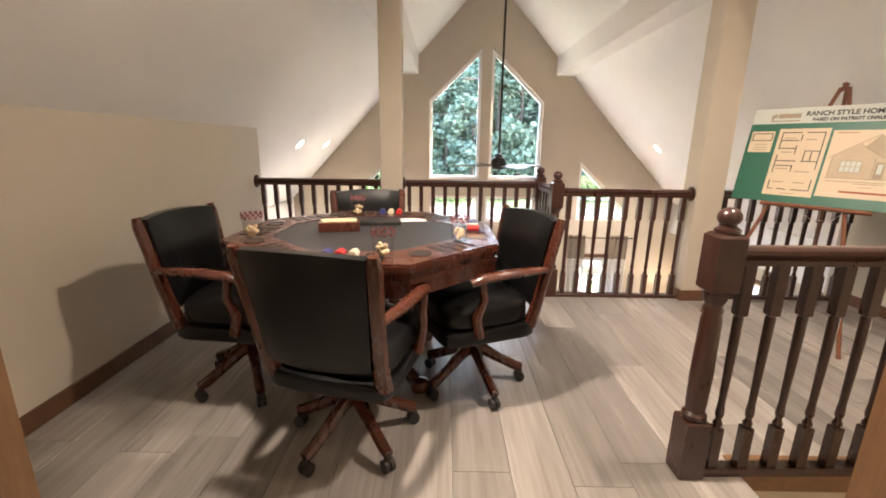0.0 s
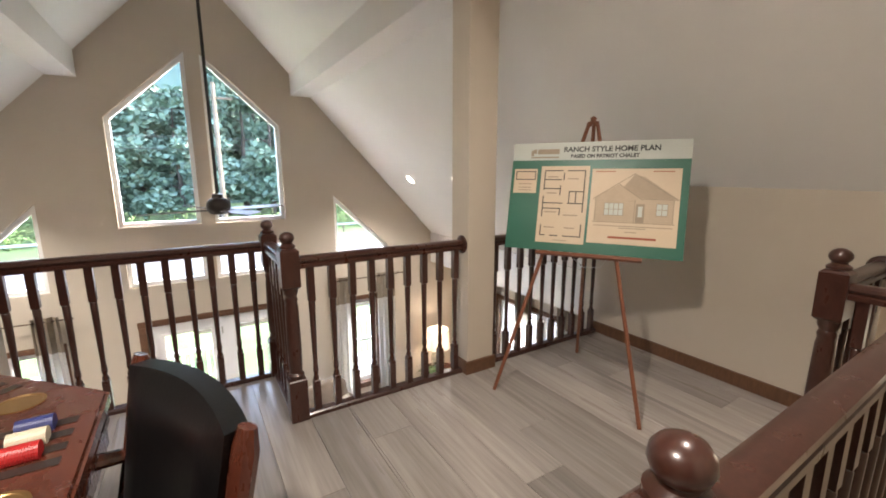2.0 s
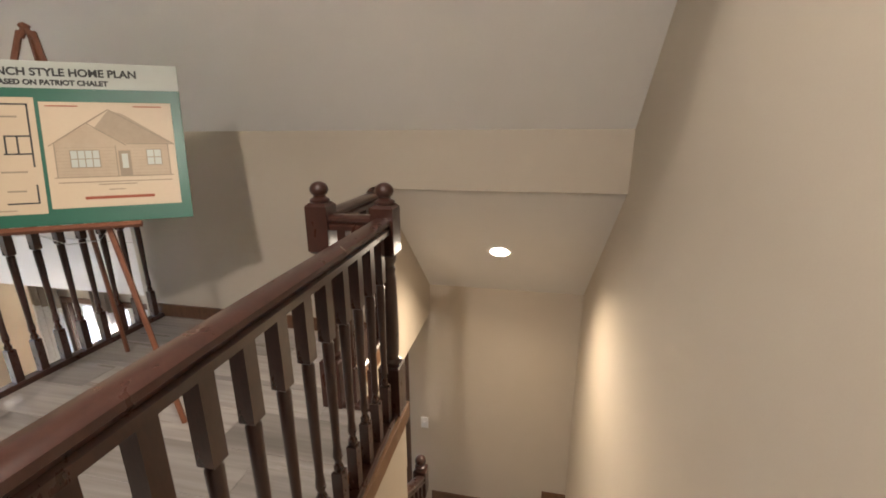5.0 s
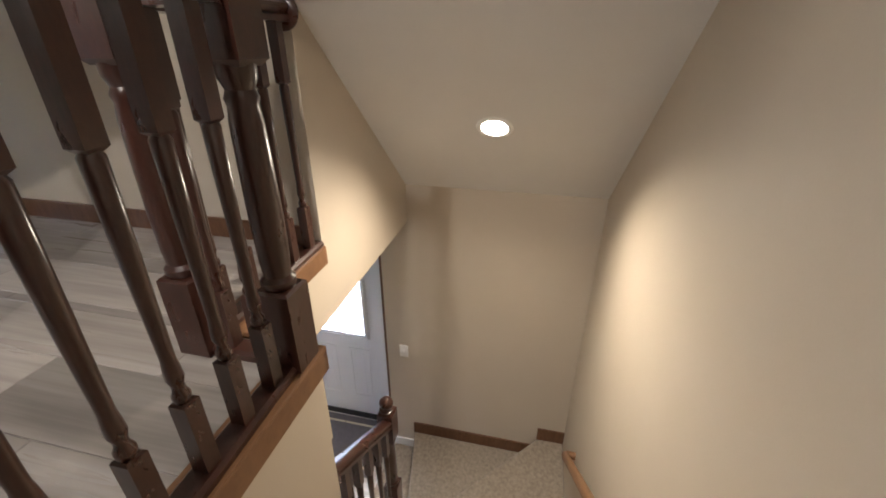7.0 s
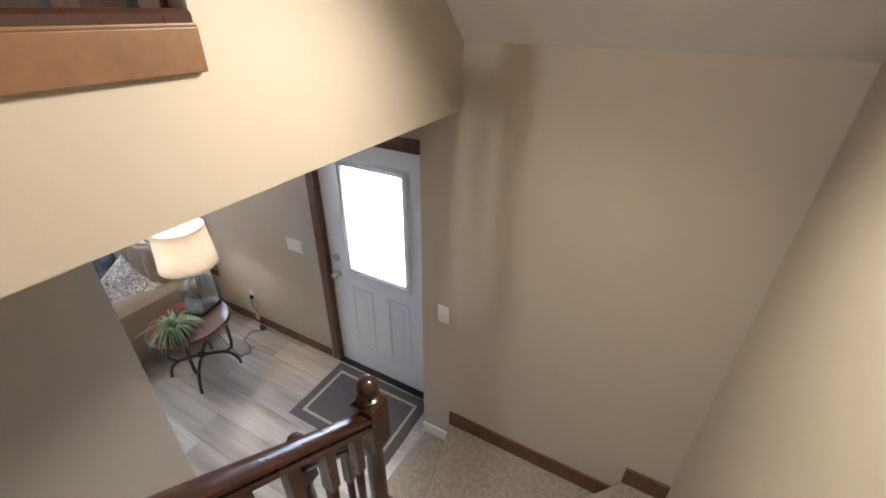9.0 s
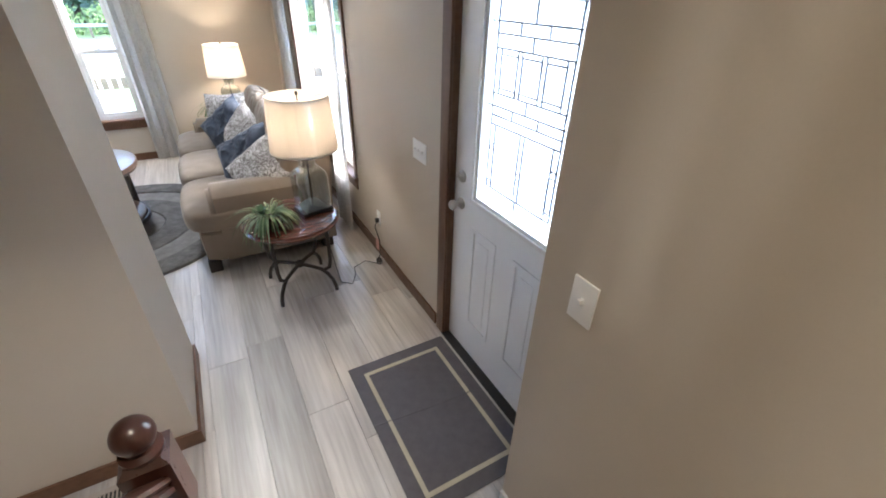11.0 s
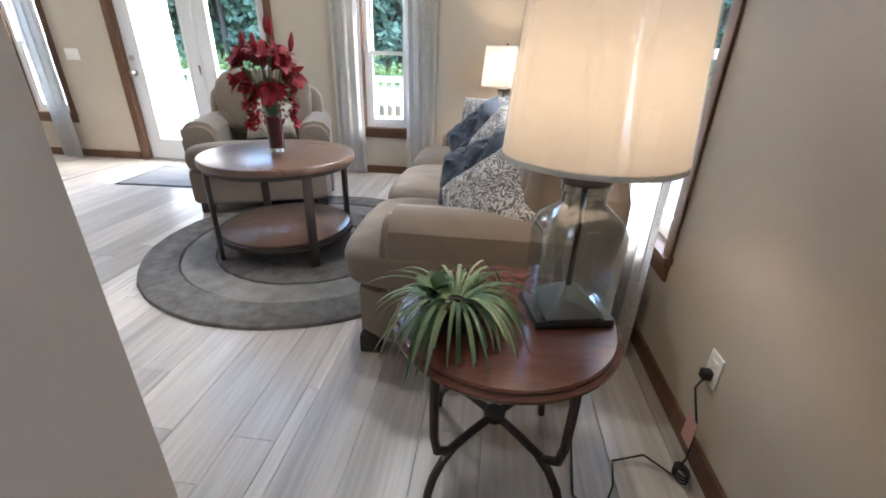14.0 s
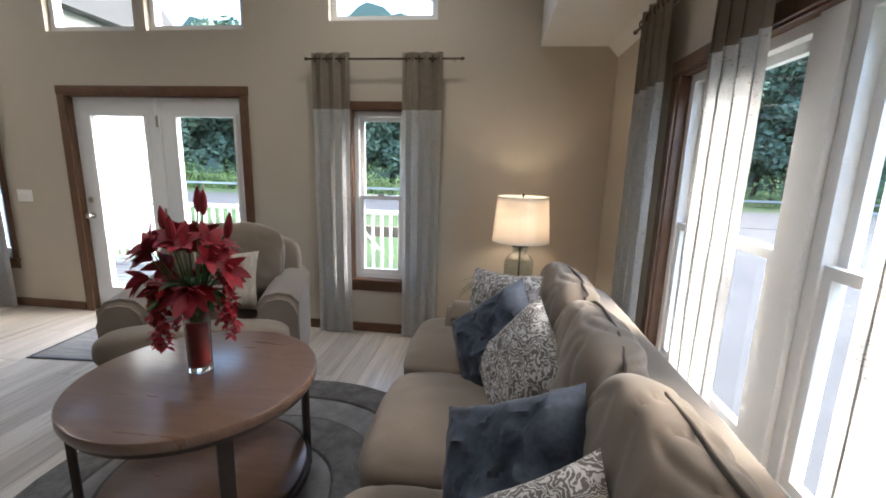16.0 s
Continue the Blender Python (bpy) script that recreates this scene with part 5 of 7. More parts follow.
# lamp cord with its switch, hanging from the table to the outlet
cord = thing("lamp_cord", pose(0, 0, 0), "dark lamp cord with paper tag looping over the floor", "cable")
bm = bmesh.new()
tube(bm, [(5.03, 4.22, 0.55), (5.06, 4.26, 0.40), (5.07, 4.20, 0.12), (5.07, 4.08, 0.012), (5.05, 3.92, 0.008), (5.12, 3.86, 0.008), (5.18, 3.97, 0.008), (5.20, 4.06, 0.010), (5.30, 4.08, 0.03), (5.38, 4.03, 0.012), (5.42, 4.06, 0.06), (5.44, 4.10, 0.16), (5.42, 4.14, 0.28), (5.455, 4.16, 0.32)], 0.0035, seg=6)
part("cable", bm, BLACK, cord)
bm = bmesh.new()
box(bm, 5.435, 5.468, 4.145, 4.175, 0.305, 0.335, bevel=0.004)
part("plug", bm, BLACK, cord)
TAG = material("pink_tag_paper", (0.62, 0.36, 0.31), (0.56, 0.32, 0.28), rough=0.7)
bm = bmesh.new()
box(bm, 5.415, 5.4165, 4.06, 4.12, 0.10, 0.20)
part("tag", bm, TAG, cord, "pale red paper tag")
bm = bmesh.new()
for j in range(3):
    tube(bm, [(5.40 + 0.02 * math.cos(a), 4.03 + 0.03 * math.sin(a), 0.015 + 0.012 * j) for a in (k * 0.7 for k in range(10))], 0.0035, seg=6)
part("coil", bm, BLACK, cord)

# curtains on rods
CURTAIN = cloth_through("white_speckled_curtain", (0.80, 0.795, 0.78), (0.68, 0.67, 0.65), share=0.5, scale=55, stretch=(1, 1, 0.35))
n_, l_ = CURTAIN.node_tree.nodes, CURTAIN.node_tree.links
co_ = n_.new("ShaderNodeTexCoord")
mp_ = n_.new("ShaderNodeMapping")
mp_.inputs["Scale"].default_value = (0.7, 0.7, 1.5)
fl_ = n_.new("ShaderNodeTexNoise")
fl_.inputs["Scale"].default_value, fl_.inputs["Detail"].default_value = 95.0, 2.0
mr_ = n_.new("ShaderNodeMapRange")
mr_.inputs["From Min"].default_value, mr_.inputs["From Max"].default_value = 0.60, 0.72
mx_ = n_.new("ShaderNodeMix")
mx_.data_type = "RGBA"
mx_.inputs["B"].default_value = (0.46, 0.42, 0.37, 1)
l_.new(co_.outputs["Object"], mp_.inputs["Vector"])
l_.new(mp_.outputs["Vector"], fl_.inputs["Vector"])
l_.new(fl_.outputs["Fac"], mr_.inputs["Value"])
l_.new(mr_.outputs["Result"], mx_.inputs["Factor"])
old_ = n_["Principled BSDF"].inputs["Base Color"].links[0].from_socket
ends_ = [k.to_socket for k in old_.links]
l_.new(old_, mx_.inputs["A"])
for e_ in ends_:
    l_.new(mx_.outputs["Result"], e_)
CURTOP = material("taupe_curtain_band", (0.38, 0.325, 0.26), (0.32, 0.27, 0.21), scale=20, rough=0.9, fine=300, bump=0.2, spec=0.15)
ROD = material("dark_rod", (0.10, 0.07, 0.05), rough=0.35, metal=0.7)


def curtain(m, width, folds, top, band, label, seed=0.0):
    """A grommet panel in its own plane: x sideways, z up, folds in y."""
    ob = thing("curtain", m, label, "curtain", "curtains")
    n = folds * 12
    for nm, z0, z1, mat, lab in (("panel", 0.015, top - band, CURTAIN, ""), ("top_band", top - band, top, CURTOP, "taupe band with grommets")):
        bm = bmesh.new()
        rows = []
        for i in range(11):
            z = z0 + (z1 - z0) * i / 10
            row = []
            for j in range(n + 1):
                u = j / n
                ph = u * folds * 2 * math.pi
                am = 0.034 * (0.8 + 0.2 * math.sin(3 * u + seed)) * (1.0 if z > 0.4 else 0.9 + 0.25 * noise.noise(Vector((u * 4, z * 2, seed))))
                x = (u - 0.5) * width * (1 + 0.04 * math.sin(z * 1.7 + seed)) + 0.012 * math.sin(2 * ph)
                row.append(bm.verts.new((x, am * math.sin(ph) + 0.006 * noise.noise(Vector((u * 6, z * 3, seed))), z)))
            rows.append(row)
        for a, b in zip(rows, rows[1:]):
            for j in range(n):
                bm.faces.new((a[j], a[j + 1], b[j + 1], b[j]))
        bmesh.ops.solidify(bm, geom=list(bm.faces), thickness=0.002)
        part(nm, bm, mat, ob, lab)
    for k in range(folds * 2):
        bm = bmesh.new()
        x = ((k + 0.5) / (folds * 2) - 0.5) * width
        tube(bm, [(x, 0.024 * math.cos(a), top - 0.045 + 0.024 * math.sin(a)) for a in (j * math.pi / 8 for j in range(17))], 0.004, seg=6)
        part("grommet", bm, ROD, ob)
    return ob


def rod(p, q, label):
    ob = thing("curtain_rod", pose(0, 0, 0), label, "curtain rod")
    p, q = Vector(p), Vector(q)
    bm = bmesh.new()
    tube(bm, [p, q], 0.008, seg=10)
    part("pole", bm, ROD, ob)
    d = (q - p).normalized()
    for e, s in ((p, -1), (q, 1)):
        bm = bmesh.new()
        tube(bm, [e, e + d * s * 0.012, e + d * s * 0.025, e + d * s * 0.035], 0.014, seg=10, taper=[0.6, 1, 0.9, 0.2])
        part("finial", bm, ROD, ob)
    out = Vector((0, 1, 0)) if abs(d.x) > 0.5 else Vector((1, 0, 0))
    wall_d = (YG - p.y) if abs(d.x) > 0.5 else (XE - p.x)
    for u in (0.04, 0.96):
        bm = bmesh.new()
        c = p.lerp(q, u)
        tube(bm, [c, c + out * wall_d], 0.005, seg=8)
        part("bracket", bm, ROD, ob)


YC = YG - 0.085
XQ = XE - 0.085
for x, w in ((3.235, 0.31), (3.985, 0.31)):
    curtain(pose(x, YC, 0), w, 3, 2.37, 0.43, "white speckled curtain panel with taupe top band beside a narrow window", x)
rod((3.05, YC, 2.325), (4.28, YC, 2.325), "thin dark curtain rod over the narrow window")
for x, w in ((-0.90, 0.29), (-0.20, 0.25)):
    curtain(pose(x, YC, 0), w, 3, 2.37, 0.43, "white speckled curtain panel with taupe top band beside a narrow window", x)
rod((-1.12, YC, 2.325), (0.02, YC, 2.325), "thin dark curtain rod over the narrow window")
for y, w in ((6.52, 0.44), (5.67, 0.36), (4.80, 0.40)):
    curtain(pose(XQ, y, 0, 0, 0, 90), w, 4, 2.37, 0.43, "white speckled curtain panel with taupe top band beside the sofa", y)
rod((XQ, 4.52, 2.325), (XQ, 6.84, 2.325), "thin dark curtain rod over the side windows")

# patio mat
pm = thing("patio_mat", pose(1.75, 6.95, 0, 0, 0, 4), "flat striped grey mat in front of the patio doors", "rug")
MATS = material("striped_mat", (0.36, 0.34, 0.32), (0.15, 0.15, 0.16), scale=3, rough=0.95, fine=60, stretch=(1, 9, 1), bump=0.4)
bm = bmesh.new()
box(bm, -0.62, 0.62, -0.36, 0.36, 0.0, 0.009, bevel=0.003)
part("mat_body", bm, MATS, pm)
bm = bmesh.new()
o = rect(-0.62, 0.62, -0.36, 0.36)
ring(bm, o, poly_inset(o, 0.02), "z", 0.001, 0.011)
part("binding", bm, NAVY, pm)

# light of the two table lamps
point_lamp("lamp_light", (4.966, 4.08, 0.556 + 0.60), 0.30, WARM, 0.05)
point_lamp("lamp_light", (4.805, 7.16, 0.556 + 0.57), 0.75, WARM, 0.05)

# ---------- loft: card table, chairs, easel ----------
LEATHER = material("black_leather", (0.004, 0.004, 0.0045), (0.007, 0.007, 0.0075), scale=9, rough=0.26, rough2=0.38, fine=160, bump=0.15, spec=0.28)
MAHOG = material("red_mahogany", (0.095, 0.026, 0.013), (0.045, 0.012, 0.007), scale=6, rough=0.22, rough2=0.32, fine=40, stretch=(3, 3, 1), bump=0.03, coat=0.35)
FELT = material("dark_table_top", (0.030, 0.029, 0.030), (0.021, 0.020, 0.021), scale=4, rough=0.42, fine=200, bump=0.03)
BRASSC = material("brass_well", (0.35, 0.22, 0.09), (0.28, 0.17, 0.07), rough=0.3, metal=0.8)

TB = thing("card_table", pose(0.478, 2.26, ZL), "octagonal mahogany card table with black playing surface and chip wells", "table")
AP = 0.625


def octagon(a, turn=0.0):
    r = a / math.cos(math.pi / 8)
    return [(r * math.cos(math.pi / 8 + math.pi / 4 * k + turn), r * math.sin(math.pi / 8 + math.pi / 4 * k + turn)) for k in range(8)]


bm = bmesh.new()
ring(bm, octagon(AP), octagon(0.425), "z", 0.695, 0.735)
bmesh.ops.bevel(bm, geom=[e for e in bm.edges if abs(e.verts[0].co.z - e.verts[1].co.z) < 1e-5 and Vector((e.verts[0].co.x, e.verts[0].co.y)).length > 0.6], offset=0.008, segments=2, affect="EDGES")
part("rim", bm, MAHOG, TB)
bm = bmesh.new()
prism(bm, octagon(0.427), "z", 0.700, 0.731)
part("playing_surface", bm, FELT, TB, "matt black playing surface", smooth=False)
bm = bmesh.new()
ring(bm, octagon(AP - 0.015), octagon(AP - 0.05), "z", 0.60, 0.697)
part("apron", bm, MAHOG, TB, smooth=False)
bm = bmesh.new()
ring(bm, octagon(AP - 0.008), octagon(AP - 0.05), "z", 0.655, 0.672)
part("moulding", bm, MAHOG, TB, smooth=False)
CHIPS = [material("chip_" + n, c, tuple(v * 0.8 for v in c), rough=0.4) for n, c in (("red", (0.45, 0.02, 0.02)), ("blue", (0.03, 0.04, 0.16)), ("cream", (0.62, 0.56, 0.42)))]
for k in range(8):
    a = math.pi / 4 * k
    d, t = Vector((math.cos(a), math.sin(a), 0)), Vector((-math.sin(a), math.cos(a), 0))
    at = Matrix.Translation(d * 0.525) @ Matrix.Rotation(a, 4, "Z")
    for j in range(4):
        bm = bmesh.new()
        y = 0.02 + j * 0.052 - 0.04
        box(bm, -0.062, 0.062, y - 0.013, y + 0.013, 0.7352, 0.7366)
        part("chip_well", bm, DARKWOOD, TB, smooth=False, at=at)
    bm = bmesh.new()
    lathe(bm, [(0.046, 0.7353), (0.046, 0.7378), (0.040, 0.7378), (0.038, 0.7362), (0.01, 0.7362)], 0.0, -0.125, seg=24)
    part("cup_well", bm, BRASSC if k in (0, 1) else DARKWOOD, TB, at=at)
bm = bmesh.new()
lathe(bm, [(0.11, 0.10), (0.115, 0.13), (0.09, 0.17), (0.07, 0.24), (0.085, 0.34), (0.10, 0.42), (0.085, 0.50), (0.12, 0.56), (0.20, 0.60), (0.20, 0.61)], seg=24)
part("pedestal", bm, MAHOG, TB)
for k in range(4):
    bm = bmesh.new()
    tube(bm, [(0.06, 0, 0.20), (0.16, 0, 0.16), (0.28, 0, 0.075), (0.36, 0, 0.04), (0.40, 0, 0.035)], 0.038, seg=10, taper=[1.1, 1.0, 0.85, 0.9, 0.75])
    lathe(bm, [(0.03, 0.0), (0.045, 0.01), (0.05, 0.035), (0.04, 0.06), (0.015, 0.07)], 0.385, 0, seg=14)
    part("foot", bm, MAHOG, TB, at=pose(0, 0, 0, 0, 0, 45 + 90 * k))
bm = bmesh.new()
prism(bm, octagon(0.57), "z", 0.585, 0.603)
part("underframe", bm, MAHOG, TB, smooth=False)


def club_chair():
    """Low-backed leather swivel chair; the back is at -y, it faces +y."""
    ob = thing("swivel_chair", pose(0, 0, 0), "black leather swivel armchair with mahogany frame on casters", "chair", "chairs round the card table")
    bm = bmesh.new()
    soft_box(bm, 0.49, 0.48, 0.13, k=4.5, n=10, m=pose(0, 0.02, 0.43), crown=0.02)
    part("seat", bm, LEATHER, ob, "black leather seat pad")
    bm = bmesh.new()
    soft_box(bm, 0.51, 0.50, 0.075, k=8, m=pose(0, 0.01, 0.345))
    part("seat_frame", bm, LEATHER, ob)
    bm = bmesh.new()
    n = 10
    fr, bk = [], []
    for i in range(n + 1):
        u = 2 * i / n - 1
        rowf, rowb = [], []
        for j in range(9):
            v = j / 8
            w = 0.205 + 0.025 * v
            x = u * w
            z = 0.44 + 0.385 * v + 0.012 * (1 - u * u) * v
            y = -0.235 - 0.075 * v - 0.035 * (1 - u * u)
            puff = 0.030 * ((1 - u ** 4) * (1 - (2 * v - 1) ** 4)) ** 0.5
            rowf.append(bm.verts.new((x, y + 0.02 + puff, z)))
            rowb.append(bm.verts.new((x, y - 0.025 - puff * 0.4, z)))
        fr.append(rowf)
        bk.append(rowb)
    for i in range(n):
        for j in range(8):
            bm.faces.new((fr[i][j], fr[i + 1][j], fr[i + 1][j + 1], fr[i][j + 1]))
            bm.faces.new((bk[i][j], bk[i][j + 1], bk[i + 1][j + 1], bk[i + 1][j]))
        bm.faces.new((fr[i][8], fr[i + 1][8], bk[i + 1][8], bk[i][8]))
        bm.faces.new((fr[i][0], bk[i][0], bk[i + 1][0], fr[i + 1][0]))
    for i in (0, n):
        for j in range(8):
            bm.faces.new((fr[i][j], fr[i][j + 1], bk[i][j + 1], bk[i][j]))
    part("backrest", bm, LEATHER, ob, "padded black leather back")
    for s in (-1, 1):
        bm2 = bmesh.new()
        tube(bm2, [(s * 0.226, -0.20, 0.36), (s * 0.230, -0.235, 0.46), (s * 0.240, -0.275, 0.62), (s * 0.252, -0.315, 0.80), (s * 0.252, -0.322, 0.835)], 0.022, seg=8, flat=1.3, taper=[1.3, 1.1, 1, 1, 0.7])
        part("back_post", bm2, MAHOG, ob)
        bm2 = bmesh.new()
        tube(bm2, [(s * 0.245, -0.27, 0.615), (s * 0.275, -0.16, 0.625), (s * 0.290, -0.02, 0.628), (s * 0.285, 0.10, 0.618), (s * 0.275, 0.145, 0.60)], 0.026, seg=10, flat=0.7, taper=[0.8, 1, 1.1, 1.1, 0.8])
        tube(bm2, [(s * 0.283, 0.10, 0.61), (s * 0.284, 0.085, 0.53), (s * 0.275, 0.115, 0.45), (s * 0.262, 0.09, 0.36)], 0.021, seg=8, taper=[1, 0.9, 1.05, 1.2])
        part("armrest", bm2, MAHOG, ob, "curved mahogany arm")
    bm = bmesh.new()
    lathe(bm, [(0.030, 0.16), (0.034, 0.17), (0.034, 0.24), (0.022, 0.25), (0.022, 0.31), (0.09, 0.312), (0.09, 0.318)], seg=18)
    part("swivel_column", bm, BLACK, ob)
    for k in range(5):
        bm = bmesh.new()
        tube(bm, [(0.0, 0, 0.185), (0.06, 0, 0.175), (0.15, 0, 0.125), (0.24, 0, 0.082), (0.275, 0, 0.072)], 0.026, seg=8, flat=1.1, taper=[1.2, 1.1, 0.9, 0.9, 0.8])
        leg = part("base_leg", bm, MAHOG, ob, at=pose(0, 0, 0, 0, 0, 36 + 72 * k))
        bm = bmesh.new()
        for y in (-0.013, 0.013):
            r = bmesh.ops.create_cone(bm, cap_ends=True, segments=16, radius1=0.026, radius2=0.026, depth=0.017, matrix=pose(0.268, y, 0.026, 90, 0, 0))
        box(bm, 0.255, 0.281, -0.01, 0.01, 0.03, 0.068, bevel=0.003)
        part("caster", bm, BLACK, leg, "black twin-wheel caster")
    return ob


ch = club_chair()
ch.matrix_basis = pose(0.505, 1.66, ZL, 0, 0, -14) @ Matrix.Diagonal((0.92, 0.92, 1.02, 1))
copy_thing(ch, pose(1.00, 2.08, ZL, 0, 0, 112))
copy_thing(ch, pose(-0.08, 2.06, ZL, 0, 0, -96))
copy_thing(ch, pose(0.415, 2.78, ZL, 0, 0, 197))

# snacks and cards on the table
CUPCLEAR = glass_pane("clear_cup", (0.93, 0.92, 0.92))
CUPPRINT = material("cup_print_red", (0.35, 0.08, 0.08), (0.08, 0.07, 0.08), scale=70, rough=0.4, fine=120)
POP = material("pale_popcorn", (0.62, 0.53, 0.36), (0.50, 0.36, 0.20), scale=40, rough=0.8, fine=120, bump=0.6)
PAPER = material("white_paper", (0.76, 0.75, 0.72), (0.73, 0.72, 0.69), rough=0.7)
ZT = ZL + 0.738
def snack_cup(x, y, label):
    ob = thing("snack_cup", pose(x, y, ZT), label, "cup", "cups on the card table")
    bm = bmesh.new()
    lathe(bm, [(0.034, 0.0), (0.036, 0.002), (0.046, 0.118), (0.045, 0.12)], seg=24, cap=False)
    g = part("wall", bm, CUPCLEAR, ob, "clear plastic cup")
    g.visible_shadow = False
    bm = bmesh.new()
    for k in range(12):
        a = 2 * math.pi * k / 12
        for z, r in ((0.105, 0.0458), (0.092, 0.0446)):
            aa = a + (0.26 if z < 0.1 else 0)
            box(bm, -0.0008, 0.0008, -0.0055, 0.0055, -0.006, 0.006, m=Matrix.Translation((r * math.cos(aa), r * math.sin(aa), z)) @ Matrix.Rotation(aa, 4, "Z"))
    tagged(part("printed_band", bm, CUPPRINT, ob, "dark red checked band"), "dark red checked band", kind="stuff")
    bm = bmesh.new()
    r = random.Random(x * 7)
    for k in range(26):
        a, q, z = r.uniform(0, 6.28), r.uniform(0, 0.026), r.uniform(0.010, 0.050)
        soft = bmesh.ops.create_icosphere(bm, subdivisions=1, radius=r.uniform(0.008, 0.012), matrix=pose(q * math.cos(a), q * math.sin(a), z))
    part("popcorn", bm, POP, ob, "pale popcorn filling")


for x, y in ((-0.015, 2.05), (0.625, 1.73), (0.925, 2.04), (0.325, 2.74)):
    snack_cup(x, y, "clear plastic snack cup with checked band, half full")
box_c = thing("card_box", pose(0.325, 2.27, ZL + 0.732, 0, 0, 12), "open wooden card shuffler box", "box")
bm = bmesh.new()
box(bm, -0.10, 0.10, -0.055, 0.055, 0.0, 0.045, bevel=0.004)
part("body", bm, MAHOG, box_c)
bm = bmesh.new()
box(bm, -0.085, 0.085, -0.042, 0.042, 0.0455, 0.052, bevel=0.002)
part("card_deck", bm, POP, box_c, "cream playing cards")
tr = thing("card_tray", pose(0.488, 2.44, ZL + 0.732, 0, 0, 8), "long black plastic card tray", "tray")
bm = bmesh.new()
box(bm, -0.13, 0.13, -0.035, 0.035, 0.0, 0.014, bevel=0.004)
box(bm, -0.13, -0.03, -0.045, 0.045, 0.0, 0.024, bevel=0.004)
part("body", bm, BLACK, tr)
pp = thing("paper_note", pose(0.675, 2.58, ZL + 0.732, 0, 0, 12), "small white printed paper on the table", "paper")
bm = bmesh.new()
box(bm, -0.075, 0.075, -0.05, 0.05, 0.0, 0.0012)
part("sheet", bm, PAPER, pp, smooth=False)


def chip_stack(x, y, k, n, tilt):
    ob = thing("chip_stack", pose(x, y, ZT + 0.008, 0, 0, tilt), ("row of red gaming chips", "row of dark blue gaming chips", "row of cream gaming chips")[k] + " lying in a well", "gaming chips", "gaming chips")
    for j in range(n):
        bm = bmesh.new()
        bmesh.ops.create_cone(bm, cap_ends=True, segments=18, radius1=0.019, radius2=0.019, depth=0.0032, matrix=pose((j - n / 2) * 0.0037, 0, 0, 0, 90, 0))
        part("chip", bm, CHIPS[k], ob, smooth=False)


for j, k in enumerate((1, 0, 2)):
    chip_stack(0.478 + (j - 1) * 0.052 - 0.02, 1.735, k, 16, 90)
for j, k in enumerate((0, 2, 1)):
    chip_stack(1.003, 2.26 + 0.02 + j * 0.052, k, 16, 0)
for j, k in enumerate((1, 2, 0)):
    chip_stack(0.478 - 0.01 + j * 0.052, 2.785, k, 12, 90)

# easel with the plan board
EASELW = material("easel_wood", (0.20, 0.075, 0.035), (0.13, 0.045, 0.022), scale=6, rough=0.4, fine=50, stretch=(3, 3, 1))
GREEN = material("green_board", (0.006, 0.105, 0.062), (0.005, 0.09, 0.052), scale=3, rough=0.35, fine=90, bump=0.02)
BOARDW = material("pale_header", (0.46, 0.49, 0.44), (0.44, 0.47, 0.42), rough=0.4, bump=0.0)
SHEETC = material("cream_plan_sheet", (0.56, 0.45, 0.31), (0.53, 0.42, 0.29), rough=0.4, bump=0.02)
INK = material("black_ink", (0.03, 0.03, 0.03), rough=0.6, bump=0.0)
INKG = material("brown_ink", (0.30, 0.24, 0.17), rough=0.6, bump=0.0)
INKR = material("rust_ink", (0.30, 0.07, 0.03), rough=0.6, bump=0.0)
BP0, BP1 = Vector((2.991, 3.206, 0)), Vector((3.466, 2.440, 0))
BX = (BP1 - BP0).normalized()
BN = Vector((BX.y, -BX.x, 0))
if BN.dot(Vector((1.5, 1.3, 0)) - BP0) < 0:
    BN = -BN
easel = thing("easel", pose(0, 0, ZL), "folding brown wooden display easel", "easel")
apex = Vector((3.25, 2.865, 1.525))
for nm, f, top in (("leg", (2.744, 3.044), -0.02), ("leg", (3.118, 2.362), 0.02), ("back_leg", (3.557, 3.135), 0.0)):
    bm = bmesh.new()
    bar = Vector((f[0], f[1], 0.0))
    tube(bm, [bar, apex + BX * top + (-BN * 0.004 if nm == "leg" else -BN * 0.03)], 0.011, seg=6)
    part(nm, bm, EASELW, easel)
bm = bmesh.new()
tube(bm, [apex + BX * -0.02 + Vector((0, 0, -0.02)), apex + BX * 0.01 + Vector((0, 0, 0.025))], 0.012, seg=6)
tube(bm, [apex + BX * 0.02 + Vector((0, 0, -0.02)), apex - BX * 0.01 + Vector((0, 0, 0.025))], 0.012, seg=6)
part("top_joint", bm, EASELW, easel)
bc = Vector((3.105, 2.740, 0))
bm = bmesh.new()
c0 = Vector((bc.x, bc.y, 0.816)) + BN * 0.012
tube(bm, [c0 - BX * 0.27, c0 + BX * 0.27], 0.013, seg=4)
part("tray", bm, EASELW, easel)
bm = bmesh.new()
tube(bm, [c0 + BX * (-0.06) + BN * 0.0 + Vector((0, 0, -0.02)), c0 - BX * 0.02 - BN * 0.08 + Vector((0, 0, -0.08)), c0 + BX * 0.06 - BN * 0.16 + Vector((0, 0, -0.09)), c0 + BX * 0.1 - BN * 0.22 + Vector((0, 0, -0.03))], 0.002, seg=5)
part("chain", bm, NICKEL, easel)

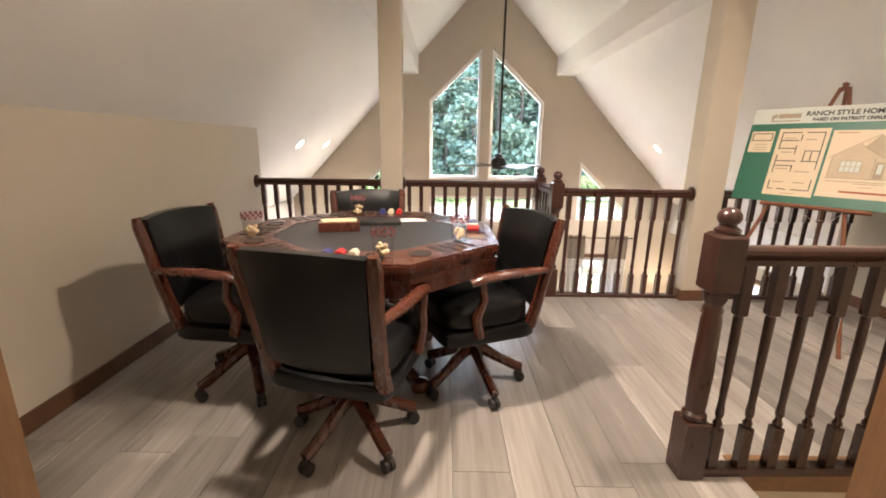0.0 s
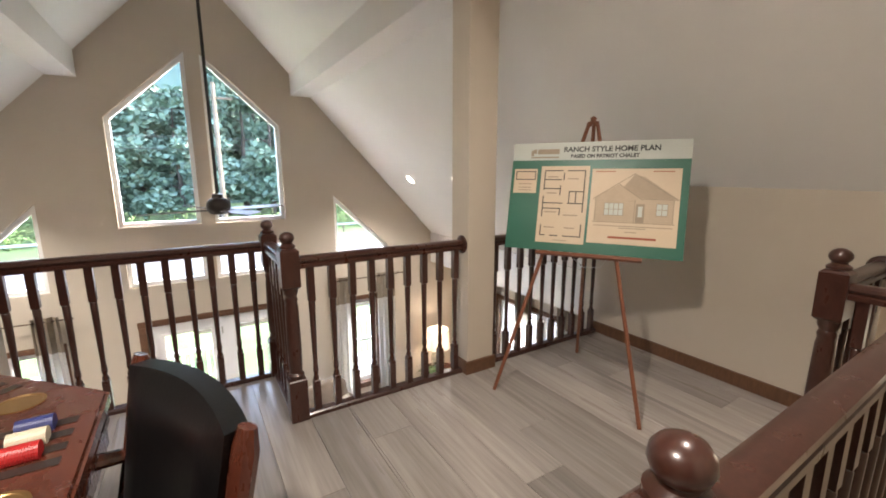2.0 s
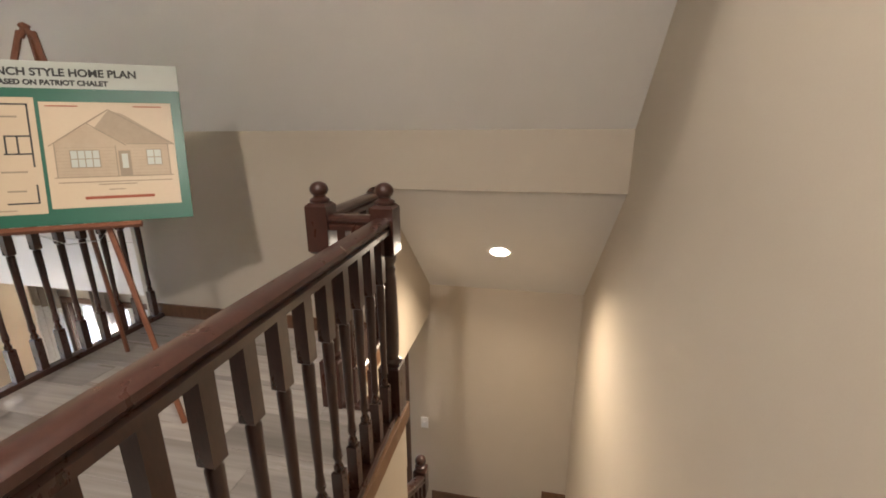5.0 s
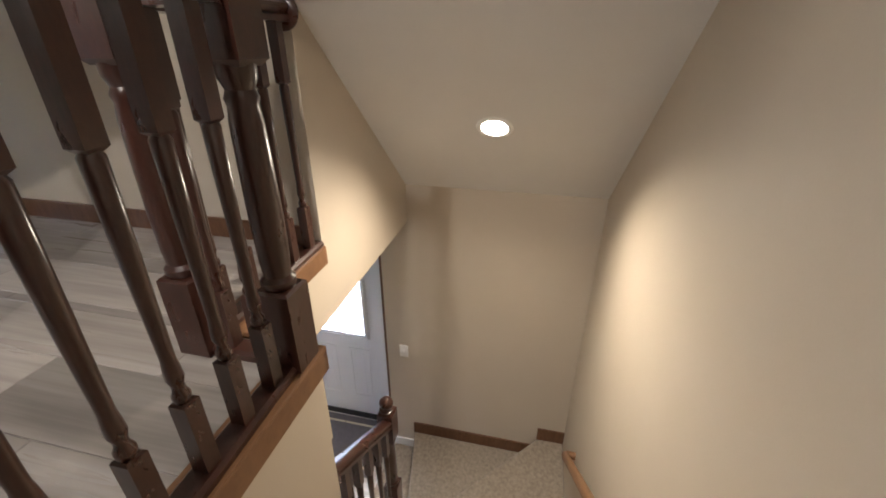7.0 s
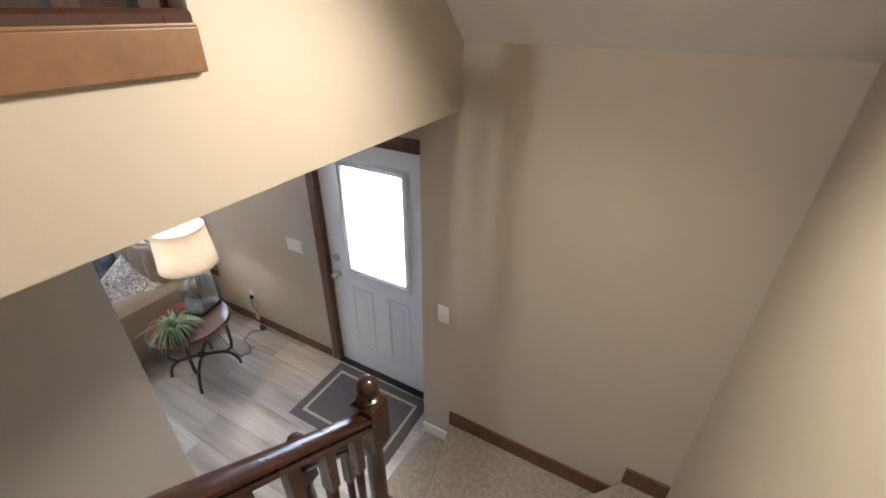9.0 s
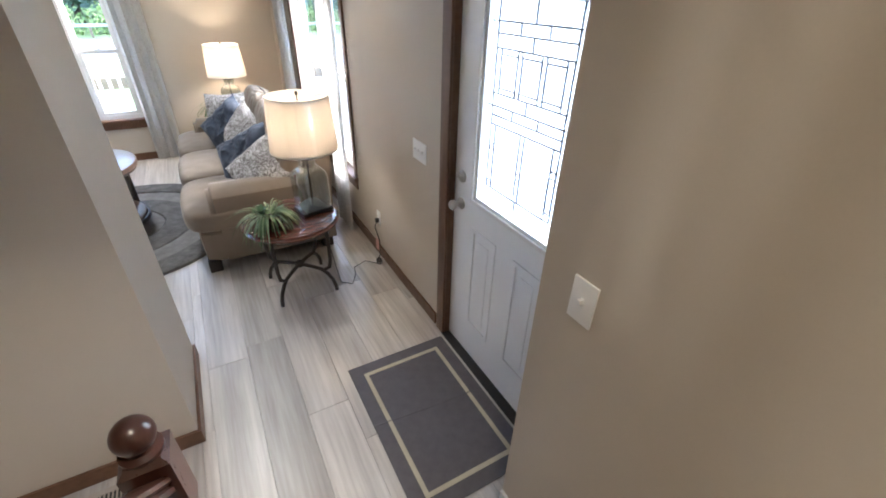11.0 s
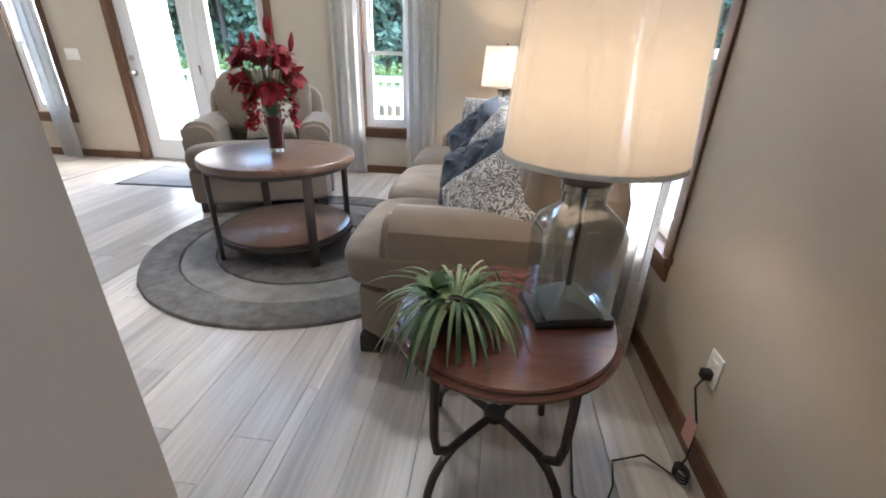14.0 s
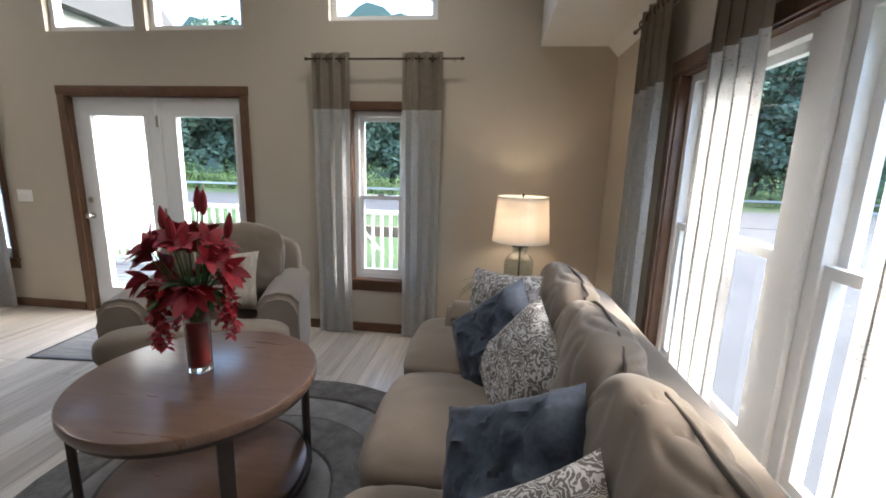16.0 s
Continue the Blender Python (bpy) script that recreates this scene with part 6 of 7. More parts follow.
# the board in its own frame: x along it, z up, y away from the reader
BW, BH = 0.90, 0.602
tiltm = Matrix.Translation((bc.x, bc.y, ZL + 0.830)) @ Matrix((( BX.x, -BN.x, 0, 0), (BX.y, -BN.y, 0, 0), (0, 0, 1, 0), (0, 0, 0, 1))) @ pose(0, -0.012, 0, -13, 0, 0)
board = thing("plan_board", tiltm, "green and white house plan board standing on the easel", "sign")
bm = bmesh.new()
box(bm, -BW / 2, BW / 2, 0.0, 0.006, 0.0, BH, bevel=0.001)
part("panel", bm, GREEN, board, smooth=False)
HZ = BH - 0.098


def flat(nm, x0, x1, z0, z1, y, mat, parent, lab=""):
    bm = bmesh.new()
    box(bm, x0 - BW / 2, x1 - BW / 2, -y, -y + 0.0008, z0, z1)
    return part(nm, bm, mat, parent, lab, smooth=False)


head = flat("header", 0.0, BW, HZ, BH, 0.0010, BOARDW, board, "pale grey-green header band")


def lettering(nm, text, x, z, size, mat, parent, lab=""):
    cu = bpy.data.curves.new(nm, "FONT")
    cu.body, cu.size, cu.align_x, cu.extrude = text, size, "LEFT", 0.0004
    cu.offset = 0.0012
    tmp = new(nm, cu)
    me = bpy.data.meshes.new_from_object(tmp.evaluated_get(bpy.context.evaluated_depsgraph_get()))
    bpy.data.objects.remove(tmp)
    me.materials.clear()
    me.materials.append(mat)
    return part(nm, me, None, parent, lab, at=Matrix.Translation((x - BW / 2, -0.0022, z)) @ pose(0, 0, 0, 90, 0, 0))


lettering("lettering", "RANCH STYLE HOME PLAN", 0.285, HZ + 0.045, 0.039, INK, head, "black capital title")
lettering("lettering", "BASED ON PATRIOT CHALET", 0.325, HZ + 0.012, 0.026, INK, head, "smaller black capital subtitle")
for r in ((0.105, 0.108, 0.012, 0.056), (0.118, 0.124, 0.026, 0.062)):
    flat("logo_mark", r[0], r[1] + 0.012, HZ + r[2] + 0.012, HZ + r[3], 0.0018, INKG, head)
flat("logo_bar", 0.142, 0.262, HZ + 0.034, HZ + 0.062, 0.0018, INKG, head)
flat("logo_bar", 0.105, 0.262, HZ + 0.012, HZ + 0.020, 0.0018, INKG, head)
s1 = flat("sheet", 0.018, 0.150, 0.318, 0.455, 0.0010, SHEETC, board, "small cream plan sheet")
s2 = flat("sheet", 0.172, 0.432, 0.045, 0.470, 0.0010, SHEETC, board, "tall cream floor plan sheet")
s3 = flat("sheet", 0.445, 0.865, 0.060, 0.455, 0.0010, SHEETC, board, "wide cream elevation sheet")


def line(x0, z0, x1, z1, w, mat, parent):
    flat("ink_line", min(x0, x1) - w / 2, max(x0, x1) + w / 2, min(z0, z1) - w / 2, max(z0, z1) + w / 2, 0.0018, mat, parent)


for q in ((0.03, 0.44, 0.14, 0.44), (0.03, 0.395, 0.14, 0.395), (0.03, 0.395, 0.03, 0.44), (0.14, 0.395, 0.14, 0.44)):
    line(*q, 0.005, INK, s1)
for z in (0.370, 0.350, 0.335):
    line(0.05, z, 0.12, z, 0.004, INKG, s1)
wx, wz = (0.195, 0.410), (0.085, 0.445)
for q in ((wx[0], wz[1], 0.29, wz[1]), (0.32, wz[1], wx[1], wz[1]), (wx[0], wz[0], 0.22, wz[0]), (0.25, wz[0], 0.29, wz[0]), (0.32, wz[0], wx[1], wz[0]), (wx[0], wz[0], wx[0], 0.14), (wx[0], 0.19, wx[0], 0.30), (wx[0], 0.34, wx[0], wz[1]),
          (wx[1], wz[0], wx[1], 0.15), (wx[1], 0.22, wx[1], wz[1]), (wx[0], 0.395, 0.285, 0.395), (0.30, 0.395, 0.30, 0.43), (0.285, 0.31, 0.285, 0.36), (wx[0], 0.345, 0.285, 0.345), (wx[0], 0.265, 0.30, 0.265), (0.33, 0.265, wx[1], 0.265),
          (0.335, 0.27, 0.335, 0.33), (0.335, 0.33, wx[1], 0.33), (0.37, 0.27, 0.37, 0.33), (wx[0], 0.235, 0.29, 0.235), (0.29, 0.20, 0.29, 0.235)):
    line(*q, 0.0055, INK, s2)
for x, z, w in ((0.24, 0.41, 0.05), (0.24, 0.32, 0.05), (0.35, 0.40, 0.05), (0.35, 0.20, 0.07), (0.24, 0.13, 0.05), (0.35, 0.13, 0.05), (0.24, 0.215, 0.06)):
    line(x - w / 2, z, x + w / 2, z, 0.006, INKG, s2)
line(0.27, 0.06, 0.34, 0.06, 0.004, INKG, s2)
bm = bmesh.new()
house = [(0.475, 0.175), (0.84, 0.175), (0.84, 0.30), (0.475, 0.30)]
prism(bm, [(x - BW / 2, z) for x, z in house], "y", -0.0018, -0.0010)
SID = material("plan_siding", (0.46, 0.36, 0.25), (0.40, 0.31, 0.21), rough=0.5, bump=0.0)
part("drawn_wall", bm, SID, s3, smooth=False)
ROOFD = material("plan_roof", (0.37, 0.29, 0.20), (0.33, 0.26, 0.18), rough=0.5, bump=0.0, scale=30)


def stroke(x0, z0, x1, z1, w=0.0035, mat=INKG, y=0.0030):
    """A drawn line of any slope on the elevation sheet."""
    d = Vector((x1 - x0, z1 - z0)).normalized() * (w / 2)
    bm = bmesh.new()
    prism(bm, [(x - BW / 2, z) for x, z in ((x0 - d.y, z0 + d.x), (x0 + d.y, z0 - d.x), (x1 + d.y, z1 - d.x), (x1 - d.y, z1 + d.x))], "y", -y, -y + 0.0006)
    part("ink_line", bm, mat, s3, smooth=False)


def drawn(nm, pts, mat, y):
    bm = bmesh.new()
    prism(bm, [(x - BW / 2, z) for x, z in pts], "y", -y, -y + 0.0006)
    part(nm, bm, mat, s3, smooth=False)


drawn("drawn_roof", ((0.560, 0.300), (0.858, 0.300), (0.700, 0.412), (0.655, 0.425)), ROOFD, 0.0020)
drawn("drawn_gable", ((0.470, 0.300), (0.690, 0.300), (0.580, 0.372)), SID, 0.0024)
for k in range(9):
    z = 0.185 + k * 0.0125
    stroke(0.478, z, 0.660, z, 0.0012, ROOFD, 0.0022)
    stroke(0.702, z, 0.838, z, 0.0012, ROOFD, 0.0022)
for q in ((0.458, 0.292, 0.580, 0.377), (0.580, 0.377, 0.700, 0.292), (0.580, 0.377, 0.655, 0.428), (0.655, 0.428, 0.862, 0.294), (0.700, 0.298, 0.862, 0.296), (0.475, 0.175, 0.475, 0.30), (0.840, 0.175, 0.840, 0.296), (0.665, 0.175, 0.665, 0.292), (0.465, 0.174, 0.850, 0.174)):
    stroke(*q)
for x0, x1, z0, z1, n in ((0.520, 0.612, 0.210, 0.275, 3), (0.765, 0.815, 0.215, 0.275, 1)):
    flat("drawn_window", x0, x1, z0, z1, 0.0028, BOARDW, s3)
    for k in range(n + 2):
        x = x0 + (x1 - x0) * k / (n + 1)
        stroke(x, z0, x, z1, 0.003, INKG, 0.0034)
    for z in (z0, (z0 + z1) / 2, z1):
        stroke(x0, z, x1, z, 0.003, INKG, 0.0034)
flat("drawn_door", 0.672, 0.712, 0.176, 0.272, 0.0028, INKG, s3)
flat("drawn_door_glass", 0.682, 0.702, 0.205, 0.26, 0.0034, BOARDW, s3)
for q in ((0.465, 0.44, 0.56, 0.44, INKR), (0.74, 0.44, 0.83, 0.44, INKR), (0.60, 0.145, 0.72, 0.145, INKG), (0.475, 0.155, 0.84, 0.155, INKG), (0.63, 0.125, 0.68, 0.125, INKG)):
    line(*q[:4], 0.004, q[4], s3)
line(0.555, 0.095, 0.77, 0.095, 0.011, INKR, s3)

# ceiling fan on a long rod
FANM = material("fan_bronze", (0.03, 0.027, 0.025), (0.045, 0.04, 0.036), rough=0.35, metal=0.6)
FANB = material("fan_blade", (0.10, 0.085, 0.075), (0.075, 0.06, 0.05), scale=5, rough=0.4, fine=40, stretch=(1, 8, 1))
fan = thing("ceiling_fan", pose(1.56, 5.78, 0), "dark bronze ceiling fan on a long rod, blades at rest", "ceiling fan")
bm = bmesh.new()
tube(bm, [(0, 0, 3.78), (0, 0, 6.50)], 0.014, seg=12)
part("rod", bm, FANM, fan)
bm = bmesh.new()
lathe(bm, [(0.03, 3.60), (0.07, 3.605), (0.098, 3.635), (0.105, 3.67), (0.098, 3.715), (0.075, 3.745), (0.05, 3.755), (0.045, 3.79), (0.02, 3.80)], seg=32)
part("motor", bm, FANM, fan)
for k in range(4):
    bm = bmesh.new()
    prism(bm, [(0.13, -0.05), (0.30, -0.062), (0.62, -0.066), (0.66, -0.04), (0.66, 0.04), (0.62, 0.066), (0.30, 0.062), (0.13, 0.05)], "z", -0.003, 0.003)
    part("blade", bm, FANB, fan, smooth=False, at=pose(0, 0, 3.645, 0, 0, 22 + 90 * k) @ pose(0, 0, 0, 9, 0, 0))
    bm = bmesh.new()
    tube(bm, [(0.07, 0, 3.64), (0.12, 0, 3.642), (0.17, 0, 3.645)], 0.012, seg=8, flat=0.5)
    part("blade_iron", bm, FANM, fan, at=pose(0, 0, 0, 0, 0, 22 + 90 * k))

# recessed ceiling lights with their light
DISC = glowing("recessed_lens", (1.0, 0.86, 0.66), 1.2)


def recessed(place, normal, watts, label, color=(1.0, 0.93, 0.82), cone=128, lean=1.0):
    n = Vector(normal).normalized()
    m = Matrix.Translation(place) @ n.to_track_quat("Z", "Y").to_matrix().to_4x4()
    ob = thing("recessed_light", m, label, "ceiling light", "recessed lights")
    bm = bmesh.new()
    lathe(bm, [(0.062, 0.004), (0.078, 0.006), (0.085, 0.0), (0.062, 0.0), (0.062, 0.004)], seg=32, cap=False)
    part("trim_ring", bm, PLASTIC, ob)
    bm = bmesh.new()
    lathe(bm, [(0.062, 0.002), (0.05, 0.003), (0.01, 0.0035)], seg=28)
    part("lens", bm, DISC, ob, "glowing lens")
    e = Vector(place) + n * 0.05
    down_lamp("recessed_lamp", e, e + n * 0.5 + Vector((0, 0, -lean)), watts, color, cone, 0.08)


NE, NWW = Vector((-1.06, 0, -1)).normalized(), Vector((1.06, 0, -1)).normalized()
# two unseen fixtures added over the loft to brighten it
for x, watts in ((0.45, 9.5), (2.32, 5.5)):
    recessed((x, 1.5, roof(x) - 0.002), NE if x > XC else NWW, watts, "unseen recessed light added high in the loft ceiling, lit", (1.0, 0.89, 0.75), 165)
for y in (5.40, 6.58):
    recessed((4.02, y, roof(4.02) - 0.002), NE, 6.5, "round recessed light in the sloped ceiling, lit")
    recessed((-0.95, y + 0.1, roof(-0.95) - 0.002), NWW, 6.5, "round recessed light in the sloped ceiling, lit")
NS = Vector((-1.283, 0, -1.466)).normalized()
recessed((4.555, 1.18, 3.62 - (4.555 - 4.004) * 1.283 / 1.466 - 0.002), NS, 4.2, "round recessed light over the stairs, lit", (1.0, 0.82, 0.58), 155, 0.12)

# ---------- outdoors ----------
ZG = -0.85
GRASS = material("lawn", (0.055, 0.095, 0.025), (0.035, 0.065, 0.018), scale=0.8, rough=0.9, fine=30, bump=0.5)
ASPH = material("pale_asphalt", (0.075, 0.075, 0.078), (0.05, 0.05, 0.052), scale=0.6, rough=0.85, fine=60, bump=0.3)
DECKM = material("grey_deck_board", (0.15, 0.15, 0.15), (0.11, 0.11, 0.115), scale=3, rough=0.7, fine=40, stretch=(6, 1, 1), bump=0.1, var=0.12)
SIDING = material("white_siding", (0.44, 0.44, 0.44), (0.40, 0.40, 0.41), scale=1, rough=0.55, fine=30, bump=0.05)
BARK = material("bark", (0.085, 0.065, 0.05), (0.05, 0.04, 0.03), scale=4, rough=0.95, fine=30, bump=0.8, stretch=(1, 1, 0.3))
LEAVES = material("tree_leaves", (0.165, 0.228, 0.165), (0.118, 0.172, 0.128), scale=0.6, rough=0.85, fine=6, bump=0.0, spec=0.1, var=0.22, island=True)
LEAVES2 = material("fir_leaves", (0.145, 0.212, 0.168), (0.105, 0.158, 0.128), scale=0.6, rough=0.85, fine=6, bump=0.0, spec=0.1, var=0.22, island=True)
BUSHL = material("bright_bush_leaves", (0.12, 0.18, 0.04), (0.07, 0.12, 0.03), scale=1, rough=0.6, fine=8, bump=0.0, var=0.3, island=True)
STEEL = material("galvanised_rail", (0.45, 0.46, 0.47), (0.38, 0.39, 0.40), rough=0.45, metal=0.6)
TIMBER = material("weathered_timber", (0.20, 0.15, 0.10), (0.13, 0.10, 0.07), scale=4, rough=0.85, fine=40, stretch=(1, 6, 1), bump=0.2)


def plane_at(x0, x1, y0, y1, z):
    bm = bmesh.new()
    bm.faces.new([bm.verts.new(p) for p in ((x0, y0, z), (x1, y0, z), (x1, y1, z), (x0, y1, z))])
    return bm


struct("ground", plane_at(-400, 400, -400, 400, ZG), GRASS, "green lawn reaching to the woods", "ground")
struct("road", boxes((-200, 200, 24, 33, ZG + 0.004, ZG + 0.02)), ASPH, "pale asphalt road beyond the lawn", "road")
struct("parking_lot", boxes((6.6, 22, -30, 23.9, ZG + 0.004, ZG + 0.018)), ASPH, "pale asphalt parking lot", "road")

deck = tagged(new("deck"), "grey board deck outside the patio doors", "deck", kind="structure")
for k in range(14):
    bm = bmesh.new()
    y = YG + 0.17 + k * 0.145
    box(bm, -4.0, 5.4, y, y + 0.138, -0.10, -0.06, bevel=0.003)
    part("board", bm, DECKM, deck, smooth=False)
bm = bmesh.new()
box(bm, -4.0, 5.4, YG + 0.165, YG + 2.19, ZG, -0.11)
part("joists", bm, TIMBER, deck, smooth=False)
dr = thing("deck_railing", pose(0, 0, -0.06), "white deck railing with square balusters", "railing")
YD = YG + 2.0
slat = boxes((-0.018, 0.018, -0.018, 0.018, 0.10, 0.91))
slat_me = finish("slat", slat, VINYL)
for x0, x1 in ((-4.0, 1.55), (2.65, 5.4)):
    for z0, z1, w in ((0.90, 0.95, 0.045), (0.07, 0.11, 0.025)):
        bm = bmesh.new()
        box(bm, x0, x1, YD - w, YD + w, z0, z1, bevel=0.004)
        part("rail", bm, VINYL, dr, smooth=False)
    n = int((x1 - x0) / 0.125)
    for k in range(n):
        part("slat", slat_me, None, dr, at=pose(x0 + (k + 0.5) * (x1 - x0) / n, YD, 0))
    for x in (x0 + 0.05, x1 - 0.05):
        bm = bmesh.new()
        box(bm, x - 0.05, x + 0.05, YD - 0.05, YD + 0.05, 0.0, 1.02, bevel=0.006)
        part("post", bm, VINYL, dr)
for x in (1.60, 2.60):
    bm = bmesh.new()
    bar_along(bm, (x, YD, 0.93), (x, YD + 1.5, 0.12), [(-0.04, -0.04), (-0.04, 0.0), (0.04, 0.0), (0.04, -0.04)])
    part("stair_rail", bm, VINYL, dr, smooth=False)

bd = thing("neighbour_house", pose(0, 0, ZG), "neighbouring house with white lap siding", "house")
bm = bmesh.new()
box(bm, -14, -5.0, 11.5, 16, 0, 5.6)
part("wall", bm, SIDING, bd, smooth=False)
for k in range(32):
    bm = bmesh.new()
    z = 0.15 + k * 0.17
    prism(bm, [(11.47, z), (11.5, z), (11.5, z + 0.168), (11.492, z + 0.168)], "x", -14, -5.0)
    prism(bm, [(-4.97, z), (-5.0, z), (-5.0, z + 0.168), (-4.992, z + 0.168)], "y", 11.47, 16)
    part("siding_course", bm, SIDING, bd, smooth=False)
bm = bmesh.new()
prism(bm, [(11.1, 5.5), (16.4, 5.5), (13.75, 7.6)], "x", -14.4, -4.6)
part("roof", bm, ASPH, bd, smooth=False)

rndo = random.Random(11)


def tree(kind, seed):
    r = random.Random(seed)
    fir = kind == "fir"
    ob = thing("tree", pose(0, 0, ZG), "tall dark green fir at the edge of the woods" if fir else "broad leafy green tree at the edge of the woods", "tree", "trees beyond the road")
    h = 15.0
    bm = bmesh.new()
    tube(bm, [(0, 0, -0.1), (0.1, 0, h * 0.3), (-0.1, 0.1, h * 0.6), (0, 0, h * 0.9)], 0.26, seg=8, taper=[1.2, 0.9, 0.55, 0.15])
    limbs = []
    for k in range(16 if not fir else 26):
        u = r.uniform(0.12, 0.92)
        a = r.uniform(0, 6.28)
        ln = (3.8 * (1 - (2 * u - 0.9) ** 2 * 0.8)) if not fir else 3.2 * (1.04 - u)
        p = Vector((0, 0, h * u))
        q = p + Vector((math.cos(a) * ln, math.sin(a) * ln, ln * (0.45 if not fir else -0.12)))
        tube(bm, [p, p.lerp(q, 0.5) + Vector((0, 0, 0.15)), q], 0.07, seg=5, taper=[1, 0.7, 0.3])
        limbs += [(p.lerp(q, s), ln) for s in ((0.45, 0.75, 1.0) if not fir else (0.3, 0.55, 0.8, 1.0))]
    limbs += [(Vector((0, 0, h * 0.95)), 1.0)]
    part("trunk", bm, BARK, ob)
    vs, fs = [], []
    for c, ln in limbs:
        rad = 1.25 if not fir else 0.75
        for k in range(110 if not fir else 60):
            d = Vector((r.gauss(0, 1), r.gauss(0, 1), r.gauss(0, 0.8 if not fir else 0.35))).normalized() * rad * r.uniform(0.35, 1.05)
            p = c + d
            s = r.uniform(0.20, 0.46)
            t = Vector((r.gauss(0, 1), r.gauss(0, 1), r.gauss(0, 0.6))).normalized()
            b2 = t.cross(Vector((r.gauss(0, 1), r.gauss(0, 1), r.gauss(0, 1)))).normalized()
            i = len(vs)
            vs += [p - t * s, p - b2 * s * 0.6, p + t * s, p + b2 * s * 0.6]
            fs.append((i, i + 1, i + 2, i + 3))
    me = bpy.data.meshes.new("crown")
    me.from_pydata([tuple(v) for v in vs], [], fs)
    me.materials.append(LEAVES2 if fir else LEAVES)
    part("crown", me, None, ob)
    return ob


protos = [tree("leafy", 1), tree("leafy", 2), tree("fir", 3)]
used = set()


def put_tree(x, y, s):
    k = rndo.choice((0, 0, 1, 1, 2))
    m = pose(x, y, ZG, 0, 0, rndo.uniform(0, 360))
    if k not in used:
        used.add(k)
        ob = protos[k]
        ob.matrix_basis = m
    else:
        ob = copy_thing(protos[k], m)
    ob.scale = (s, s, s * rndo.uniform(0.9, 1.1))


for k in range(34):
    put_tree(-46 + k * 2.9 + rndo.uniform(-1, 1), 42 + rndo.uniform(0, 5), rndo.uniform(0.72, 1.05))
for k in range(18):
    put_tree(-50 + k * 6.0 + rndo.uniform(-2, 2), 54 + rndo.uniform(0, 6), rndo.uniform(1.0, 1.3))
for k in range(20):
    put_tree(33 + rndo.uniform(0, 5), -14 + k * 2.9 + rndo.uniform(-1, 1), rndo.uniform(0.50, 0.75))
for k in range(3):
    if k not in used:
        put_tree(60 + k * 5, 60, 1.0)


WOODS = material("far_woods", (0.125, 0.18, 0.15), (0.09, 0.135, 0.112), scale=0.35, rough=0.9, fine=2.2, bump=1.0)
bm = bmesh.new()
for ax, ay, bx, by, top in ((-160, 74, 90, 74, 25.0), (48, 80, 48, -120, 8.0)):
    low, high = [], []
    for k in range(181):
        u = k / 180
        x, y = ax + (bx - ax) * u, ay + (by - ay) * u
        z = top + 0.14 * top * noise.noise(Vector((x * 0.05, y * 0.05, 1))) + 2.2 * noise.noise(Vector((x * 0.21, y * 0.21, 4))) + 1.0 * noise.noise(Vector((x * 0.8, y * 0.8, 7)))
        low.append(bm.verts.new((x, y, ZG)))
        high.append(bm.verts.new((x, y, ZG + z)))
    for k in range(180):
        bm.faces.new((low[k], low[k + 1], high[k + 1], high[k]))
struct("backdrop", bm, WOODS, "dense green woods closing the view", "woods")


def bush(x, y, s, seed):
    r = random.Random(seed)
    ob = thing("bush", pose(x, y, ZG), "bright green roadside bush", "bush", "roadside bushes")
    vs, fs = [], []
    for k in range(900):
        d = Vector((r.gauss(0, 1), r.gauss(0, 0.8), abs(r.gauss(0, 0.8)))).normalized() * r.uniform(0.4, 1.0) * (1 + 0.25 * math.sin(k))
        p = Vector((d.x * 1.6 * s, d.y * 1.2 * s, d.z * 1.5 * s))
        q = r.uniform(0.07, 0.16)
        t = Vector((r.gauss(0, 1), r.gauss(0, 1), r.gauss(0, 1))).normalized()
        b2 = t.orthogonal().normalized()
        i = len(vs)
        vs += [p - t * q, p - b2 * q * 0.5, p + t * q, p + b2 * q * 0.5]
        fs.append((i, i + 1, i + 2, i + 3))
    me = bpy.data.meshes.new("foliage")
    me.from_pydata([tuple(v) for v in vs], [], fs)
    me.materials.append(BUSHL)
    part("foliage", me, None, ob)
    bm = bmesh.new()
    for k in range(5):
        tube(bm, [(0, 0, -0.05), (r.uniform(-.6, .6) * s, r.uniform(-.5, .5) * s, 0.8 * s)], 0.03, seg=5)
    part("stems", bm, BARK, ob)


for k in range(16):
    bush(-30 + k * 4.0 + rndo.uniform(-1, 1), 36.5 + rndo.uniform(0, 2.5), rndo.uniform(1.0, 1.7), 40 + k)
bush(-0.6, 16.0, 0.6, 77)
for k in range(8):
    bush(25.5 + rndo.uniform(0, 1), -8 + k * 4.6, rndo.uniform(0.6, 1.0), 60 + k)

gr = thing("guard_rail", pose(0, 0, ZG), "galvanised steel guard rail along the road", "guard rail")
bm = bmesh.new()
bar_along(bm, (-80, 34.2, 0.72), (80, 34.2, 0.72), [(-0.04, -0.15), (0.0, -0.10), (-0.04, -0.05), (0.0, 0.0), (0.04, 0.0), (0.04, -0.15)])
bar_along(bm, (23.2, -40, 0.72), (23.2, 30, 0.72), [(-0.04, -0.15), (0.0, -0.10), (-0.04, -0.05), (0.0, 0.0), (0.04, 0.0), (0.04, -0.15)])
part("beam", bm, STEEL, gr, smooth=False)
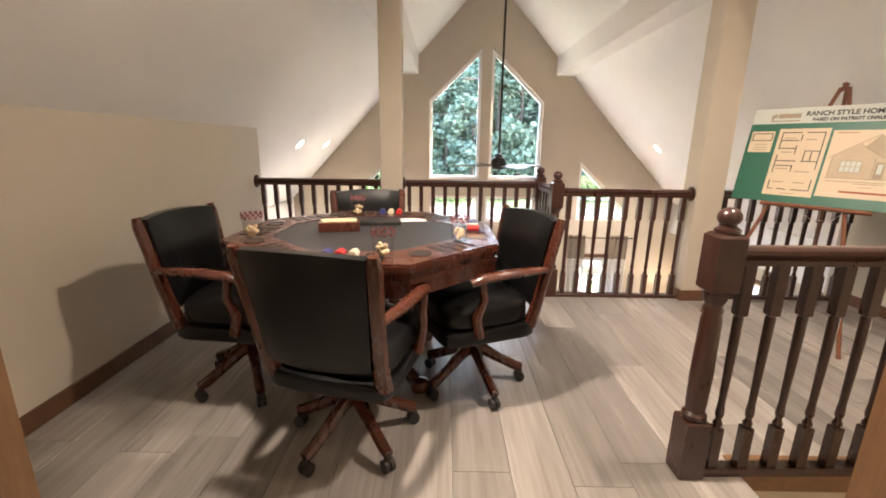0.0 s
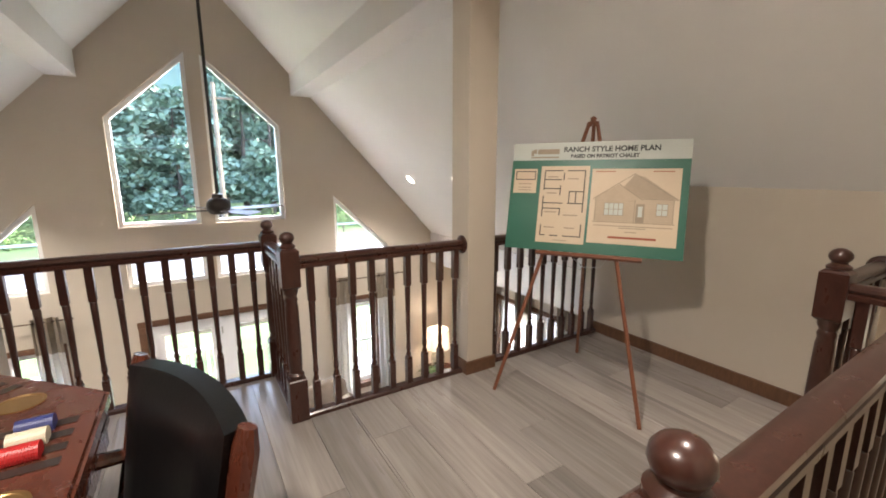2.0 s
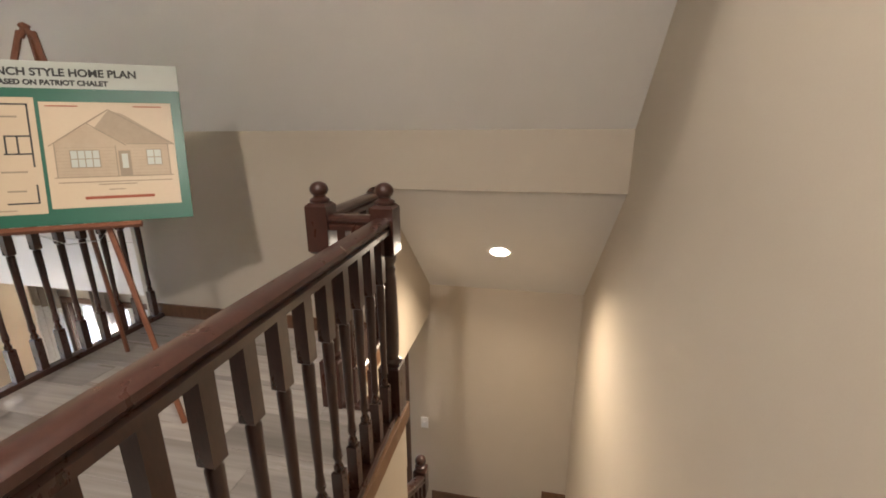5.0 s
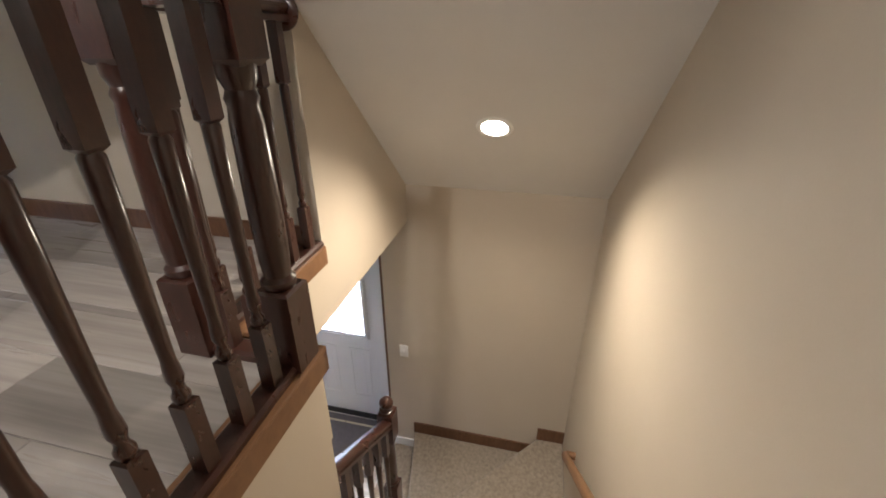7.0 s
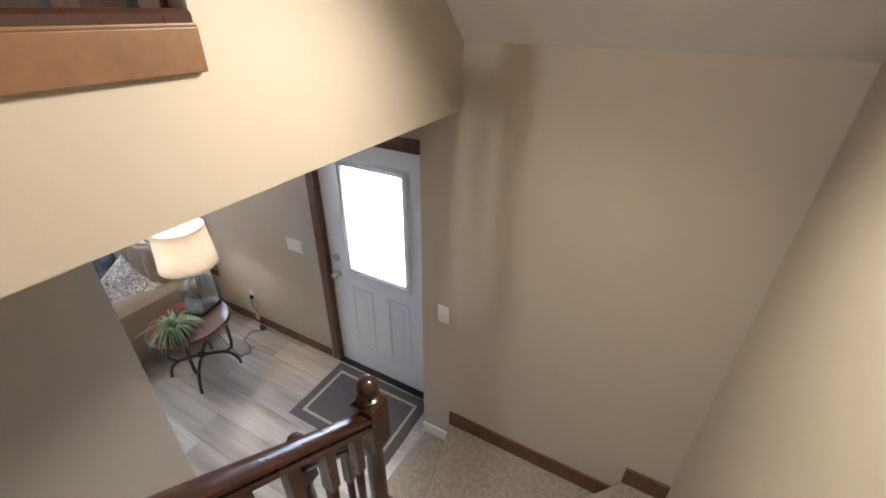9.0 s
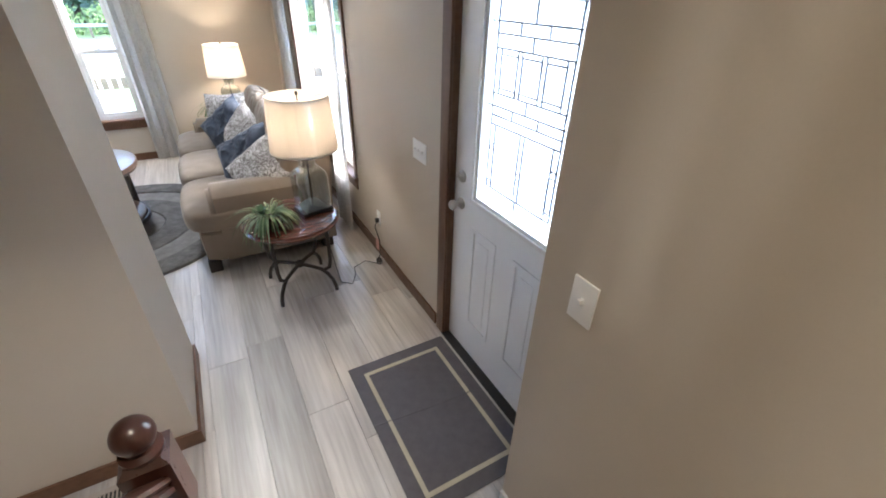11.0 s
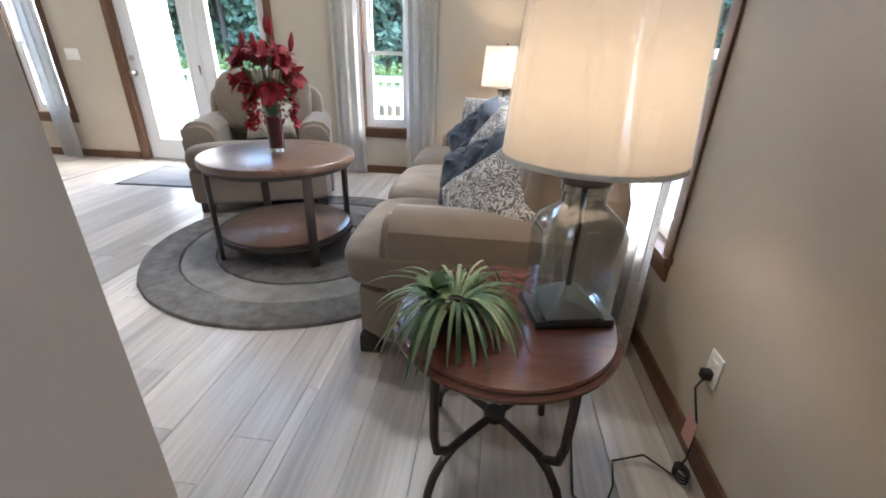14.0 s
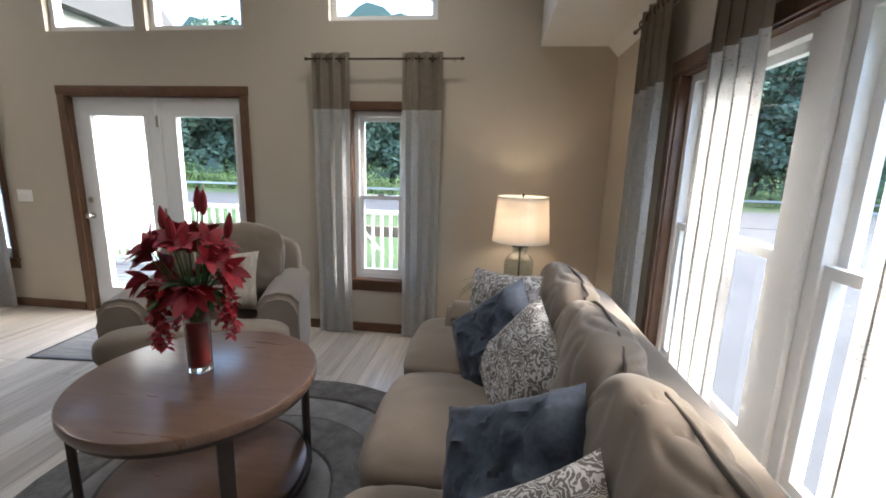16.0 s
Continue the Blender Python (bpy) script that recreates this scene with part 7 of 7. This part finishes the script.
for k in range(40):
    bm = bmesh.new()
    box(bm, -60 + k * 3 - 0.06, -60 + k * 3 + 0.06, 34.25, 34.35, 0, 0.75)
    part("post", bm, TIMBER, gr, smooth=False)
up = thing("utility_pole", pose(3.6, 36.0, ZG), "pale utility pole with wires over the road", "utility pole")
bm = bmesh.new()
tube(bm, [(0, 0, -0.1), (0, 0, 11)], 0.17, seg=12, taper=[1.1, 0.8])
part("pole", bm, TIMBER, up)
bm = bmesh.new()
box(bm, -1.2, 1.2, -0.06, 0.06, 9.9, 10.05)
part("cross_arm", bm, TIMBER, up, smooth=False)
for z in (10.0, 9.0, 7.2, 6.4):
    bm = bmesh.new()
    tube(bm, [(-60, 0, z + 1.5), (-30, 0, z - 0.3), (0, -0.1, z), (30, 0, z - 0.3), (60, 0, z + 1.5)], 0.02, seg=5)
    part("wire", bm, BLACK, up)
tr_ = thing("timber_barrier", pose(5.2, 13.2, ZG), "low weathered timber barrier with a small dark sign", "barrier")
bm = bmesh.new()
box(bm, -4, 4, -0.08, 0.08, 0.75, 0.98, bevel=0.01)
part("beam", bm, TIMBER, tr_)
for x in (-3.6, 0, 3.6):
    bm = bmesh.new()
    box(bm, x - 0.08, x + 0.08, -0.07, 0.07, 0, 0.76)
    part("post", bm, TIMBER, tr_, smooth=False)

# ---------- floor planks, laid last ----------
PW, PL = 0.213, 1.22
plank_meshes = {}


def plank(w, l, mat):
    key = (round(w, 3), round(l, 3), mat.name)
    if key not in plank_meshes:
        bm = bmesh.new()
        c = 0.0014
        lo = [bm.verts.new(p) for p in ((0, 0, -0.012), (w, 0, -0.012), (w, l, -0.012), (0, l, -0.012))]
        mid = [bm.verts.new((v.co.x, v.co.y, -c)) for v in lo]
        hi = [bm.verts.new((x, y, 0)) for x, y in ((c, c), (w - c, c), (w - c, l - c), (c, l - c))]
        for a, b in ((lo, mid), (mid, hi)):
            for k in range(4):
                bm.faces.new((a[k], a[(k + 1) % 4], b[(k + 1) % 4], b[k]))
        bm.faces.new(hi)
        plank_meshes[key] = finish("plank", bm, mat)
    return plank_meshes[key]


def lay(parent, x0, x1, y0, y1, z, mat, xref, seed):
    """Planks along y between the limits, with staggered ends."""
    rnd = random.Random(seed)
    k = math.floor((x0 - xref) / PW)
    while xref + k * PW < x1 - 0.005:
        a, b = max(x0, xref + k * PW), min(x1, xref + (k + 1) * PW)
        k += 1
        if b - a < 0.01:
            continue
        y = y0 - rnd.uniform(0.05, 1.15)
        while y < y1 - 0.01:
            c, d = max(y0, y), min(y1, y + PL)
            y += PL
            if d - c < 0.02:
                continue
            ob = new("plank", plank(b - a - 0.0011, d - c - 0.0011, mat))
            ob.parent = parent
            ob.location = (a, c, z)


lower, upper = bpy.data.objects["floor"], bpy.data.objects["loft_floor"]
lay(lower, 4.073, XE, 2.0, YG, 0.0, PLANK, 4.341, 1)
lay(lower, XW, 4.073, 1.62, 2.99, 0.0, PLANK, 4.341, 2)
lay(lower, XW, 4.073, 3.6, YG, 0.0, PLANK, 4.341, 3)
lay(upper, XKL, 1.75, YS, 3.98, ZL, PLANK_UP_DIM, 1.75, 4)
lay(upper, 1.75, 1.95, YS, 3.40, ZL, PLANK_UP_DIM, 1.75, 5)
lay(upper, 1.95, 3.42, 1.50, 3.40, ZL, PLANK_UP_DIM, 1.75, 6)
lay(upper, 3.42, XK, 1.79, 3.40, ZL, PLANK_UP_DIM, 1.75, 7)
